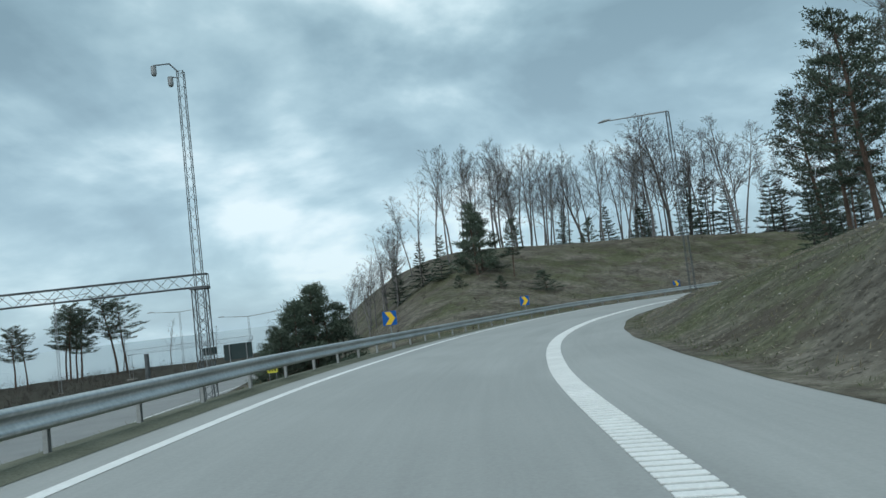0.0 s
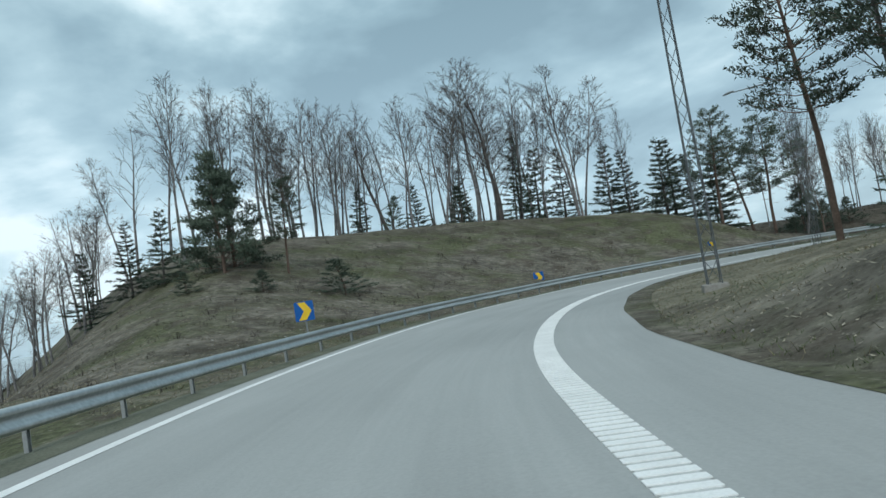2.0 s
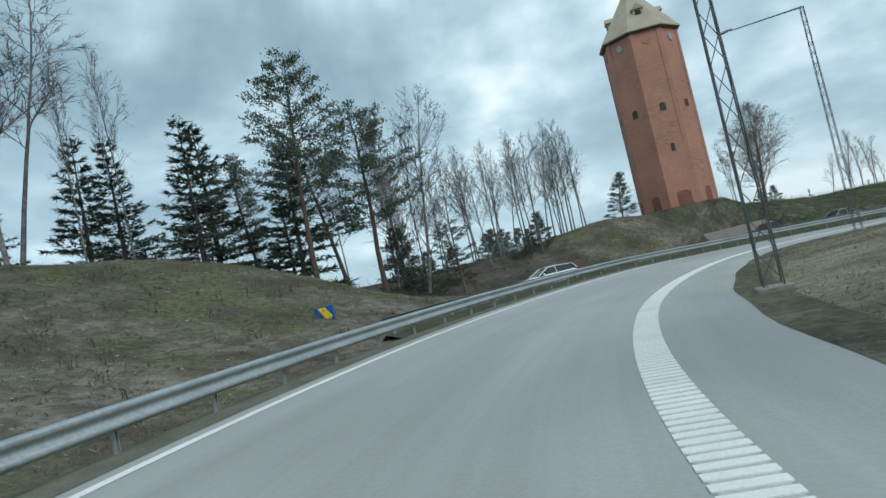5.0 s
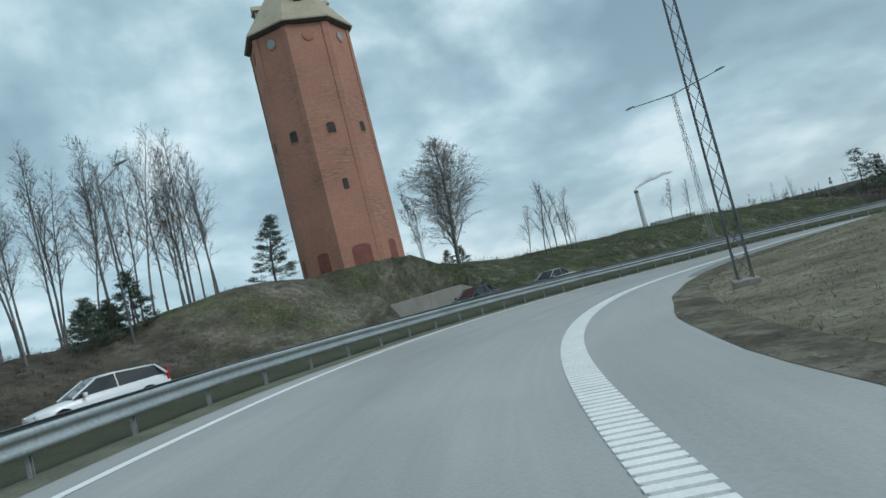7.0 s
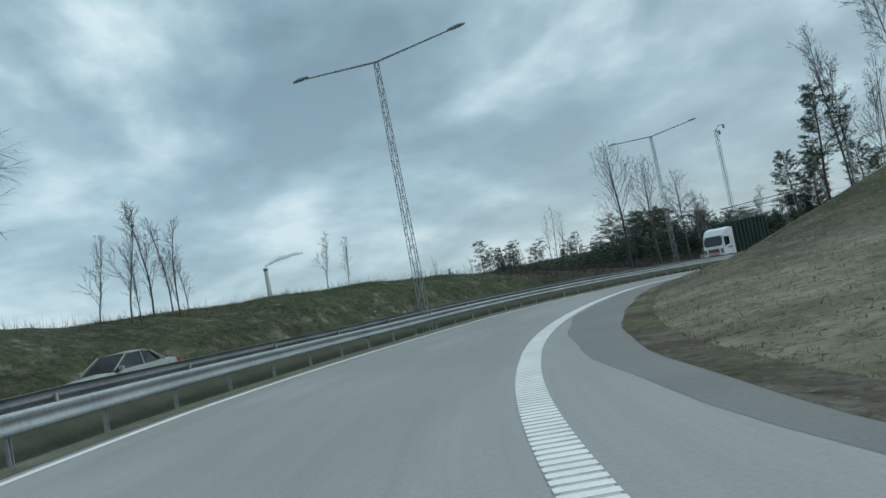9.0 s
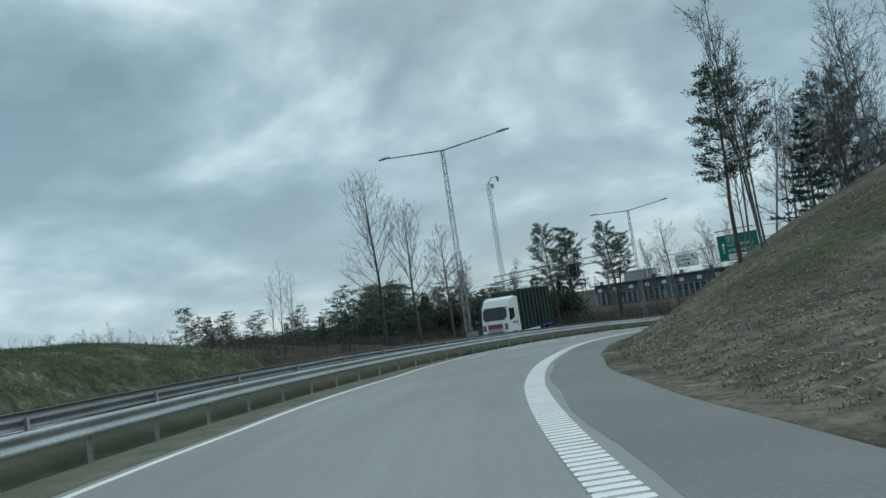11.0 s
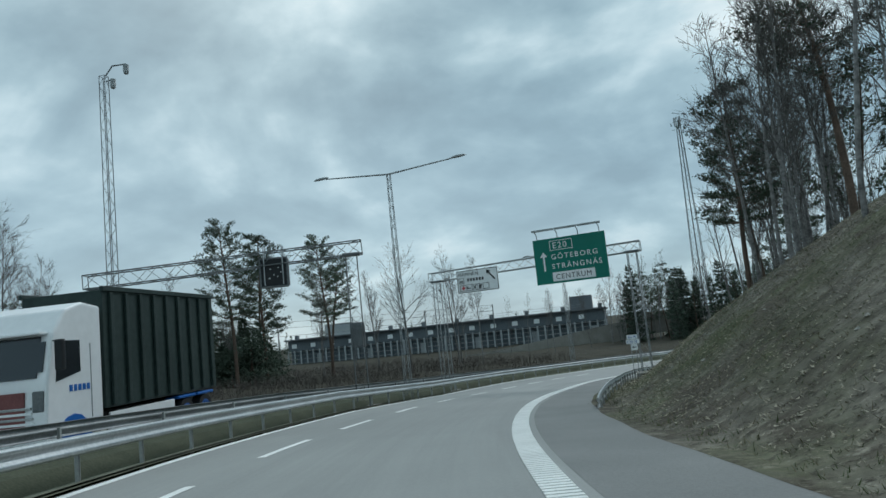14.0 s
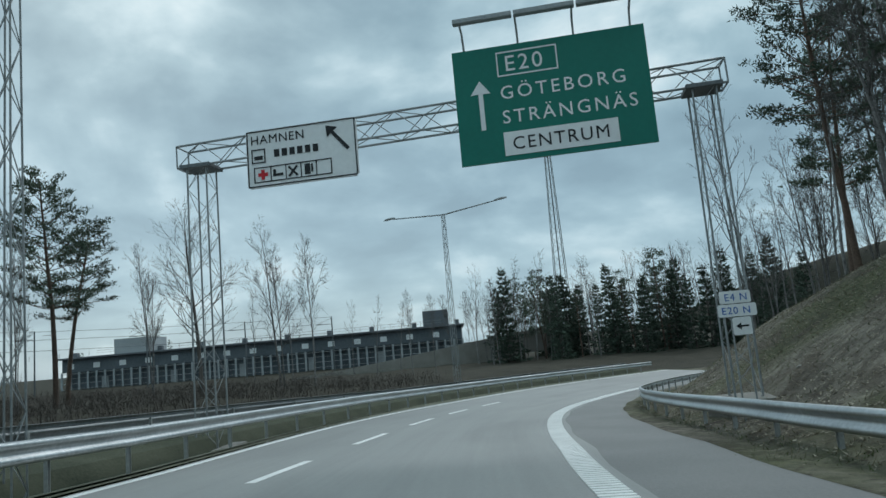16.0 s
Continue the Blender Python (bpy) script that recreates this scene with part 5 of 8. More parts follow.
# ---- brick water tower ----
def water_tower():
    cx, cy, z0, r, h = 104.28, 76.69, 2.0, 4.25, 19.85
    base = Matrix.Translation((cx, cy, z0)) @ pose(0, 0, 0, 0, 0, 205 - 22.5)
    t = thing("water_tower", base, "tall octagonal orange-brick water tower on a grassy mound", "tower")
    ap = r * math.cos(math.pi / 8)
    side = 2 * r * math.sin(math.pi / 8)

    def ring(rad, z):
        return [(rad * math.cos(k * math.pi / 4), rad * math.sin(k * math.pi / 4), z) for k in range(8)]

    def stack(name, rings, mat, cap=True, label=""):
        v = [p for q in rings for p in q]
        f = [(i * 8 + k, i * 8 + (k + 1) % 8, (i + 1) * 8 + (k + 1) % 8, (i + 1) * 8 + k) for i in range(len(rings) - 1) for k in range(8)]
        if cap:
            f += [tuple(range(7, -1, -1)), tuple(range((len(rings) - 1) * 8, len(rings) * 8))]
        return part(name, mesh_from(name, v, f, mat), None, t, label)

    stack("shaft", [ring(r * 1.0, -2.5), ring(r * 1.0, 0), ring(r * 0.985, h)], BRICK, label="weathered orange-red brick shaft")
    # flat corner pilasters leave each side slightly recessed
    for k in range(8):
        bm = bmesh.new()
        a = k * math.pi / 4
        for d in (-1, 1):
            m = Matrix.Rotation(a + d * math.pi / 8, 4, "Z")
            box_bm((0.05, 0.42, h - 0.8), (ap - 0.005, -d * (side / 2 - 0.21), h / 2 + 0.3), bm=bm, turn=None)
            vs = [v for v in bm.verts if not v.tag]
            for v in vs:
                v.co = m @ v.co
                v.tag = True
        part("corner_pilaster", bm, BRICK, t)
    stack("cornice", [ring(r * 1.02, h - 0.22), ring(r * 1.05, h - 0.12), ring(r * 1.06, h), ring(r * 1.02, h + 0.02)], ROOF_DARK, label="dark eaves moulding")
    roof = [ring(r * 1.10, h + 0.0), ring(r * 1.10, h + 0.12), ring(r * 0.16, h + 5.5), ring(r * 0.16, h + 5.9)]
    rf = stack("roof", roof, ROOF, label="steep tan sheet-metal roof")
    part("finial", box_bm((0.9, 0.9, 0.55), (0, 0, h + 6.0), 0.05), ROOF, t)
    for k in range(8):
        a = (k + 0.5) * math.pi / 4
        turn = Matrix.Rotation(a, 4, "Z")
        # openings: k=0 is the side turned to the road
        def on_side(name, w, hh, z, mat, x=0.0, arch=True, label="", depth=0.12):
            bm = bmesh.new()
            pts = [(-w / 2, -hh / 2), (w / 2, -hh / 2)]
            if arch == "round":
                pts = [(w / 2 * math.cos(q), w / 2 * math.sin(q)) for q in np.linspace(0, 2 * math.pi, 17)[:-1]]
            elif arch:
                pts += [(w / 2 * math.cos(q), hh / 2 - 0.22 * w + 0.22 * w * math.sin(q)) for q in np.linspace(0, math.pi, 9)]
            else:
                pts += [(w / 2, hh / 2), (-w / 2, hh / 2)]
            f = [bm.verts.new((ap * 0.985 + depth, x + p, z + q)) for p, q in pts]
            b = [bm.verts.new((ap * 0.985 - 0.3, x + p, z + q)) for p, q in pts]
            bm.faces.new(f)
            for i in range(len(f)):
                j = (i + 1) % len(f)
                bm.faces.new((f[i], b[i], b[j], f[j]))
            bmesh.ops.recalc_face_normals(bm, faces=bm.faces)
            for v in bm.verts:
                v.co = turn @ v.co
            return part(name, bm, mat, t, label)
        near = k in (0, 1, 7)
        wide = k in (0, 2, 4, 6)
        on_side("surround", 1.75 if wide else 1.3, 1.95 if wide else 1.85, 1.15, BRICK_TRIM, depth=0.075)
        on_side("door", 1.5 if wide else 1.05, 1.65, 1.1, DOOR_RED, label="boarded arched opening", depth=0.095)
        on_side("round_surround", 0.95, 0.95, h - 1.15, BRICK_TRIM, arch="round", depth=0.07)
        on_side("round_window", 0.72, 0.72, h - 1.15, PALE_GLASS if k in (7, 1) else BRICK_TRIM, arch="round", label="round window under the eaves", depth=0.09)
        on_side("window_surround", 0.85, 1.08, 11.2, BRICK_TRIM, arch=True, depth=0.06)
        on_side("window", 0.66, 0.85, 11.2, DARK_PANE, arch=True, label="small dark window", depth=0.08)
        if k in (0, 4):
            on_side("window", 0.42, 0.85, 6.7, DARK_PANE, x=0.05, arch=True, label="narrow dark window", depth=0.07)
        if k % 2 == 0:
            bm = bmesh.new()
            box_bm((1.2, 1.05, 0.9), (ap * 0.62, 0, h + 2.25), bm=bm)
            for v in bm.verts:
                v.co = turn @ v.co
            dm = part("dormer", bm, ROOF, t, "small roof dormer")
            bm = bmesh.new()
            box_bm((0.06, 0.62, 0.55), (ap * 0.62 + 0.62, 0, h + 2.25), bm=bm)
            for v in bm.verts:
                v.co = turn @ v.co
            part("shutter", bm, SIGN_BLACK, dm)
            v = [turn @ Vector(p) for p in ((ap * 0.62 + 0.75, -0.7, h + 2.65), (ap * 0.62 + 0.75, 0.7, h + 2.65), (ap * 0.62 + 0.75, 0, h + 3.3), (ap * 0.2, -0.7, h + 2.65), (ap * 0.2, 0.7, h + 2.65), (ap * 0.2, 0, h + 3.3))]
            part("dormer_roof", mesh_from("dormer_roof", v, [(0, 1, 2), (3, 5, 4), (0, 2, 5, 3), (1, 4, 5, 2), (0, 3, 4, 1)], ROOF), None, dm)


water_tower()


def retaining_wall():
    d = np.array([-wd[1], wd[0]])
    v, f = [], []
    for x, y, t in WALL:
        for o in (0.0, 1.1):
            v += [(x + d[0] * o, y + d[1] * o, -3.4), (x + d[0] * o, y + d[1] * o, t)]
    for i in range(len(WALL) - 1):
        a, b = i * 4, i * 4 + 4
        f += [(a, b, b + 1, a + 1), (a + 1, b + 1, b + 3, a + 3), (a + 2, a + 3, b + 3, b + 2)]
    n = len(v)
    f += [(0, 1, 3, 2), (n - 4, n - 2, n - 1, n - 3)]
    wall = tagged(new("retaining_wall", mesh_from("retaining_wall", v, f, CONCRETE)), "low beige concrete retaining wall below the tower mound", "wall", kind="structure")
    for i in range(1, 5):
        p = WALL[i]
        part("joint", rods("joint", [seg((p[0] - d[0] * 0.01, p[1] - d[1] * 0.01, -3.3), (p[0] - d[0] * 0.01, p[1] - d[1] * 0.01, p[2]), 0.02)], 4, GALV_DULL), None, wall)


retaining_wall()

# ---- trees ----


def unit(v):
    return v / (np.linalg.norm(v) + 1e-9)


def bend_path(p, d, length, n, wander, lift, rng):
    pts = [np.array(p, float)]
    d = unit(np.array(d, float))
    for _ in range(n):
        d = unit(d + rng.normal(0, wander, 3) + np.array([0, 0, lift]))
        pts.append(pts[-1] + d * length / n)
    return pts


def slivers(c, e, w, rng):
    """Thin triangles from the points c to the points e, for fine twigs."""
    d = np.cross(e - c, rng.normal(0, 1, c.shape))
    d = d / (np.linalg.norm(d, axis=1, keepdims=True) + 1e-9) * w
    return np.stack([c - d, c + d, e], 1)


def along(path, g):
    """Point and direction at g (0 to 1) along a list of points."""
    k = min(g, 0.999) * (len(path) - 1)
    i = int(k)
    return path[i] + (path[i + 1] - path[i]) * (k - i), unit(path[i + 1] - path[i])


def bare_tree(seed, h, base, spread, limbs, rise, trunk_r, stems=1, hang=0.0, twist=0.03, sub=7, fine=6, width=0.0075, top=0.55):
    """Leafless tree: trunk and limb segments, and fine twig triangles on branches that fork from the limbs."""
    rng = np.random.default_rng(seed)
    trunk, wood, starts, ends, widths = [], [], [], [], []
    for s in range(stems):
        lean = rng.normal(0, 0.025 if stems == 1 else 0.09, 2)
        foot = (rng.normal(0, 0.25 * (stems > 1)), rng.normal(0, 0.25 * (stems > 1)), -0.3)
        pts = bend_path(foot, (*lean, 1), h * (1 if s == 0 else rng.uniform(0.75, 0.96)), 12, twist, 0.04, rng)
        r = [trunk_r * (1 if s == 0 else 0.75) * (1 - i / 12.4) ** 0.95 + 0.008 for i in range(13)]
        trunk += [seg(pts[i], pts[i + 1], r[i], r[i + 1]) for i in range(12)]
        n = limbs // stems
        turn = rng.uniform(0, 6.28)
        for b in range(n):
            f = base + (0.985 - base) * ((b + rng.uniform(0, 0.9)) / n) ** 0.9
            p, _ = along(pts, f)
            turn += 2.4 + rng.normal(0, 0.5)
            q = (f - base) / (1 - base)
            ln = spread * (max(0.02, 1 - q) ** 0.62 * (0.55 + 0.45 * min(1, q / 0.22)) + 0.05) * rng.uniform(0.6, 1.12)
            up = rng.uniform(*rise) * (1 + top * q)
            limb = bend_path(p, (math.cos(turn), math.sin(turn), up), ln, 6, 0.085, 0.055 - hang * 0.12, rng)
            r0 = 0.009 + 0.36 * trunk_r * (1.02 - f) * min(1, ln / spread + 0.2)
            rr = [r0 * (1 - j / 6.4) + 0.004 for j in range(7)]
            wood += [seg(limb[j], limb[j + 1], rr[j], rr[j + 1]) for j in range(6)]
            m = max(3, int(sub * (0.35 + ln / spread)))
            for k in range(m):
                g = 0.18 + 0.80 * (k + rng.uniform(0, 1)) / m
                o, d = along(limb, g)
                off = rng.normal(0, 1, 3)
                off = unit(off - d * (off @ d)) * rng.uniform(0.5, 0.95)
                bl = (ln * (0.55 * (1 - g) + 0.16) + 0.25) * rng.uniform(0.65, 1.2)
                br = bend_path(o, d + off + np.array([0, 0, 0.14]), bl, 3, 0.12, 0.06 - hang * 0.45, rng)
                w0 = rr[int(g * 5.9)] * 0.55 + 0.002
                wood += [seg(br[j], br[j + 1], w0 * (1 - j / 3.6), w0 * (1 - (j + 1) / 3.6) + 0.0015) for j in range(3)]
                for j in range(max(2, int(fine * (0.5 + bl / 1.4)))):
                    gg = rng.uniform(0.15, 1.0)
                    c, cd = along(br, gg)
                    tw = unit(cd + rng.normal(0, 0.48, 3) + np.array([0, 0, 0.12 - hang]))
                    tl = rng.uniform(0.35, 0.85) * (0.45 + 0.35 * bl)
                    e = c + tw * tl
                    starts.append(c)
                    ends.append(e)
                    widths.append(width)
                    for _ in range(2):
                        x = c + (e - c) * rng.uniform(0.25, 0.9)
                        starts.append(x)
                        ends.append(x + unit(tw + rng.normal(0, 0.5, 3) + np.array([0, 0, 0.05 - hang * 1.6])) * tl * rng.uniform(0.35, 0.7))
                        widths.append(width * 0.72)
    return trunk, wood, slivers(np.array(starts), np.array(ends), np.array(widths)[:, None], rng)


def needle_pad(c, out, size, n, rng, flat=0.38, broad=0.17):
    """Flattened clump of short needle sprays round c, reaching outwards and up."""
    o = rng.normal(0, 0.42, (n, 3)) * size * np.array([1, 1, flat])
    d = unit(out) * 0.55 + rng.normal(0, 0.62, (n, 3)) + np.array([0, 0, 0.32])
    d /= np.linalg.norm(d, axis=1, keepdims=True)
    ln = (0.13 + 0.16 * size) * rng.uniform(0.6, 1.25, (n, 1))
    w = np.cross(d, rng.normal(0, 1, (n, 3)))
    w = w / (np.linalg.norm(w, axis=1, keepdims=True) + 1e-9) * ln * broad
    p = c + o
    return np.stack([p - w, p + w, p + d * ln], 1)


def pine_tree(seed, h, crown, spread, trunk_r, boughs=44, pads=5, dense=26, cone=False, size=0.42, broad=0.17):
    """Pine: tiers of near-level boughs, each with side shoots that carry flattened needle clumps."""
    rng = np.random.default_rng(seed)
    pts = bend_path((0, 0, -0.3), (*rng.normal(0, 0.04, 2), 1), h, 9, 0.035, 0.05, rng)
    r = [trunk_r * (1 - i / 9.8) ** 0.8 + 0.01 for i in range(10)]
    trunk = [seg(pts[i], pts[i + 1], r[i], r[i + 1]) for i in range(9)]
    wood, leaves, a = [], [], 0.0
    side = rng.uniform(0.75, 1.2, 8)                    # uneven outline round the trunk
    for b in range(boughs):
        q = (b + rng.uniform(-0.3, 0.3)) / boughs
        q = min(max((int(q * 11) + rng.uniform(0.1, 0.5)) / 11 if not cone else q, 0), 0.985)
        p, _ = along(pts, crown + (1 - crown) * q)
        a += 2.4 + rng.normal(0, 0.4)
        shape = (1 - q) ** 1.0 if cone else max(0.16, math.sin(math.pi * (0.30 + 0.62 * q)) ** 0.8)
        ln = spread * shape * rng.uniform(0.55, 1.1) * side[int(a * 8 / 6.283) % 8] + 0.2
        br = bend_path(p, (math.cos(a), math.sin(a), rng.uniform(-0.12, 0.22) + 0.55 * q), ln, 4, 0.10, 0.07, rng)
        br_r = 0.035 * trunk_r / 0.16 * (0.5 + 0.5 * shape)
        wood += [seg(br[j], br[j + 1], br_r * (1 - j / 4.6), br_r * (1 - (j + 1) / 4.6)) for j in range(4)]
        n = max(2, int(pads * (0.5 + ln / spread)))
        for j in range(n):
            o, d = along(br, 0.34 + 0.66 * (j + rng.uniform(0.2, 1)) / n)
            sw = rng.choice((-1, 1)) * rng.uniform(0.4, 1.1)
            sd = unit(d + sw * np.array([-d[1], d[0], 0]) + np.array([0, 0, 0.15]))
            tip = o + sd * rng.uniform(0.15, 0.30) * ln
            wood.append(seg(o, tip, br_r * 0.4, 0.006))
            leaves.append(needle_pad(tip, sd, size * rng.uniform(0.7, 1.25), dense, rng, 0.38, broad))
        leaves.append(needle_pad(br[-1], d, size, dense, rng, 0.38, broad))
    leaves.append(needle_pad(pts[-1] - np.array([0, 0, 0.25]), np.array([0, 0, 1.0]), size * 0.8, dense, rng, 0.9))
    for b in range(0 if cone else 7):                   # dead stubs below the crown
        p, _ = along(pts, rng.uniform(0.3, max(0.35, crown)))
        t = rng.uniform(0, 2 * np.pi)
        wood.append(seg(p, p + np.array([math.cos(t), math.sin(t), 0.05]) * rng.uniform(0.4, 1.1), 0.02, 0.005))
    return trunk, wood, np.concatenate(leaves)


def spruce_tree(seed, h, spread, gaps=0.0, bushy=1.0, spray=1.0):
    """Spruce: close tiers of boughs that droop low down and rise near the top, hung with short sprays."""
    rng = np.random.default_rng(seed)
    P = bend_path((0, 0, -0.3), (*rng.normal(0, 0.02, 2), 1), h, 6, 0.015, 0.05, rng)
    tr = 0.016 * h
    trunk = [seg(P[i], P[i + 1], tr * (1 - i / 6.2), tr * (1 - (i + 1) / 6.2)) for i in range(6)]
    leaves, boughs = [], []
    layers = int(h * 2.3)
    for i in range(layers):
        f = 0.05 + 0.93 * (i + rng.uniform(-0.2, 0.2)) / layers
        p, _ = along(P, max(f, 0.02))
        ln0 = spread * (1 - f) ** 0.9 * rng.uniform(0.72, 1.12) + 0.16
        nb = int(5 + 4 * (1 - f))
        for b in range(nb):
            if rng.uniform() < gaps:
                continue
            a = 2 * np.pi * (b + rng.uniform(-0.35, 0.35)) / nb + i * 0.9
            ln = ln0 * rng.uniform(0.6, 1.12)
            br = bend_path(p, (math.cos(a), math.sin(a), 0.45 - 0.75 * (1 - f)), ln, 3, 0.06, 0.10, rng)
            boughs.append(seg(br[0], br[2], 0.018, 0.008))
            side = np.array([-math.sin(a), math.cos(a), 0])
            n = int(bushy * (5 + ln * 13))
            g = rng.uniform(0.12, 1.0, n) ** 0.75
            q = np.array([along(br, x)[0] for x in g]) + side * (rng.normal(0, 0.24, n) * ln * (1.1 - g))[:, None]
            d = unit(br[-1] - br[0]) + side * rng.normal(0, 0.75, (n, 1)) + np.stack([0 * g, 0 * g, rng.normal(-0.12, 0.28, n)], 1)
            for _ in range(3):
                dd = d + rng.normal(0, 0.42, (n, 3))
                dd /= np.linalg.norm(dd, axis=1, keepdims=True)
                w = np.cross(dd, rng.normal(0, 1, (n, 3)))
                w = w / (np.linalg.norm(w, axis=1, keepdims=True) + 1e-9) * 0.034 * spray / bushy ** 0.5
                leaves.append(np.stack([q - w, q + w, q + dd * rng.uniform(0.16, 0.36, (n, 1)) * spray], 1))
    leaves.append(needle_pad(P[-1] - np.array([0, 0, 0.2]), np.array([0, 0, 1.0]), 0.25, 10, rng, 1.0))
    return trunk, boughs, np.concatenate(leaves)


def wood_mesh(stem, boughs, sides, mat):
    """Trunk with slimmer-sided boughs in one mesh."""
    bm = bmesh.new()
    for rows, n in ((stem, sides), (boughs, 3)):
        me = rods("wood", rows, n, mat, True, True)
        bm.from_mesh(me)
        bpy.data.meshes.remove(me)
    me = bpy.data.meshes.new("trunk")
    bm.to_mesh(me)
    bm.free()
    me.materials.append(mat)
    return me


FAMILIES = {}


def family(kind, meshes, label, category):
    FAMILIES.setdefault(kind, []).append((meshes, label, category))


def bare_parts(made, bark, twig):
    t, l, w = made
    co = np.asarray(l, float).reshape(-1, 8)
    limb = rods("crown", l, 3, twig)
    v = np.empty(len(limb.vertices) * 3)
    limb.vertices.foreach_get("co", v)
    q = np.empty(len(limb.loops), int)
    limb.loops.foreach_get("vertex_index", q)
    q = q.reshape(-1, 4)
    v = v.reshape(-1, 3)
    tris = np.concatenate([v[q[:, [0, 1, 2]]], v[q[:, [0, 2, 3]]], w])
    bpy.data.meshes.remove(limb)
    return (("trunk", rods("trunk", t, 6, bark, True, True)), ("crown", tri_mesh("crown", tris, twig)))


for i, (h, base, sp, n, r, stems, r0, r1) in enumerate(((15, 0.28, 5.0, 26, 0.135, 1, 0.75, 1.5), (14, 0.36, 3.9, 22, 0.11, 1, 0.8, 1.6), (15, 0.26, 4.6, 30, 0.125, 2, 0.8, 1.7), (13, 0.44, 2.9, 18, 0.085, 1, 0.7, 1.5), (14, 0.28, 4.1, 30, 0.11, 3, 0.9, 1.8))):
    family("birch", bare_parts(bare_tree(100 + i, h, base, sp, n, (r0, r1), r, stems, 0.04, 0.03, 7, 6, 0.0140), BIRCH, TWIG), "bare leafless birch with a pale trunk and fine brown twigs", "tree")
family("oak", bare_parts(bare_tree(140, 13, 0.22, 5.0, 24, (0.35, 1.0), 0.2, 1, 0.0, 0.07, 7, 5, 0.009), BARK, BARK), "bare oak with a dark trunk and crooked spreading limbs", "tree")
family("weeping", bare_parts(bare_tree(145, 11, 0.12, 4.8, 50, (1.15, 2.0), 0.15, 1, 0.26, 0.04, 10, 9, 0.011), BIRCH, TWIG_HAZED), "bare rounded birch with hanging twigs on the mound", "tree")
for i in range(2):
    family("aspen", bare_parts(bare_tree(150 + i, 13, 0.26, 5.6, 26, (0.5, 1.0), 0.16, 1, 0.0, 0.025, 7, 4, 0.010, 0.9), BARK, BARK), "bare tall aspen with a straight grey trunk", "tree")
for i in range(2):
    family("sapling", bare_parts(bare_tree(160 + i, 7, 0.18, 1.9, 18, (1.1, 2.2), 0.05, 1, 0.0, 0.05, 5, 4, 0.010), BARK, TWIG), "thin bare sapling on the grass ridge", "tree")
for i, (h, cr, sp, r) in enumerate(((14, 0.42, 2.5, 0.17), (13, 0.36, 2.3, 0.16), (15, 0.48, 2.8, 0.19))):
    t, b, lv = pine_tree(200 + i, h, cr, sp, r, 52, 5, 21, False, 0.50, 0.21)
    family("pine", (("trunk", wood_mesh(t, b, 6, PINE_BARK)), ("crown", tri_mesh("crown", lv, NEEDLE))), "Scots pine with a bare reddish trunk and dark green crown", "tree")
for i, (h, sp) in enumerate(((5.5, 1.75), (4.6, 1.6))):
    t, b, lv = pine_tree(220 + i, h, 0.04, sp * 1.12, 0.08, 54, 4, 30, True, 0.36, 0.125)
    family("young_pine", (("trunk", wood_mesh(t, b, 5, PINE_BARK)), ("crown", tri_mesh("crown", lv, NEEDLE))), "young bushy green pine branched to the ground", "tree")
for i, (h, sp, gp) in enumerate(((8, 2.2, 0.16), (7, 2.1, 0.24), (9, 2.3, 0.22))):
    t, b, lv = spruce_tree(240 + i, h, sp, gp, 1.25)
    family("spruce", (("trunk", wood_mesh(t, b, 5, BARK)), ("crown", tri_mesh("crown", lv, SPRUCE))), "dark green conical spruce with open tiered boughs", "tree")
for i, (h, cr, sp) in enumerate(((13, 0.42, 2.6), (12, 0.30, 2.5))):      # lighter copies for woods far from the road
    t, b, lv = pine_tree(300 + i, h, cr, sp, 0.16, 30, 3, 14, False, 0.85, 0.30)
    family("far_pine", (("trunk", wood_mesh(t, b, 4, PINE_BARK)), ("crown", tri_mesh("crown", lv, NEEDLE))), "distant Scots pine with a dark green crown", "tree")
for i, (h, cr, sp) in enumerate(((5.5, 0.03, 2.3), (5.0, 0.05, 2.6))):
    t, b, lv = pine_tree(305 + i, h, cr, sp, 0.09, 34, 3, 13, i == 0, 0.95, 0.34)
    family("thicket_pine", (("trunk", rods("trunk", t, 4, PINE_BARK, True, True)), ("crown", tri_mesh("crown", lv, NEEDLE))), "low dark green pine in a thicket", "tree")
for i, (h, sp) in enumerate(((9, 1.9), (10, 2.0))):
    t, b, lv = spruce_tree(310 + i, h, sp * 1.1, 0.10, 0.34, 1.7)
    family("far_spruce", (("trunk", wood_mesh(t, b, 3, BARK)), ("crown", tri_mesh("crown", lv, SPRUCE))), "distant dark green spruce", "tree")
for i in range(3):
    family("far_birch", bare_parts(bare_tree(320 + i, 12, 0.3, 3.4, 15, (0.7, 1.5), 0.10, 1, 0.03, 0.04, 4, 3, 0.014), BIRCH, TWIG), "distant bare birch with fine brown twigs", "tree")
for i in range(3):
    family("grove_birch", bare_parts(bare_tree(340 + i, 13, 0.30, 3.5, 25, (0.8, 1.6), 0.105, 1, 0.05, 0.028, 6, 4, 0.0135), BIRCH, TWIG), "tall bare birch with a straight pale trunk", "tree")
PROTO_H = {"grove_birch": (13, 13, 13), "far_pine": (13, 12), "thicket_pine": (5.5, 5.0), "far_spruce": (9, 10), "far_birch": (12, 12, 12), "birch": (15, 14, 15, 13, 14), "oak": (13,), "weeping": (11,), "aspen": (13, 13), "sapling": (7, 7), "pine": (14, 13, 15), "young_pine": (5.5, 4.6), "spruce": (8, 7, 9)}
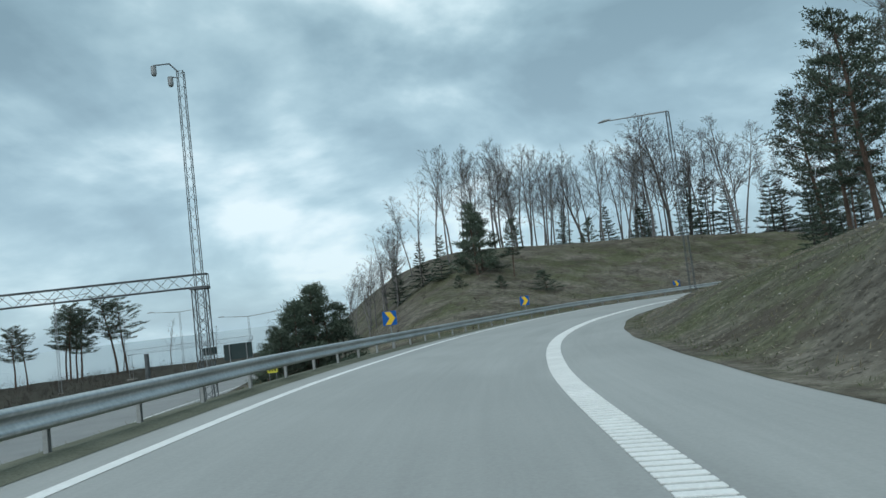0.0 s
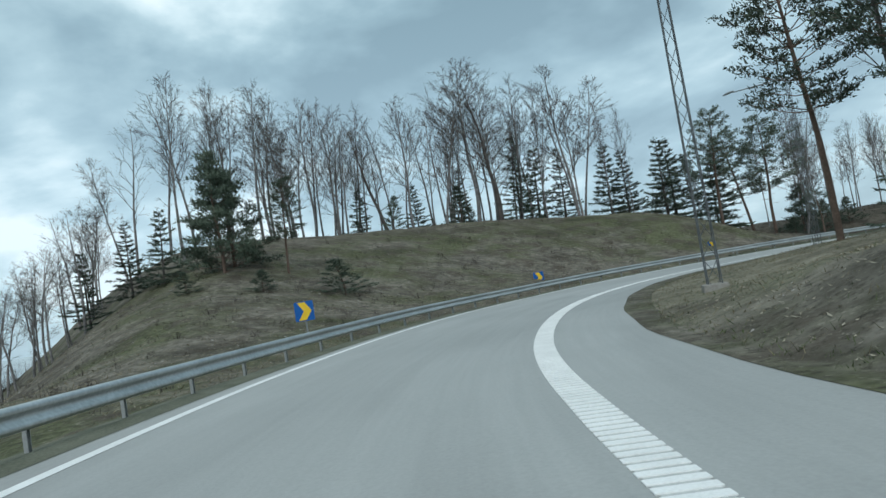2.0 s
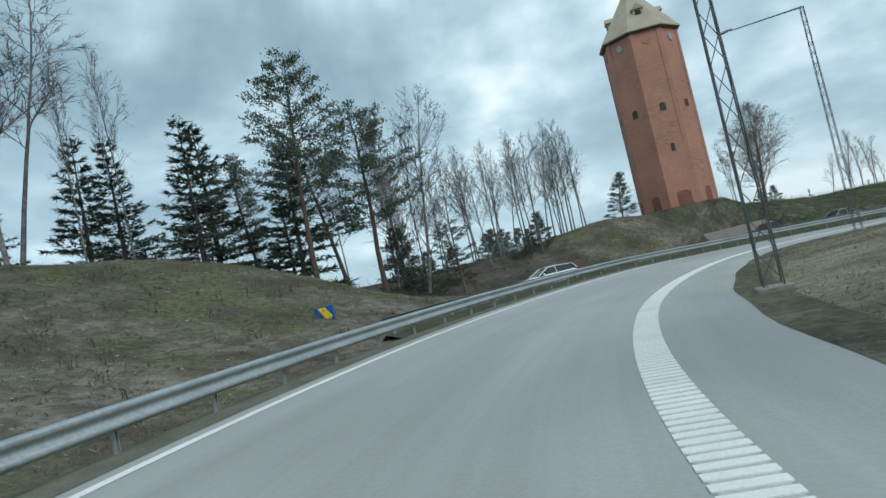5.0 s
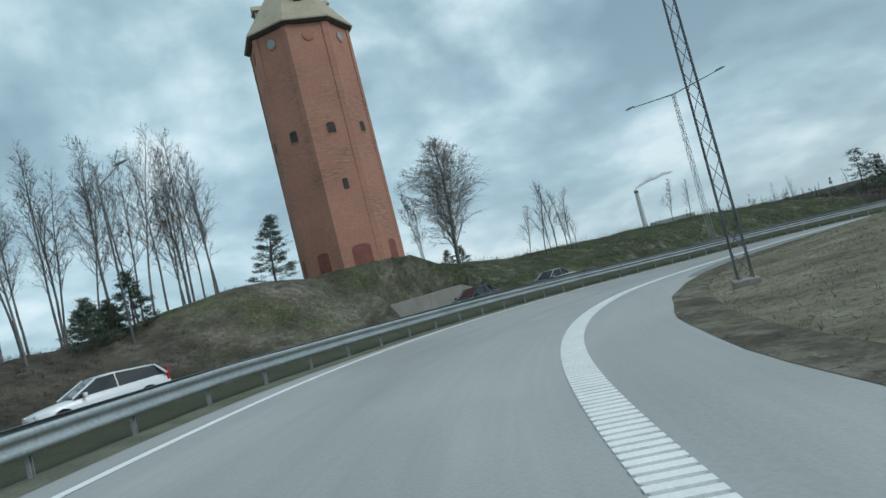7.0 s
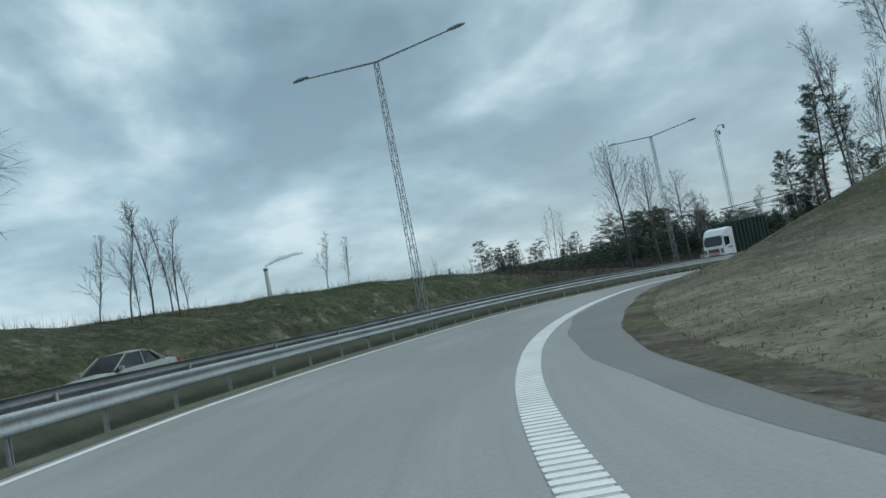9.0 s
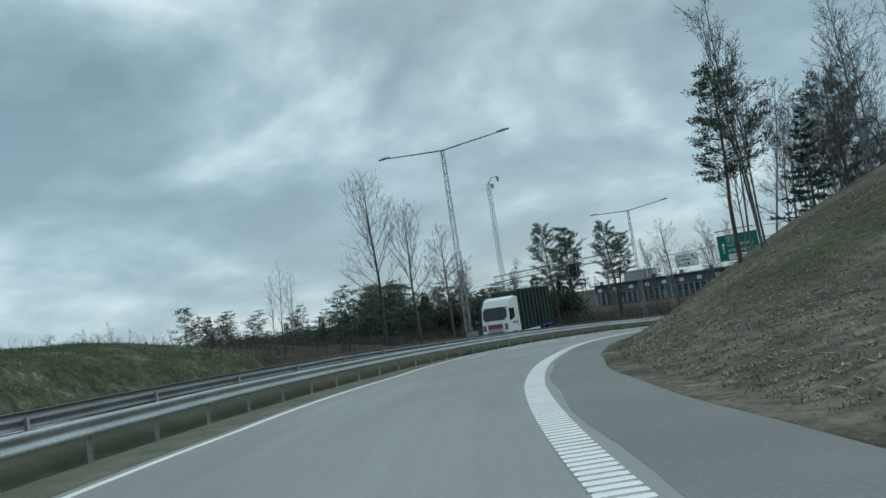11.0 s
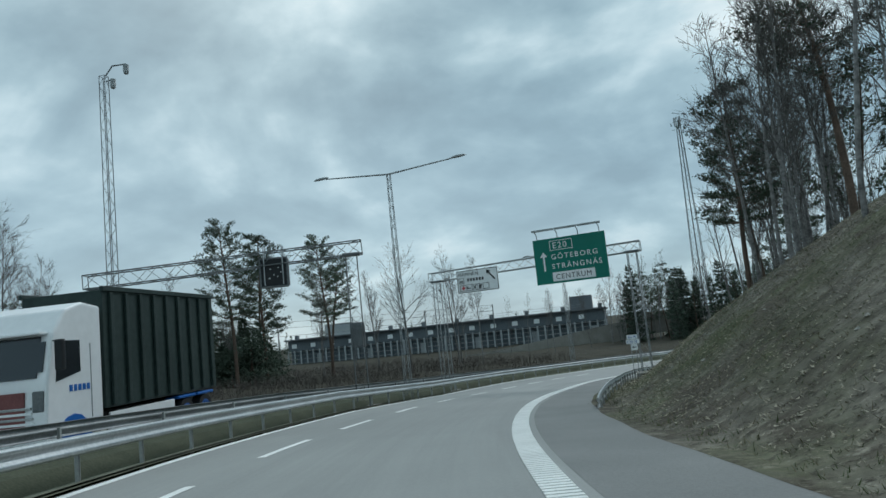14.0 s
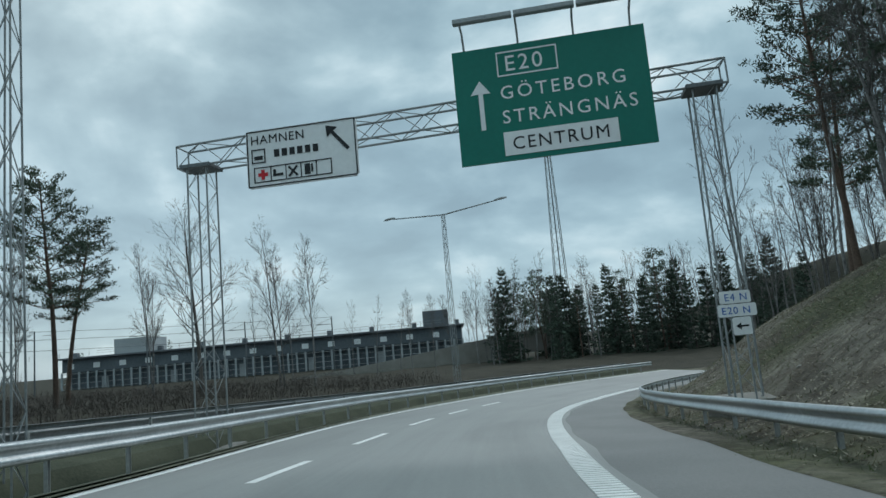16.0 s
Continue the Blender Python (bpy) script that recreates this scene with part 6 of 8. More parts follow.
NAMES = {"grove_birch": "birch_tree", "far_pine": "pine_tree", "thicket_pine": "young_pine", "far_spruce": "spruce_tree", "far_birch": "birch_tree", "birch": "birch_tree", "oak": "oak_tree", "weeping": "birch_tree", "aspen": "aspen_tree", "sapling": "sapling", "pine": "pine_tree", "young_pine": "young_pine", "spruce": "spruce_tree"}
MADE = {}
tree_rng = np.random.default_rng(11)


def tree(kind, x, y, h, wide=1.0, z=None, variant=None, group=""):
    """A tree of that kind and height; the first of each variant is built, the rest are copies."""
    v = int(tree_rng.integers(0, len(FAMILIES[kind]))) if variant is None else variant
    yaw = float(tree_rng.uniform(0, 360))
    s = h / PROTO_H[kind][v]
    zz = ground_z(x, y) if z is None else z
    m = pose(x, y, zz, 0, 0, yaw) @ Matrix.Diagonal((s * wide, s * wide, s, 1))
    key = (kind, v)
    if key not in MADE:
        meshes, label, cat = FAMILIES[kind][v]
        t = thing(NAMES[kind], Matrix(), label, cat, group or "trees")
        for n, me in meshes:
            part(n, me, None, t)
        MADE[key] = t
        t.matrix_world = m
        return t
    t = copy_thing(MADE[key], pose(0, 0, 0))
    t.matrix_basis = m
    return t


# crest of the hill
for x, y, h, kind, wide in (
        (29.1, 91.5, 16.0, "birch", 1.35), (33.0, 96.0, 15, "birch", 1), (26.5, 94, 15.5, "birch", 1.2), (23.8, 97, 14, "birch", 1), (21.5, 99.0, 12.5, "oak", 1.0), (17.5, 106, 14, "birch", 1),
        (14.0, 101, 15.0, "birch", 1), (11.0, 98, 14.5, "birch", 1), (8.0, 93, 14.5, "birch", 1.1), (5.2, 90, 14, "birch", 1), (1.3, 82, 14.0, "birch", 0.9), (4.0, 86, 13, "birch", 0.9), (-3.6, 90, 10.5, "birch", 1.1),
        (-5.5, 84, 8.5, "birch", 1.2), (-6.5, 79, 7.0, "birch", 1.2), (-7.5, 75, 6.4, "birch", 1.3), (-8.5, 80, 7, "birch", 1.2), (-6.0, 90, 9, "birch", 1.1), (19.0, 103, 14.5, "birch", 1.0), (15.5, 95, 14.0, "birch", 1.0),
        (40.2, 91.5, 16.0, "birch", 1.3), (42.6, 94, 15, "birch", 1.2), (44.3, 91, 10.5, "birch", 0.5), (46.5, 90.5, 11.5, "birch", 0.55), (36.0, 96, 15, "birch", 1.2), (32.0, 92.5, 15, "oak", 1.0), (12.5, 106, 14, "birch", 1.0), (30.0, 101, 14.5, "birch", 1.0), (9.5, 102, 13.5, "birch", 1.0), (37.5, 93.0, 14, "birch", 0.8),
        (38.9, 97.6, 7.4, "spruce", 1), (35.6, 95.5, 7.8, "spruce", 1.0), (41.6, 96.5, 7.0, "spruce", 1), (48.3, 97.5, 8.5, "spruce", 1.05), (33.7, 108, 8.5, "spruce", 1), (25.6, 101, 6.0, "spruce", 1), (18.6, 99, 5.4, "spruce", 1), (21.0, 94.5, 3.6, "young_pine", 1),
        (29.5, 97.5, 4.6, "young_pine", 1), (47.0, 92.0, 6.4, "spruce", 1.1), (51.4, 90.0, 10.6, "spruce", 1.25), (52.8, 88.5, 8.3, "pine", 1.1), (50.3, 81.8, 11.2, "pine", 0.95), (53.4, 85.6, 9.5, "spruce", 1.15), (55.0, 88.0, 8.0, "spruce", 1), (49.3, 88.5, 7.2, "spruce", 1.1),
        (3.9, 70.8, 7.7, "young_pine", 0.8), (4.6, 72.4, 6.5, "young_pine", 1.0), (7.6, 70.2, 6.0, "pine", 1.0), (9.8, 64.0, 2.1, "young_pine", 1.9), (0.2, 74.5, 5.2, "spruce", 1), (-4.8, 77.5, 5.5, "spruce", 1.0), (-2.0, 77, 5.5, "spruce", 1), (5.6, 64.5, 1.2, "young_pine", 1.4), (1.8, 66.0, 1.3, "young_pine", 1.4),
        (56.5, 92, 9.5, "birch", 0.8), (60, 104, 9, "birch", 1), (64, 108, 9, "birch", 1), (56, 106, 9.5, "birch", 1)):
    tree(kind, x, y, h * (1.04 if kind == "birch" else 1.3 if kind == "spruce" and 35 < x < 50 else 1.0), wide * (1.12 if kind == "birch" else 1.1))
crest_rng = np.random.default_rng(9)
for i in range(28):                          # thinner birches behind the front row
    f = crest_rng.uniform(0, 1)
    x, y = np.interp(f, (0, 0.3, 0.65, 1), (-2, 10, 26, 44)), np.interp(f, (0, 0.3, 0.65, 1), (90, 103, 105, 100))
    tree("far_birch", x + crest_rng.normal(0, 1.5), y + crest_rng.normal(0, 3), crest_rng.uniform(12.5, 15.5), 1.1)
for x, y, h in ((-10, 76, 7), (-9.5, 72.5, 6.5), (-7.8, 71, 6.5), (-6.2, 72.5, 7), (-11, 80, 7.5), (-9, 84, 8.5), (-7, 86.5, 9), (-5, 76.5, 8), (-12, 85, 8), (-8.4, 77.5, 8)):
    tree("far_birch", x, y, h, 1.4)            # close clump at the hill's low end
# young pines on the low side before the hill
for x, y, top, w in ((-8.1, 34.0, -0.3, 1.15), (-7.9, 36.2, 1.2, 1.05), (-7.1, 37.6, 2.0, 1.0), (-6.5, 38.8, 2.2, 1.0), (-6.0, 40.2, 0.9, 1.1), (-7.5, 40.0, 1.4, 1.0), (-9.2, 35.6, 0.0, 1.1), (-8.6, 38.9, 1.0, 1.1), (-8.6, 32.6, -1.2, 1.2)):
    tree("young_pine", x, y, top - ground_z(x, y), w)
# wooded bank on the inner side, at the start
for x, y, h, kind in ((28.2, 49.4, 13.5, "pine"), (26.0, 43.0, 14.0, "pine"), (27.6, 45.4, 15.5, "birch"), (31.0, 46.5, 14.5, "birch"), (24.2, 37.0, 14.5, "pine"), (22.4, 32.5, 15.0, "birch"), (26.8, 34.0, 14.0, "pine"), (30.5, 40.0, 15.0, "pine"), (20.0, 25.5, 14.0, "birch"), (23.5, 22.0, 15.0, "pine"), (34.5, 44.0, 13.0, "pine"), (22.8, 41.2, 6.0, "spruce"), (20.6, 35.8, 5.0, "spruce"), (33.8, 49.8, 7.5, "spruce")):
    tree(kind, x, y, h)
# grove left of the tower
for x, y, h in ((88.0, 94.0, 11.5), (90.2, 92.6, 11), (91.8, 90.2, 11.5), (93.4, 92.2, 12), (94.0, 87.6, 11.5), (95.6, 90.4, 12.5), (96.6, 87.2, 12), (98.2, 88.6, 12.5), (98.4, 86.0, 11.5), (100.0, 87.6, 12), (101.2, 89.5, 11.5), (86.0, 97.4, 9.5), (83.4, 96.8, 9.0), (81.0, 99.0, 9), (103.0, 90.6, 10.5), (87.0, 90.5, 11.5), (89.0, 88.6, 12), (91.0, 87.0, 12), (93.0, 85.2, 11.5), (85.0, 93.0, 11), (83.5, 91.8, 11.5), (95.2, 84.4, 11), (81.6, 94.0, 10.5), (90.4, 95.4, 12), (97.2, 91.6, 12.5), (79.5, 91.5, 11), (77.0, 93.5, 11.5), (82.4, 89.6, 10.5), (88.0, 91.4, 11.5)):
    tree("grove_birch", x, y, h * 1.04, 0.85)
for x, y, h in ((68.6, 89.3, 15.0), (72.5, 93.5, 15.5), (76.0, 95.6, 12.0), (78.6, 97.2, 10.5), (70.4, 97.0, 12.0)):
    tree("birch", x, y, h, 0.85)
for x, y, h, k in ((59.2, 84.6, 13.5, "pine"), (58.4, 86.6, 12.5, "pine"), (61.2, 84.0, 3.4, "young_pine"), (64.6, 87.6, 2.6, "young_pine"), (68.6, 90.0, 7.0, "young_pine"), (96.9, 80.8, 4.9, "young_pine"), (74.0, 88.6, 3.2, "young_pine"), (71.5, 89.4, 3.4, "young_pine"),
                   (118, 108, 5.5, "young_pine"), (124, 110, 5.8, "young_pine"), (112, 106, 4.6, "young_pine"), (104.6, 99, 3.4, "young_pine"), (121.8, 70.5, 2.4, "young_pine"), (123.4, 69.2, 2.6, "young_pine")):
    tree(k, x, y, h, 1.15)
for x, y, h in ((84.5, 87.2, 3.0), (87.5, 86.4, 3.6), (86.0, 87.0, 2.4)):
    tree("young_pine", x, y, h, 1.1)
tree("pine", 60.2, 79.6, 4.6, 1.5, variant=2)
tall = tree("birch", 62.3, 84.0, 15.6, 0.95, variant=0)
tall.matrix_basis = Matrix.Translation(tall.matrix_basis.translation) @ Matrix.Rotation(radians(9), 4, Vector((0.7, 0.7, 0))) @ Matrix.Translation(-tall.matrix_basis.translation) @ tall.matrix_basis
tree("weeping", 111.5, 68.8, 11.6, 1.35)
tree("birch", 107.5, 71.5, 7.2, 0.8)
tree("birch", 113.5, 69.0, 5.0, 0.9)
tree("birch", 109.6, 71.6, 6.0, 0.9)
for x, y, h in ((115.6, 60.2, 4.6), (118.0, 58.0, 6.2), (114.6, 62.2, 5.2), (117.2, 60.6, 7.0), (118.6, 59.4, 7.6), (120.0, 58.2, 6.6), (120.6, 57.2, 4.0), (134, 44, 5.5), (137, 41, 5.0)):
    tree("sapling", x, y, h)
# field side past the double lamps
for x, y, h, k, w in ((137.3, 6.3, 14.8, "aspen", 0.95), (137.9, 1.0, 13.4, "aspen", 0.95), (138.6, -4.6, 11.5, "aspen", 1.1), (140.5, -9.0, 9.0, "birch", 1.0), (144.0, -14.0, 8.5, "birch", 1), (150.0, -20.0, 9.0, "birch", 0.9),
                      (145.6, -36.5, 14.4, "pine", 0.92), (145.7, -41.7, 14.6, "pine", 0.95), (143.5, -51.7, 15.0, "pine", 0.95), (146.6, -58.4, 13.6, "pine", 1.0), (147.8, -44.5, 13.2, "pine", 0.85), (147.5, -39.0, 9.0, "birch", 0.7), (141.0, -44.0, 10.5, "birch", 0.5), (150.0, -33.0, 10.5, "birch", 0.7),
                      (137.6, -60.5, 14.5, "aspen", 1.0), (134.0, -70.3, 15.0, "birch", 0.85), (131.5, -72.0, 14.0, "birch", 0.75), (143.0, -64.0, 13.0, "birch", 0.7), (123.5, -86.0, 9.5, "birch", 0.7), (121.0, -88.0, 9.0, "birch", 0.7), (119, -100, 10, "birch", 0.9), (115.5, -104, 10.5, "birch", 0.9), (113.0, -100, 11.5, "birch", 0.9), (111, -108, 11, "birch", 0.9)):
    tree(k, x, y, h, w)
for i in range(10):                          # low bushes beyond the field
    f = i / 9
    tree("thicket_pine", 152 + 14 * f + tree_rng.normal(0, 2), 26 - 44 * f + tree_rng.normal(0, 1.5), 0.8 + 0.7 * tree_rng.uniform(), 1.7)
for i in range(140):                          # dark thicket of pines and spruces behind the brush
    f = (i + tree_rng.uniform()) / 140
    x, y = np.interp(f, (0, 0.35, 0.7, 1), (172, 166, 158, 150)), np.interp(f, (0, 0.35, 0.7, 1), (8, -12, -28, -46))
    k = ("thicket_pine", "far_spruce", "thicket_pine", "far_pine", "thicket_pine")[i % 5] if f > 0.33 else "thicket_pine"
    grown = np.interp(f, (0, 0.3, 0.5, 1), (0.6, 0.75, 1.15, 1.2))
    tree(k, x + tree_rng.normal(0, 4), y + tree_rng.normal(0, 2), {"thicket_pine": 3.6, "far_spruce": 5.2, "far_pine": 5.6}[k] * grown * tree_rng.uniform(0.75, 1.2), 1.25)
for x, y, h, k in ((255, -60, 12, "far_pine"), (250, -72, 12, "far_pine"), (226, 2, 6, "far_birch"), (222, 14, 5.5, "far_birch")):
    tree(k, x, y, h)
for x, y, top in ((174.0, -8.3, 6.6), (168.5, -5.6, 7.4), (163.0, -3.2, 6.0), (171.5, -9.8, 5.0), (187.0, 8.0, 3.4), (192.0, 9.5, 3.0), (184.0, 9.0, 2.4)):
    tree("far_birch", x, y, top - ground_z(x, y), 0.75)       # slender birches over the thicket
for x, y, top, k in ((241, -32, 7.4, "far_pine"), (234, -33.5, 5.0, "far_spruce"), (246, -40, 5.2, "far_pine"), (266, -58, 6.9, "far_pine"), (252, -46, 4.6, "far_birch"), (258, -51, 5.6, "far_pine"), (229, -30, 2.6, "far_birch"), (237, -27, 3.2, "far_birch")):
    tree(k, x, y, top - ground_z(x, y), 1.15)       # pines that stand out against the sky
for i in range(18):                          # close dark clump of pines
    x, y = 213 + tree_rng.normal(0, 6), -66 + tree_rng.normal(0, 5)
    tree("far_pine", x, y, tree_rng.uniform(3.0, 7.2) - ground_z(x, y), 1.3)
for i in range(34):                          # low pines and birches of the wood behind the field
    f = (i + tree_rng.uniform()) / 34
    x, y = 246 - 62 * f + tree_rng.normal(0, 4), -36 - 58 * f + tree_rng.normal(0, 4)
    tree(("far_pine", "far_spruce", "far_birch", "far_pine")[i % 4], x, y, tree_rng.uniform(0.6, 4.2) - ground_z(x, y), 1.25)
# wooded bank on the inner side, at the end
bank_rng = np.random.default_rng(31)
for i in range(46):
    u = bank_rng.uniform(12.6, 20.0)
    l = bank_rng.uniform(12.5, 30)
    p = place(u, l)
    k = bank_rng.choice(["birch", "birch", "birch", "pine", "birch", "spruce"])
    k = "birch" if str(k) == "pine" and l < 18 and u < 16.5 else k
    h = {"pine": 13.5, "birch": 13.0, "spruce": 8}[str(k)] * bank_rng.uniform(0.85, 1.15)
    tree(("far_" if l > 18 else "") + str(k), p[0], p[1], h, 0.9)
for u, l, h, k in ((13.55, 8.6, 8.5, "pine"), (13.7, 9.6, 12.5, "birch"), (14.6, 9.4, 12.0, "birch"), (15.4, 10.4, 12.5, "birch"), (16.0, 10.6, 12.5, "birch"), (16.3, 12.0, 13.0, "birch"), (16.7, 11.2, 12.5, "birch"), (16.9, 13.5, 13.0, "birch"),
                   (17.35, 11.6, 12.0, "pine"), (17.6, 11.4, 10.0, "birch"), (17.9, 12.4, 9.5, "birch"), (18.3, 11.8, 8.5, "birch"), (17.5, 15.0, 13, "birch"), (18.2, 15.5, 12, "birch"), (16.4, 14.5, 13.5, "pine"), (16.5, 14.0, 13, "birch"), (17.1, 14.2, 13.5, "birch")):
    p = place(u, l)
    tree(k, p[0], p[1], h, 0.75 if k == "birch" and u < 15 else 1.0)
for i in range(22):                          # thin birches along the bank beyond the gantry
    p = place(bank_rng.uniform(18.3, 21.2), bank_rng.uniform(7.5, 20))
    tree(("birch", "far_birch", "grove_birch")[i % 3], p[0], p[1], bank_rng.uniform(8.5, 12.5), 0.75)
# forest edge ahead at the end
for i in range(46):
    f = bank_rng.uniform(0, 1)
    x, y = 116 - 58 * f + bank_rng.normal(0, 2.5), -112 - 8 * f + bank_rng.normal(0, 7)
    k = bank_rng.choice(["far_spruce", "far_birch", "far_birch", "far_birch", "far_birch"])
    tree(str(k), x, y, {"far_pine": 13, "far_birch": 11, "far_spruce": 11.5}[str(k)] * bank_rng.uniform(0.8, 1.2), 0.85)
for i in range(84):                          # dense front of the forest
    f = bank_rng.uniform(0, 1)
    x, y = 117 - 38 * f + bank_rng.normal(0, 1.5), -107 + 8 * f ** 2 + bank_rng.normal(0, 3.5)
    k = str(bank_rng.choice(["far_birch", "far_birch", "far_birch", "far_birch", "far_pine", "far_birch", "far_spruce"]))
    tree(k, x, y, {"far_pine": 11.5, "far_birch": 12.5, "far_spruce": 12.0}[k] * bank_rng.uniform(0.7, 1.2), 0.85)
for x, y, h in ((131.5, -95, 9.5), (128.5, -94, 10), (126.0, -99, 9.5), (137.5, -88, 10.5), (141, -85, 11)):
    tree("far_birch", x, y, h, 0.7)
# trees on the low plain at the start
for x, y, h, k in ((-65.0, 136, 12.5, "pine"), (-71.5, 131, 11.5, "pine"), (-73.4, 133, 11, "pine"), (-79.5, 127, 9.0, "pine"), (-84, 124, 7, "far_birch"), (-68.5, 146, 9, "far_birch"), (-60, 150, 8, "far_birch"), (-92, 130, 9, "far_pine"), (-50, 150, 6, "far_birch"), (-100, 118, 10, "far_pine"), (-40, 158, 6, "far_birch")):
    tree(k, x, y, h * 1.25, 1.2)
    if k == "pine":
        tree(k, x + 1.2, y + 1.6, h * 1.18, 1.2)

# ---- vehicles ----


def loft(name, rings, mat, smooth=True):
    """Closed cross-sections of equal size joined into a skin with end caps."""
    v = [p for r in rings for p in r]
    m = len(rings[0])
    f = [(i * m + j, i * m + (j + 1) % m, (i + 1) * m + (j + 1) % m, (i + 1) * m + j) for i in range(len(rings) - 1) for j in range(m)]
    f += [tuple(range(m - 1, -1, -1)), tuple(range((len(rings) - 1) * m, len(rings) * m))]
    me = mesh_from(name, v, f, mat, smooth)
    return me


def wheel(parent, at, r, w, rim_mat, side):
    t = part("tyre", cyl_bm(r, w, (0, 0, 0), "Y", 28), TYRE, parent, "black rubber tyre")
    t.matrix_local = pose(*at)
    bm = cyl_bm(r * 0.66, w * 1.03, (0, 0, 0), "Y", 24)
    part("rim", bm, rim_mat, t, "wheel rim")
    hub = bmesh.new()
    for k in range(5):
        a = k * 2 * math.pi / 5
        box_bm((r * 0.62, 0.02, r * 0.13), (math.cos(a) * r * 0.32, side * (w * 0.52 + 0.008), math.sin(a) * r * 0.32), bm=hub, turn=Matrix.Rotation(-a, 4, "Y"))
    part("spoke", hub, rim_mat, t)


def car(m, paint, label, estate=True, length=4.6):
    """Passenger car heading along +x, its wheels on z = 0."""
    c = thing("car", m, label, "car", "oncoming cars")
    L = length / 2
    # x, half width at the waist, sill height, waist height
    side = ((-L, 0.72, 0.48, 0.80), (-L + 0.10, 0.80, 0.30, 0.93), (-L + 0.5, 0.86, 0.24, 0.98), (-0.9, 0.89, 0.22, 0.96), (0.5, 0.89, 0.22, 0.94), (L - 1.35, 0.88, 0.22, 0.92), (L - 0.7, 0.86, 0.24, 0.84), (L - 0.2, 0.80, 0.28, 0.74), (L - 0.02, 0.68, 0.36, 0.62))
    rings = []
    for x, w, s, t in side:
        rings.append([(x, -w * 0.94, s), (x, -w, s + 0.12), (x, -w, (s + t) / 2), (x, -w * 0.97, t - 0.06), (x, -w * 0.88, t), (x, 0, t + 0.03), (x, w * 0.88, t), (x, w * 0.97, t - 0.06), (x, w, (s + t) / 2), (x, w, s + 0.12), (x, w * 0.94, s)])
    body = part("body", loft("body", rings, paint), None, c, "painted car body")
    rear = -L + 0.12 if estate else -L + 0.75
    roof_r = -L + 0.5 if estate else -L + 1.3
    gl = ((rear, 0.74, 0.92, 0.96), (roof_r - 0.02, 0.70, 0.92, 1.40), (-0.5, 0.69, 0.92, 1.47), (0.15, 0.68, 0.92, 1.45), (L - 1.25, 0.76, 0.90, 0.94))
    rings = [[(x, -w - 0.08 * (1.47 - t) - 0.06, b), (x, -w * 0.93, t - 0.04), (x, -w * 0.8, t), (x, w * 0.8, t), (x, w * 0.93, t - 0.04), (x, w + 0.08 * (1.47 - t) + 0.06, b)] for x, w, b, t in gl]
    part("window", loft("window", rings, CAR_GLASS, False), None, c, "dark tinted glazing")
    rings = [[(x, -w * 0.95, t - 0.035), (x, -w * 0.8, t + 0.015), (x, 0, t + 0.035), (x, w * 0.8, t + 0.015), (x, w * 0.95, t - 0.035), (x, 0, t - 0.02)] for x, w, b, t in gl[1:4]]
    part("roof", loft("roof", rings, paint), None, c, "painted roof panel")
    for sgn in (-1, 1):
        rail = [seg((gl[0][0], sgn * 0.78, 0.98), (gl[1][0], sgn * 0.66, 1.39), 0.045), seg((0.2, sgn * 0.65, 1.44), (L - 1.25, sgn * 0.79, 0.95), 0.035), seg((-0.45, sgn * 0.75, 0.95), (-0.42, sgn * 0.66, 1.44), 0.03)]
        for post_seg in rail:
            part("pillar", rods("pillar", [post_seg], 6, paint), None, c)
        part("headlamp", box_bm((0.28, 0.32, 0.13), (L - 0.20, sgn * 0.60, 0.66), 0.04), LENS, c, "clear headlamp")
        part("tail_lamp", box_bm((0.10, 0.14, 0.5 if estate else 0.2), (-L + 0.10, sgn * 0.74, 0.98 if estate else 0.82), 0.03), TAIL, c, "red tail lamp")
        part("mirror", box_bm((0.12, 0.2, 0.13), (0.75, sgn * 0.97, 1.0), 0.03), paint, c, "door mirror")
        for x in (-L + 0.9, L - 0.88):
            arch = cyl_bm(0.385, 0.03, (x, sgn * 0.885, 0.33), "Y", 24)
            part("wheel_arch", arch, TYRE, c)
            wheel(c, (x, sgn * 0.80, 0.32), 0.32, 0.21, RIM, sgn)
    part("bumper", box_bm((0.16, 1.5, 0.12), (L - 0.06, 0, 0.42), 0.04), SIGN_BLACK, c, "dark lower grille")
    part("number_plate", box_bm((0.02, 0.5, 0.11), (L + 0.02, 0, 0.50)), SIGN_WHITE, c, "blank white plate")
    return c


def on_opp(x, y, off):
    """Pose on the oncoming carriageway, heading against the alignment's order."""
    i = int(((OPP[:, :2] - np.array([x, y])) ** 2).sum(1).argmin())
    p = OPP[i, :2] + off * OPP_R[i]
    return pose(p[0], p[1], OPP[i, 2] + 0.015, 0, 0, math.degrees(math.atan2(OPP_T[i, 1], OPP_T[i, 0])) + 180)


car(on_opp(72.3, 79, -0.9), CAR_WHITE, "white estate car on the oncoming carriageway", True, 4.7)
car(on_opp(93.5, 65.6, -0.9), CAR_DARK, "dark blue hatchback on the oncoming carriageway", False, 4.3)
car(on_opp(101.5, 61.5, -0.9), CAR_PALE, "pale green hatchback on the oncoming carriageway", False, 4.3)


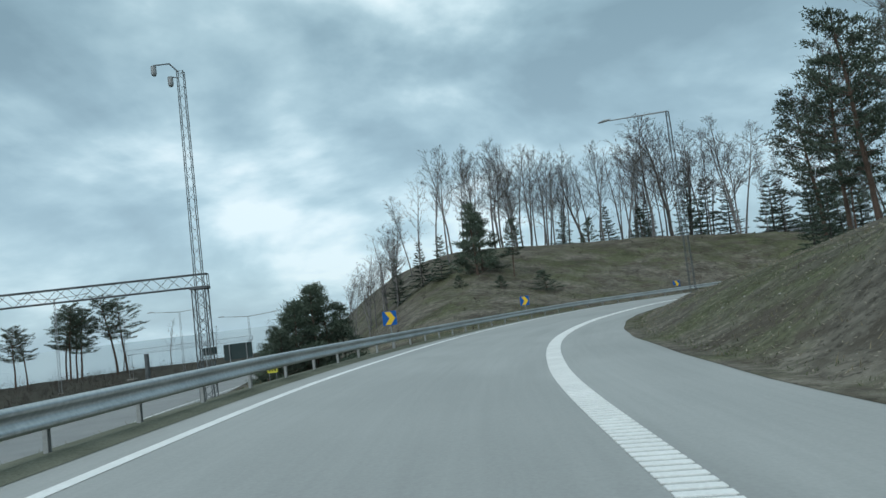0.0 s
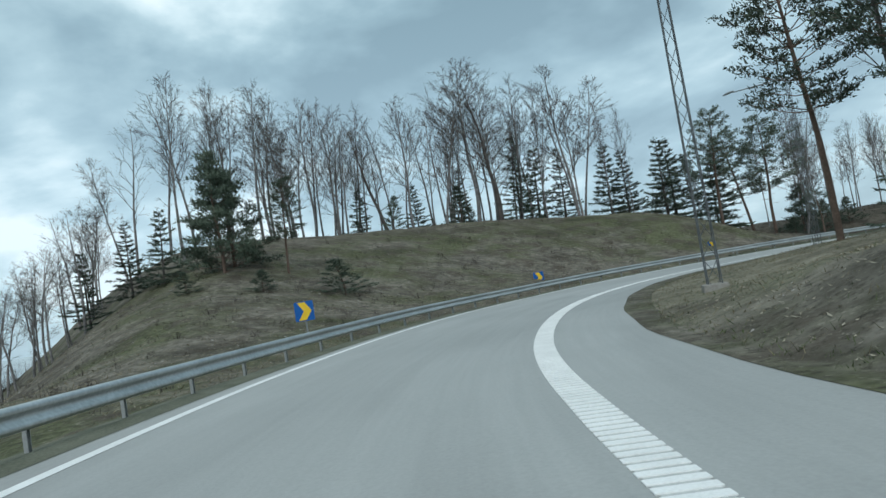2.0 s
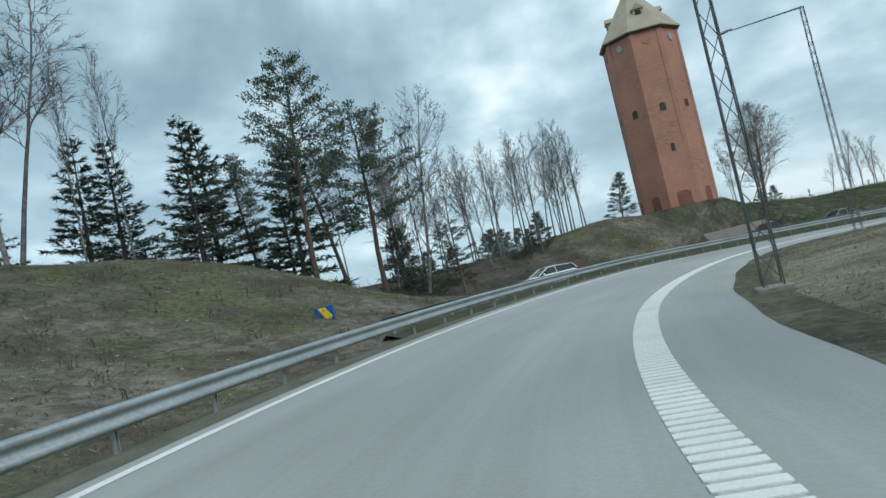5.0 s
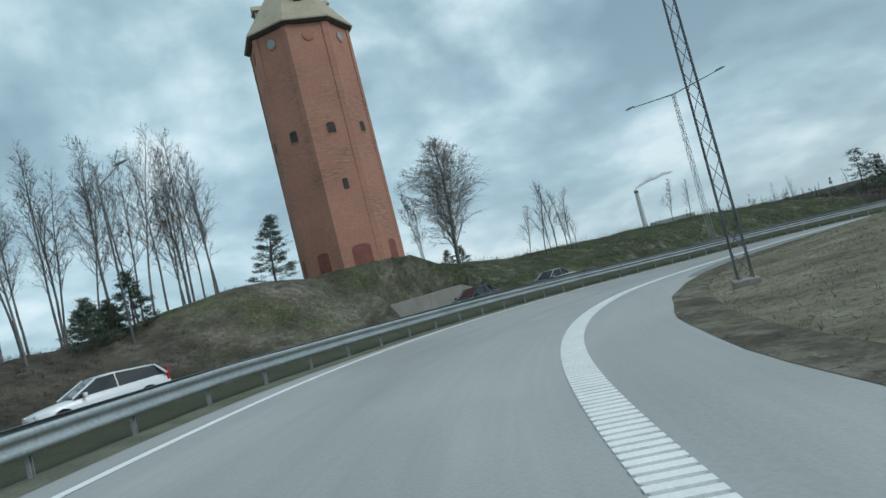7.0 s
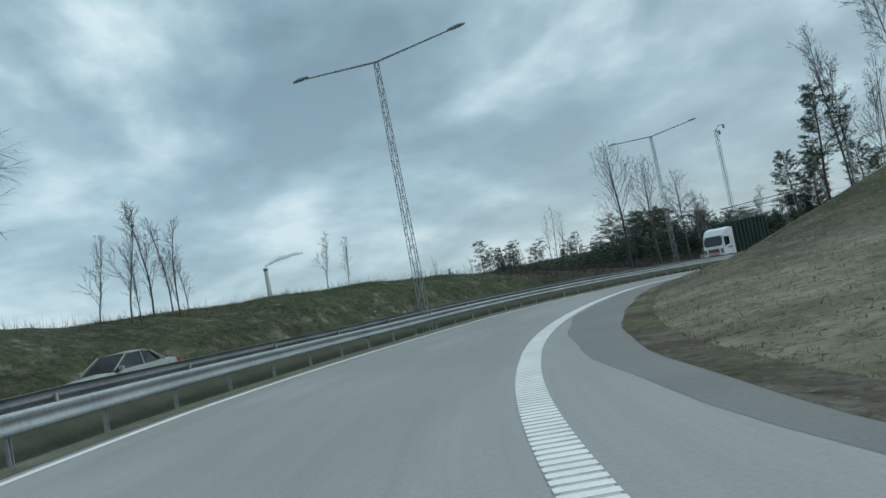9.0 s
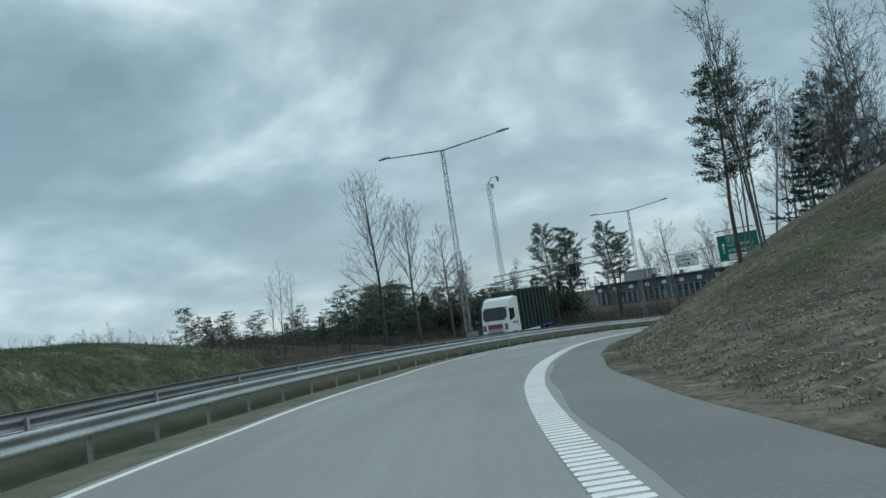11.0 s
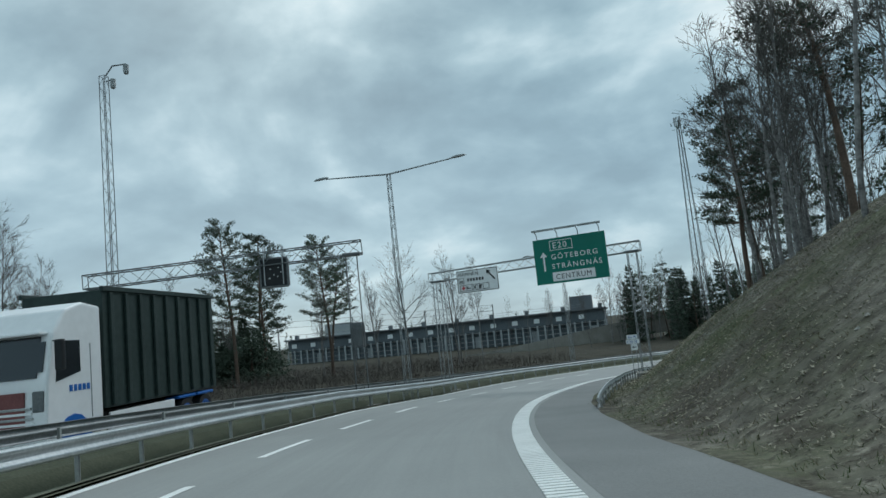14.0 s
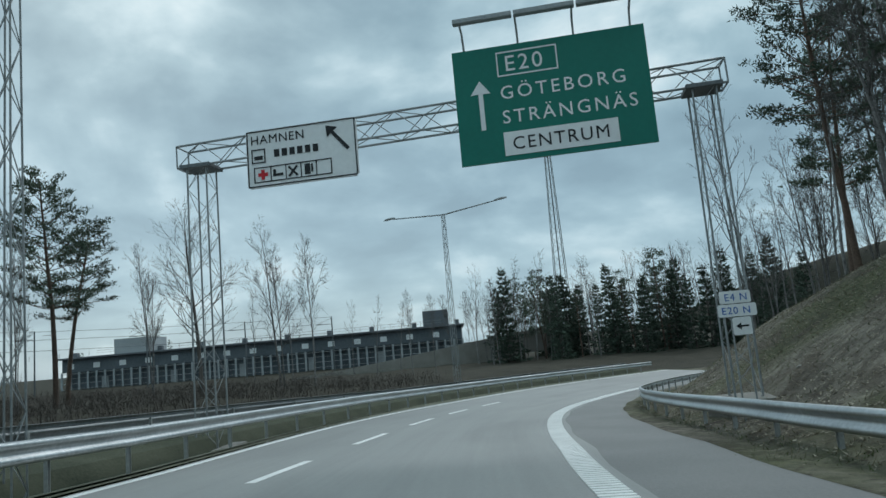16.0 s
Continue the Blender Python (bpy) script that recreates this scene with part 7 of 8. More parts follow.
def truck(m):
    """Forward-control lorry with a ribbed container body, heading along +x."""
    t = thing("truck", m, "white lorry cab with a dark green ribbed container and blue wheels", "truck")
    side = ((2.12, 0.95), (2.12, 3.95), (2.9, 4.05), (3.55, 3.85), (4.02, 3.25), (4.26, 2.1), (4.32, 1.2), (4.26, 0.62), (3.95, 0.5), (3.95, 0.95))
    cab = bmesh.new()
    rows = [[cab.verts.new((x, y, z)) for x, z in side] for y in (-1.25, 1.25)]
    cab.faces.new(rows[0])
    cab.faces.new(rows[1][::-1])
    for q in range(len(side)):
        cab.faces.new((rows[0][q], rows[1][q], rows[1][(q + 1) % len(side)], rows[0][(q + 1) % len(side)]))
    bmesh.ops.recalc_face_normals(cab, faces=cab.faces)
    bmesh.ops.bevel(cab, geom=list(cab.edges), offset=0.09, segments=3, affect="EDGES", profile=0.6)
    part("cab", cab, CAR_WHITE, t, "white painted cab with a sloping roof fairing")
    ws = bmesh.new()
    bmesh.ops.create_cube(ws, size=1, matrix=Matrix.Translation((4.155, 0, 2.68)) @ Matrix.Rotation(radians(-11.8), 4, "Y") @ Matrix.Diagonal((0.05, 2.2, 1.02, 1)))
    bmesh.ops.bevel(ws, geom=[e for e in ws.edges if abs(e.verts[0].co.y - e.verts[1].co.y) < 0.01 and abs(e.verts[0].co.z - e.verts[1].co.z) < 0.1], offset=0.14, segments=4, affect="EDGES")
    part("windscreen", ws, CAR_GLASS, t, "dark windscreen")
    part("sun_visor", box_bm((0.30, 2.2, 0.07), (4.14, 0, 3.26), 0.03), CAR_WHITE, t)
    part("grille", box_bm((0.06, 1.35, 0.85), (4.315, 0, 1.45), 0.02), GRILLE, t, "dull red grille")
    for i in range(5):
        part("grille_bar", box_bm((0.05, 1.9 - 0.05 * i, 0.06), (4.33, 0, 1.0 + i * 0.12), 0.01), CAR_WHITE if i % 2 else GALV, t)
    part("bumper", box_bm((0.35, 2.48, 0.5), (4.15, 0, 0.72), 0.07), CAR_WHITE, t, "white bumper")
    for s in (-1, 1):
        part("headlamp", box_bm((0.10, 0.42, 0.22), (4.30, s * 0.95, 0.98), 0.03), LENS, t, "lit headlamp")
        part("lamp_cluster", box_bm((0.05, 0.30, 0.5), (4.30, s * 1.02, 1.62), 0.03), STEEL_DARK, t, "dark upper lamp cluster")
        part("fog_lamp", box_bm((0.08, 0.36, 0.1), (4.30, s * 0.95, 0.62), 0.02), SIGN_BLUE, t, "blue corner lamp")
        win = [(3.05, 2.25), (3.98, 2.05), (3.86, 3.05), (3.05, 3.05)]
        v = [(x, s * (1.235 + o), z) for o in (0.0, 0.03) for x, z in win]
        part("side_window", mesh_from("side_window", v, [(0, 1, 2, 3), (4, 5, 6, 7), (0, 1, 5, 4), (1, 2, 6, 5), (2, 3, 7, 6), (3, 0, 4, 7)], CAR_GLASS), None, t)
        arch = [(0.66 * math.cos(q), 0.66 * math.sin(q)) for q in np.linspace(0, math.pi, 9)]
        v = [(3.35 + x, s * (1.15 + o), 0.55 + z) for o in (0.0, 0.13) for x, z in arch]
        part("wheel_arch", mesh_from("wheel_arch", v, [tuple(range(9)), tuple(range(9, 18))] + [(k, k + 1, k + 10, k + 9) for k in range(8)], SIGN_BLUE), None, t, "blue wheel arch panel")
        mir = part("mirror", box_bm((0.14, 0.22, 0.75), (4.1, s * 1.48, 2.7), 0.04), SIGN_BLACK, t, "tall black mirror")
        part("mirror_arm", rods("mirror_arm", [seg((4.0, s * 1.2, 3.05), (4.1, s * 1.45, 3.05), 0.02)], 5, SIGN_BLACK), None, mir)
        bars = bmesh.new()
        for i in range(5):
            box_bm((0.11, 0.012, 0.16), (2.75 + i * 0.17, s * 1.257, 1.85), bm=bars)
        part("door_bars", bars, SIGN_BLUE, t, "row of blue bars on the door")
        part("door_line", box_bm((0.02, 0.012, 1.9), (2.62, s * 1.256, 2.0)), GALV_DULL, t)
        part("side_skirt", box_bm((3.4, 0.06, 0.55), (0.1, s * 1.2, 0.78), 0.02), CAR_WHITE, t, "white side skirt")
        for x in (3.35, -2.4, -3.7):
            part("mudguard", box_bm((1.15, 0.5, 0.10), (x, s * 1.0, 1.06), 0.04), SIGN_BLUE if x < 0 else CAR_WHITE, t)
            wheel(t, (x, s * 1.05, 0.5), 0.5, 0.32, RIM_BLUE, s)
    part("chassis", box_bm((7.4, 0.9, 0.3), (-0.6, 0, 0.9), 0.02), SIGN_BLACK, t, "dark chassis frame")
    body = part("container", box_bm((6.6, 2.42, 3.25), (-1.35, 0, 2.80), 0.03), TARP, t, "dark green ribbed container")
    for s in (-1, 1):
        for i in range(9):
            part("rib", box_bm((0.14, 0.09, 3.1), (-4.3 + i * 0.74, s * 1.25, 2.80), 0.02), TARP, body)
        part("top_rail", box_bm((6.7, 0.12, 0.14), (-1.35, s * 1.22, 4.45), 0.02), TARP, body)
    part("licence_plate", box_bm((0.02, 0.5, 0.11), (4.34, 0, 0.6)), SIGN_WHITE, t, "blank white plate")


truck(on_opp(130.1, -0.9, 1.9))


# ---- distant buildings and masts ----
def warehouse():
    A, B = np.array([117.5, -143.5]), np.array([196.0, -143.0])
    d = unit(np.append(B - A, 0))[:2]
    yaw = math.degrees(math.atan2(d[1], d[0]))
    length = float(np.linalg.norm(B - A))
    z0 = -8.6
    b = thing("warehouse", pose(A[0], A[1], z0, 0, 0, yaw), "long low dark-grey warehouse with loading bays and white plates", "building")
    part("rear_wall", box_bm((length, 24, 7.0), (length / 2, -13, 3.5)), CLAD, b)
    part("roof", box_bm((length + 1, 27, 0.35), (length / 2, -11.7, 7.15), 0.05), ROOF_SHEET, b, "grey sheet roof edge")
    part("upper_wall", box_bm((length, 1.2, 2.5), (length / 2, 0, 5.7), 0.02), CLAD, b, "dark upper wall band")
    n = 46
    for i in range(n + 1):
        x = length * i / n
        part("column", box_bm((0.34, 0.22, 4.6), (x, 0.75, 2.2), 0.01), CLAD_PALE, b)
        if i % 3 == 0 and 0 < i < n:
            part("number_panel", box_bm((1.3, 0.06, 1.0), (x, 0.64, 5.6), 0.02), SIGN_WHITE, b, "plain white plate")
        if i % 4 == 1 and i < n:
            part("loading_door", box_bm((length / n * 0.8, 0.1, 3.2), (x + length / n / 2, -0.9, 1.7), 0.02), CLAD_PALE if i % 8 == 1 else CLAD, b)
    for i in range(0, n, 5):
        part("roof_vent", box_bm((0.9, 0.9, 1.0), (length * (i + 0.5) / n, -3, 7.8), 0.05), ROOF_SHEET, b)
    for rz in (0.4, 2.3, 4.2):
        part("rail", rods("rail", [seg((0, 0.88, rz), (length, 0.88, rz), 0.07)], 4, CLAD_PALE), None, b)
    part("rail", rods("rail", [seg((0, 0.9, 1.3), (length, 0.9, 1.3), 0.05), seg((0, 0.9, 3.3), (length, 0.9, 3.3), 0.05)], 4, CLAD_PALE), None, b)
    part("stair_block", box_bm((5.0, 6, 3.2), (5, -4, 8.8), 0.05), ROOF_SHEET, b, "grey block on the roof")
    part("end_block", box_bm((7.0, 8, 3.0), (length - 14, -3, 8.7), 0.05), CLAD_PALE, b, "pale block on the roof")
    for i in range(14):
        part("railing_post", rods("railing_post", [seg((8 + 6 * i, -1, 7.3), (8 + 6 * i, -1, 8.4), 0.05)], 4, GALV_DULL), None, b)
    part("roof_railing", rods("roof_railing", [seg((4, -1, 8.4), (length - 6, -1, 8.4), 0.04), seg((4, -1, 7.9), (length - 6, -1, 7.9), 0.03)], 4, GALV_DULL), None, b)


warehouse()


def footpath():
    pts = np.array([(140.0, -101.0), (134.0, -104.5), (126.0, -108.5), (118.0, -112.0), (110.0, -114.0), (100.0, -114.5)])
    zs = np.array([-8.0, -7.6, -6.7, -5.6, -4.6, -3.6])
    v, f = [], []
    for (x, y), z in zip(pts, zs):
        for o in (-0.9, 0.9):
            v.append((x + o * 0.3, y + o, z + 0.35))
        for o in (-0.9, 0.9):
            v.append((x + o * 0.3, y + o, z - 3.0))
    for i in range(len(pts) - 1):
        a, b = i * 4, i * 4 + 4
        f += [(a, a + 1, b + 1, b), (a + 1, a + 3, b + 3, b + 1), (a, b, b + 2, a + 2)]
    tagged(new("footpath", mesh_from("footpath", v, f, CONCRETE)), "pale sloping footpath in front of the warehouse", "path", kind="structure")


footpath()


def radio_mast():
    z = -8.0
    m = thing("radio_mast", pose(93.2, -168.9, z), "tall grey lattice radio mast behind the trees", "mast")
    part("lattice_mast", rods("lattice_mast", lattice((0, 0, 0), (0, 0, 54), 3.4, 0.9, 0.09, 2.2), 5, GALV_DULL), None, m)
    for i in range(3):
        a = i * 2.1
        part("antenna_panel", box_bm((0.35, 0.25, 2.2), (0.9 * math.cos(a), 0.9 * math.sin(a), 53.0), 0.05), CLAD_PALE, m, "pale panel antenna")
    part("cable_ladder", rods("cable_ladder", [seg((0, 0.3, 0), (0, 0.3, 53), 0.16)], 4, STEEL_DARK), None, m)


radio_mast()


def chimney():
    c = thing("chimney", pose(758.5, -80.5, 5), "distant pale factory chimney with a steam plume", "chimney")
    part("shaft", cyl_bm(2.5, 41, (0, 0, 18), "Z", 20, r2=1.9), PALE_CONCRETE, c)
    part("band", cyl_bm(2.1, 2.2, (0, 0, 36.5), "Z", 20), CLAD, c, "dark band near the top")
    part("works", box_bm((26, 40, 9), (12, -30, -2), 0.3), CLAD_PALE, c, "pale works building")


chimney()


def steam():
    """One soft drifting tube of steam, thin at the stack and ragged at its end."""
    n, sides = 40, 14
    v, f = [], []
    for i in range(n + 1):
        t = i / n
        r = (0.8 + 1.9 * math.sin(math.pi * (0.08 + 0.88 * t))) * (1 + 0.35 * noise.noise(Vector((t * 9, 1.7, 0))))
        c = Vector((-7 * t, -38 * t, 7.0 * (1 - (1 - t) ** 2.4) + 0.8 * noise.noise(Vector((t * 6, 8.1, 0)))))
        for k in range(sides):
            a = 2 * math.pi * k / sides
            w = 1 + 0.4 * noise.noise(Vector((t * 14, math.cos(a), math.sin(a))))
            v.append(c + Vector((math.cos(a) * r * w, 0, math.sin(a) * r * w * 0.75)))
    for i in range(n):
        for k in range(sides):
            a, b = i * sides + k, i * sides + (k + 1) % sides
            f.append((a, b, b + sides, a + sides))
    f += [tuple(range(sides)), tuple(range(n * sides, (n + 1) * sides))]
    ob = new("steam_plume", mesh_from("steam_plume", v, f, SMOKE, True))
    ob.location = (758.5, -80.5, 45.2)
    tagged(ob, "white steam drifting from the distant chimney", "steam", kind="stuff")


steam()


def overhead_line():
    """Catenary masts and wires of a railway behind the field."""
    pts = [(212, -62), (202, -76), (191, -92), (180, -108), (168, -118), (154, -124), (140, -128)]
    prev = None
    for x, y in pts:
        z = ground_z(x, y)
        m = thing("catenary_mast", pose(x, y, z), "thin steel catenary mast of a railway", "mast", "catenary masts")
        part("pole", rods("pole", [seg((0, 0, -0.3), (0, 0, 9.5), 0.13, 0.10)], 6, STEEL_DARK), None, m)
        part("bracket", rods("bracket", [seg((0, 0, 8.2), (2.6, 0.6, 8.2), 0.05), seg((0, 0, 9.2), (2.6, 0.6, 8.2), 0.03)], 5, STEEL_DARK), None, m)
        if prev:
            part("wire", rods("wire", [seg((0, 0, q), (prev[0] - x, prev[1] - y, prev[2] - z + q), 0.035) for q in (6.6, 8.2, 9.4)], 3, STEEL_DARK), None, m)
        prev = (x, y, z)


overhead_line()

# far lamps and a far gantry on the plain at the start
for x, y, top in ((-39.3, 102.8, 3.4), (-30.0, 105.8, 1.6), (-53.9, 95.9, 7.0)):
    g = ground_z(x, y)
    street_lamp((x, y, g), max(5, top - g), 20, (3.65, -3.65), "distant grey lattice street lamp with two arms")
pa, pb = np.array([-50.0, 109.0]), np.array([-33.0, 116.0])
gantry((*pa, ground_z(*pa)), (*pb, ground_z(*pb)), -2.2, "distant grey lattice gantry over the motorway", depth=0.7)


def back_sign(x, y, z, w, h):
    s = thing("road_sign", pose(x, y, z, 0, 0, 200), "dark rear side of a distant road sign", "road sign")
    part("panel", plate(w, h, 0.06, 0.04), SIGN_BACK, s)
    g = ground_z(x, y) - z
    part("post", rods("post", [seg((-w * 0.3, 0.08, g), (-w * 0.3, 0.08, h / 2), 0.06), seg((w * 0.3, 0.08, g), (w * 0.3, 0.08, h / 2), 0.06)], 6, GALV_DULL), None, s)


back_sign(-23.0, 76.0, -2.5, 3.0, 1.7)
back_sign(-25.4, 74.0, -2.1, 1.4, 0.8)
stk = thing("timber_post", pose(-39.9, 91.7, ground_z(-39.9, 91.7)), "thick dark timber post on the plain", "post")
part("pole", rods("pole", [seg((0, 0, -0.3), (0, 0, 4.2), 0.32, 0.30)], 10, STEEL_DARK), None, stk)


def plain_house(x, y, yaw, w, d, h, label):
    z = ground_z(x, y)
    b = thing("house", pose(x, y, z, 0, 0, yaw), label, "building", "distant houses")
    part("wall", box_bm((w, d, h + 0.6), (0, 0, h / 2 - 0.3)), CLAD_PALE, b)
    v = [(-w / 2 - .4, -d / 2 - .4, h), (w / 2 + .4, -d / 2 - .4, h), (w / 2 + .4, d / 2 + .4, h), (-w / 2 - .4, d / 2 + .4, h), (-w / 2 - .4, 0, h + d * 0.28), (w / 2 + .4, 0, h + d * 0.28)]
    part("roof", mesh_from("roof", v, [(0, 1, 5, 4), (2, 3, 4, 5), (1, 2, 5), (3, 0, 4), (3, 2, 1, 0)], ROOF_SHEET), None, b)
    for i in range(int(w // 3)):
        part("window", box_bm((1.1, 0.06, 1.2), (-w / 2 + 1.6 + i * 3, -d / 2 - 0.02, h * 0.55)), SIGN_BLACK, b)


plain_house(66, 124, 20, 14, 8, 3.2, "low pale house behind the hill")


# ---- undergrowth ----
def blades(rows, lo, hi, width, rng, lean=0.35):
    """Thin upright triangles at rows of x, y, z."""
    rows = np.asarray(rows, float)
    n = len(rows)
    a = rng.uniform(0, 2 * np.pi, n)
    h = rng.uniform(lo, hi, n)
    w = np.stack([np.cos(a), np.sin(a), np.zeros(n)], 1) * (width * rng.uniform(0.6, 1.3, n))[:, None]
    tip = rows + np.stack([rng.normal(0, lean, n) * h, rng.normal(0, lean, n) * h, h], 1)
    return np.stack([rows - w, rows + w, tip], 1)


def grid_z(x, y):
    i = np.clip(np.searchsorted(GX, x) - 1, 0, len(GX) - 2)
    j = np.clip(np.searchsorted(GY, y) - 1, 0, len(GY) - 2)
    a, b = (x - GX[i]) / (GX[i + 1] - GX[i]), (y - GY[j]) / (GY[j + 1] - GY[j])
    return (GZ[j, i] * (1 - a) + GZ[j, i + 1] * a) * (1 - b) + (GZ[j + 1, i] * (1 - a) + GZ[j + 1, i + 1] * a) * b


def scatter(n, u0, u1, lfun, rng):
    """Random places by station and offset, on the ground."""
    u = rng.uniform(u0, u1, n)
    l = lfun(u, rng.uniform(0, 1, n))
    i = ((u - U0) / 0.05).astype(int).clip(0, len(US) - 1)
    x, y = CS[i, 0] + l * RT[i, 0] + rng.normal(0, 0.1, n), CS[i, 1] + l * RT[i, 1] + rng.normal(0, 0.1, n)
    di = nearest(x, y, OPP)[1]
    dl = nearest(x, y, LOW)[1]
    ok = (di > 4.2) & (dl > 3.8)
    x, y = x[ok], y[ok]
    return np.stack([x, y, grid_z(x, y) - 0.02], 1)


def arr(t):
    return lambda u: np.interp(u, [k[0] for k in t], [k[1] for k in t])


grng = np.random.default_rng(77)
LR, RE = arr(LEFT_RAIL), arr(RIGHT_EDGE)
verge = np.concatenate([
    scatter(26000, 0, 19, lambda u, r: LR(u) + 0.3 - 2.6 * r ** 1.3, grng),
    scatter(20000, 0, 19, lambda u, r: RE(u) + 0.15 + 7.0 * r ** 1.4, grng)])
tuft = verge[grng.integers(0, len(verge), 60000)] + np.stack([grng.normal(0, 0.09, 60000), grng.normal(0, 0.09, 60000), np.zeros(60000)], 1)
tagged(new("verge_grass", tri_mesh("verge_grass", blades(tuft[:42000], 0.04, 0.15, 0.007, grng, 0.6), STRAW)), "dry straw-coloured grass along the verges", "grass", kind="stuff")
tagged(new("verge_grass", tri_mesh("verge_grass", blades(tuft[42000:], 0.04, 0.13, 0.008, grng, 0.6), GREENGRASS)), "green grass along the verges", "grass", kind="stuff")
median = scatter(24000, 8.8, 20, lambda u, r: LR(u) + 0.35 - 2.6 * r, grng)
tagged(new("median_grass", tri_mesh("median_grass", blades(median, 0.08, 0.26, 0.010, grng, 0.4), GREENGRASS)), "rough grass between and under the barriers", "grass", kind="stuff")
field = scatter(26000, 11.4, 14.0, lambda u, r: -15 - 22 * r, grng)
tagged(new("field_grass", tri_mesh("field_grass", blades(field, 0.06, 0.22, 0.016, grng, 0.6), GREENGRASS)), "green spring grass of the field beside the road", "grass", kind="stuff")
inner = scatter(24000, 2.8, 12.0, lambda u, r: RE(u) + 0.1 + 10 * r ** 1.3, grng)
tagged(new("inner_grass", tri_mesh("inner_grass", blades(inner, 0.03, 0.09, 0.012, grng, 2.0), STRAW)), "short dry grass inside the curve", "grass", kind="stuff")
bank = scatter(66000, 11.3, 18.6, lambda u, r: RE(u) + 0.12 + 9.5 * r ** 1.15, grng)
for a, b, mat, txt in ((0, 22000, STRAW, "short dry grass on the wooded bank"), (22000, 40000, GREENGRASS, "thin green grass on the wooded bank"), (40000, 66000, BROWN_BLADE, "brown withered grass on the wooded bank")):
    tagged(new("bank_grass", tri_mesh("bank_grass", blades(bank[a:b], 0.02, 0.07, 0.008, grng, 1.2), mat)), txt, "grass", kind="stuff")
fringe = np.concatenate([scatter(16000, 0, 19, lambda u, r: RE(u) + 0.02 + 0.75 * r ** 1.4, grng), scatter(22000, 0, 19, lambda u, r: LR(u) + 0.75 - 1.3 * r, grng)])
tagged(new("fringe_grass", tri_mesh("fringe_grass", blades(fringe, 0.03, 0.11, 0.009, grng, 0.7), GREENGRASS)), "green grass fringe along the asphalt", "grass", kind="stuff")
hill = scatter(32000, 3.0, 7.6, lambda u, r: -7.2 - 24 * r, grng)
tagged(new("hill_grass", tri_mesh("hill_grass", blades(hill, 0.04, 0.14, 0.014, grng, 1.6), STRAW)), "dry grass and heather on the hillside", "grass", kind="stuff")
ridge = np.concatenate([scatter(16000, 8.6, 13.2, lambda u, r: -15 - 18 * r, grng), scatter(9000, 10.6, 19, lambda u, r: RE(u) + 3 + 12 * r, grng)])
tagged(new("ridge_grass", tri_mesh("ridge_grass", blades(ridge, 0.03, 0.09, 0.012, grng, 2.0), GREENGRASS)), "short green grass on the ridges", "grass", kind="stuff")
reeds = scatter(1500, 10.8, 13.4, lambda u, r: -24 - 12 * r, grng)
tagged(new("reeds", tri_mesh("reeds", blades(reeds, 0.3, 0.9, 0.012, grng, 0.2), STRAW)), "tall dry stems along the ridge top", "reeds", kind="stuff")


def shrubs(rows, stems, lo, hi, width, rng):
    """Tangled bushes: arching stems with side twigs, low and wide."""
    n0 = len(rows)
    size = rng.uniform(0.55, 1.2, n0)
    base = np.repeat(rows, stems, 0)
    sz = np.repeat(size, stems)
    n = len(base)
    a = rng.uniform(0, 2 * np.pi, n)
    h = rng.uniform(lo, hi, n) * sz
    out = h * np.abs(rng.normal(0.55, 0.35, n))
    base = base + np.stack([rng.normal(0, 0.12, n), rng.normal(0, 0.12, n), np.zeros(n)], 1)
    mid = base + np.stack([np.cos(a) * out * 0.45, np.sin(a) * out * 0.45, h * 0.62], 1)
    tip = base + np.stack([np.cos(a) * out, np.sin(a) * out, h * rng.uniform(0.75, 1.0, n)], 1)
    w = np.stack([-np.sin(a), np.cos(a), rng.normal(0, 0.5, n)], 1) * width
    tris = [np.stack([base - w, base + w, mid], 1), np.stack([mid - w * 0.6, mid + w * 0.6, tip], 1)]
    for _ in range(3):
        f = rng.uniform(0.1, 1, (n, 1))
        q = mid * (1 - f) + tip * f
        e = q + rng.normal(0, 0.26, (n, 3)) * h[:, None] + np.array([0, 0, 0.05])
        tris.append(np.stack([q - w * 0.5, q + w * 0.5, e], 1))
    return np.concatenate(tris)


brush = np.concatenate([np.stack([grng.uniform(132, 205, 2600), grng.uniform(-98, 14, 2600), np.zeros(2600)], 1), scatter(2600, 13.9, 20.8, lambda u, r: -16.0 - 9 * r, grng), scatter(3200, 13.5, 20.8, lambda u, r: -22 - 40 * r, grng)])
brush = brush[nearest(brush[:, 0], brush[:, 1], OPP)[1] > 5.2]
brush[:, 2] = grid_z(brush[:, 0], brush[:, 1])
tagged(new("brushwood", tri_mesh("brushwood", shrubs(brush, 4, 0.35, 1.1, 0.016, grng), SHRUB)), "dense red-brown leafless brushwood beyond the road", "shrubs", kind="stuff")
plain = np.stack([grng.uniform(-110, -18, 1500), grng.uniform(60, 190, 1500), np.zeros(1500)], 1)
plain = plain[np.hypot(plain[:, 0], plain[:, 1]) < 150]
plain = plain[nearest(plain[:, 0], plain[:, 1], LOW)[1] > 5]
plain[:, 2] = grid_z(plain[:, 0], plain[:, 1])
tagged(new("brushwood", tri_mesh("brushwood", shrubs(plain, 7, 0.8, 2.4, 0.022, grng), SHRUB)), "brown leafless brushwood on the low plain", "shrubs", kind="stuff")
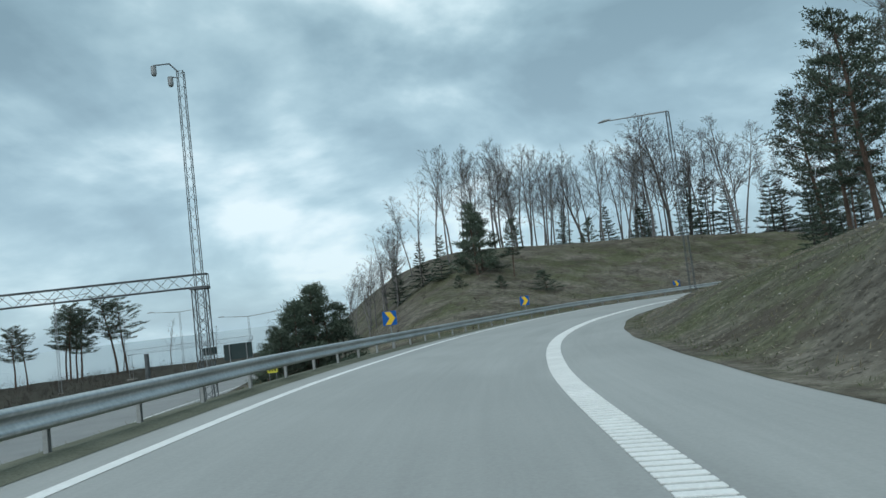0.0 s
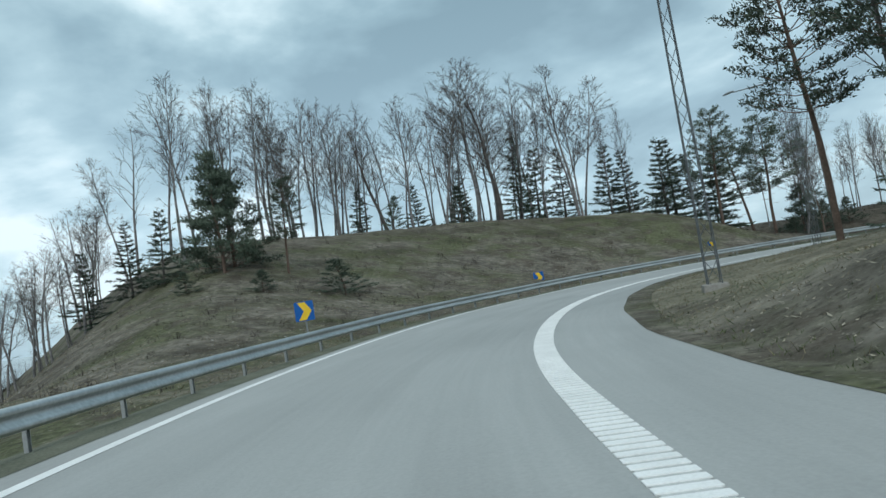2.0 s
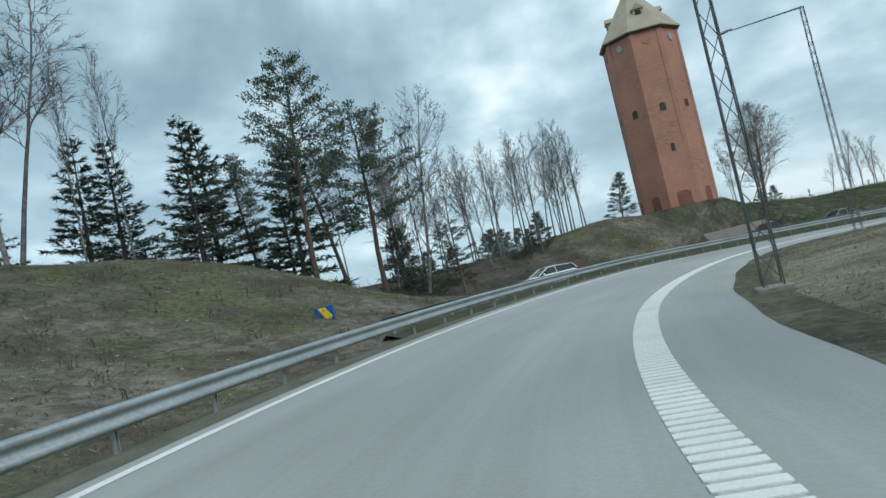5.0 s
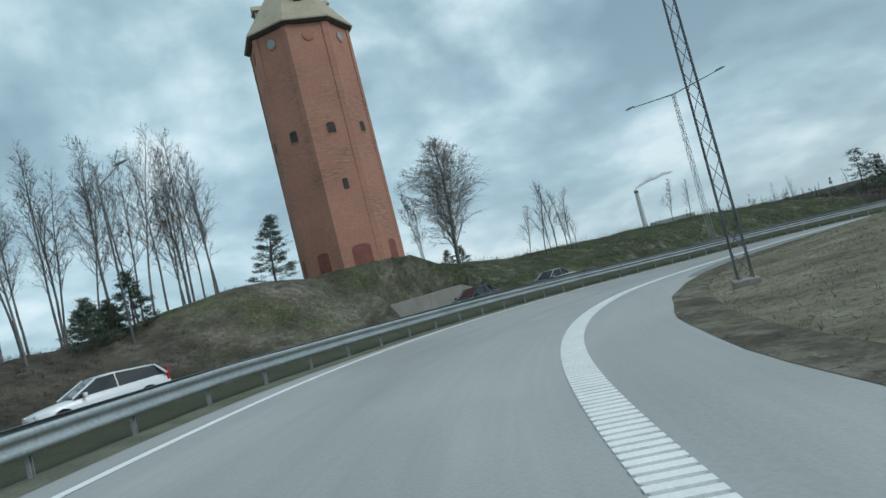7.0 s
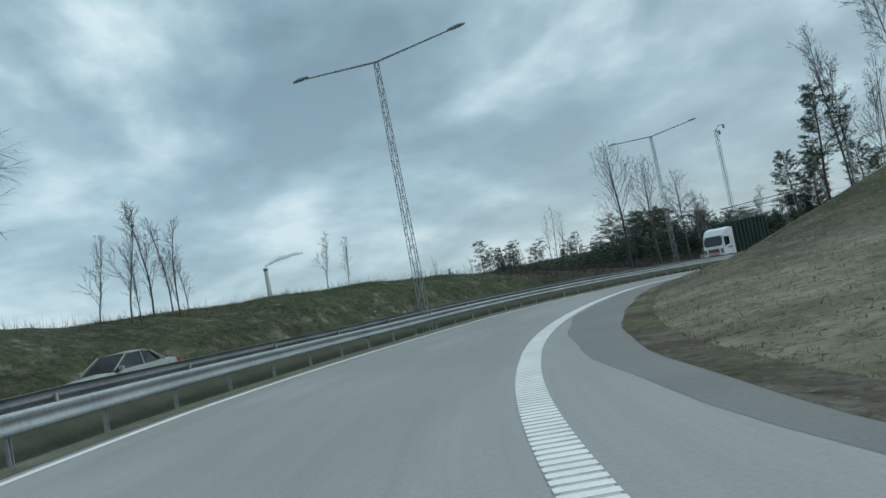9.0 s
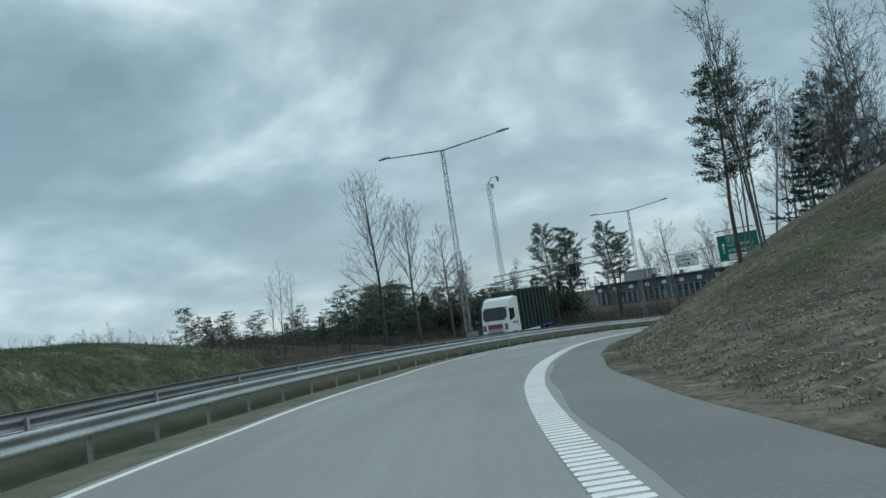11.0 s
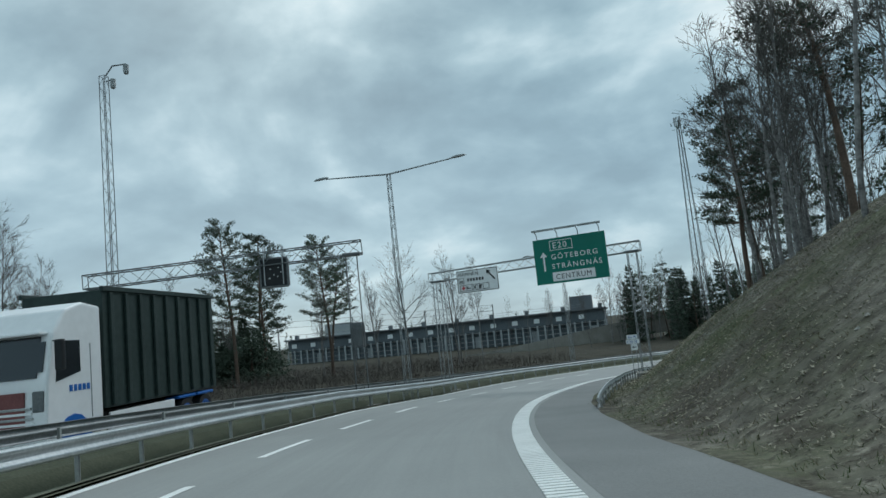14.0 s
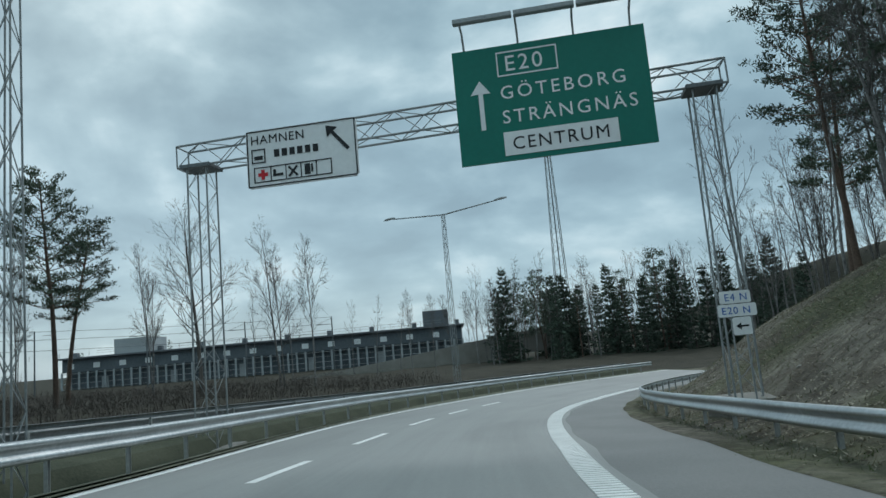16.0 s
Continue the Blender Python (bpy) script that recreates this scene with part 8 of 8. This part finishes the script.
scrub = np.concatenate([scatter(650, 3.0, 7.6, lambda u, r: -8 - 23 * r, grng), scatter(900, 7.6, 9.3, lambda u, r: -12.5 - 24 * r, grng), scatter(160, 8.6, 12.8, lambda u, r: -20 - 14 * r, grng)])
tagged(new("heather_scrub", tri_mesh("heather_scrub", shrubs(scrub, 9, 0.10, 0.36, 0.013, grng), SHRUB)), "low dark scrub scattered over the slopes", "shrubs", kind="stuff")


def stones(rows, lo, hi, rng):
    base = np.array([(1, 0, 0), (-1, 0, 0), (0, 1, 0), (0, -1, 0), (0, 0, 1), (0, 0, -1)], float)
    f8 = np.array([(0, 2, 4), (2, 1, 4), (1, 3, 4), (3, 0, 4), (2, 0, 5), (1, 2, 5), (3, 1, 5), (0, 3, 5)])
    out = []
    for p in rows:
        v = base * rng.uniform(0.5, 1.0, (6, 1)) * rng.uniform(lo, hi) * np.array([1.3, 1.0, 0.6]) + rng.normal(0, 0.01, (6, 3))
        a = rng.uniform(0, 6.28)
        r = np.array([(math.cos(a), -math.sin(a), 0), (math.sin(a), math.cos(a), 0), (0, 0, 1)])
        out.append((v @ r.T + p)[f8])
    return np.concatenate(out)


deb = np.concatenate([scatter(900, 3.2, 7.2, lambda u, r: -8 - 20 * r, grng), scatter(260, 12.0, 18, lambda u, r: RE(u) + 0.8 + 9 * r, grng), scatter(160, 0, 3, lambda u, r: RE(u) + 0.8 + 8 * r, grng)])
tagged(new("stones", tri_mesh("stones", stones(deb, 0.03, 0.10, grng), ROCK)), "pale stones and woody debris on the slopes", "stones", kind="stuff")
twigs = np.concatenate([scatter(3600, 3.0, 7.2, lambda u, r: -6.6 - 11 * r ** 1.4, grng), scatter(250, 11.8, 17.5, lambda u, r: RE(u) + 0.5 + 8 * r, grng)])
twigs[:, 2] += 0.06
tagged(new("fallen_twigs", tri_mesh("fallen_twigs", blades(twigs, 0.03, 0.09, 0.008, grng, 2.6), LITTER)), "pale fallen twigs and bark on the slopes", "twigs", kind="stuff")
litter = np.concatenate([scatter(20000, 3.0, 7.4, lambda u, r: -7.0 - 23 * r, grng), scatter(30000, 11.5, 18.5, lambda u, r: RE(u) + 0.5 + 9 * r, grng), scatter(5000, 0, 3.2, lambda u, r: RE(u) + 0.6 + 8 * r, grng), scatter(9000, 11.5, 17.2, lambda u, r: RE(u) + 0.7 + 3.6 * r ** 1.4, grng), scatter(2500, 8.8, 12.0, lambda u, r: -17.5 - 12 * r, grng)])
litter[:, 2] += 0.035
tagged(new("leaf_litter", tri_mesh("leaf_litter", blades(litter, 0.012, 0.036, 0.018, grng, 2.2), LITTER)), "pale dry leaves and bark scraps on the slopes", "leaf litter", kind="stuff")
rub = np.stack([115.9 + grng.normal(0, 1.6, 90), 43.8 + grng.normal(0, 1.6, 90), np.zeros(90)], 1)
rub[:, 2] = grid_z(rub[:, 0], rub[:, 1])
tagged(new("rubble_heap", tri_mesh("rubble_heap", stones(rub, 0.12, 0.40, grng), ROCK)), "heap of grey rubble on the grass slope", "rubble", kind="stuff")


# ---- far woods round the horizon ----
def far_woods():
    rng = np.random.default_rng(404)
    conifer, bare = [], []
    for i in range(900):
        a = rng.uniform(0, 2 * np.pi)
        r = rng.uniform(260, 620)
        x, y = 70 + r * math.cos(a), 10 + r * math.sin(a)
        if x < -0.05 * y and y > 60:
            continue
        z = ground_z(x, y) - 0.5
        h = rng.uniform(6, 13)
        if rng.uniform() < 0.6:
            n = 46
            t = rng.uniform(0.08, 1, n)
            ang = rng.uniform(0, 6.28, n)
            rad = (1 - t) * h * 0.2 + 0.25
            o = np.stack([x + np.cos(ang) * rad * 0.2, y + np.sin(ang) * rad * 0.2, z + t * h], 1)
            tip = np.stack([x + np.cos(ang) * rad, y + np.sin(ang) * rad, z + t * h - 0.25], 1)
            w = np.stack([-np.sin(ang), np.cos(ang), rng.uniform(-0.6, 0.9, n)], 1) * 0.55
            conifer.append(np.stack([o + w, o - w, tip], 1))
        else:
            n = 44
            t = rng.uniform(0.2, 0.95, n)
            o = np.stack([np.full(n, x), np.full(n, y), z + t * h * 0.85], 1)
            d = rng.normal(0, 1, (n, 3)) * 0.5 + np.array([0, 0, 0.8])
            w = rng.normal(0, 0.055, (n, 3))
            bare.append(np.stack([o + w, o - w, o + d * h * 0.22 * (1.15 - t)[:, None]], 1))
            bare.append(np.array([[(x - 0.14, y, z), (x + 0.14, y, z), (x, y, z + h)], [(x, y - 0.14, z), (x, y + 0.14, z), (x, y, z + h)]]))
    tagged(new("far_woods", tri_mesh("far_woods", np.concatenate(conifer), SPRUCE)), "dark conifer woods along the horizon", "woods", kind="stuff")
    tagged(new("far_woods", tri_mesh("far_woods", np.concatenate(bare), TWIG)), "bare deciduous woods along the horizon", "woods", kind="stuff")


far_woods()
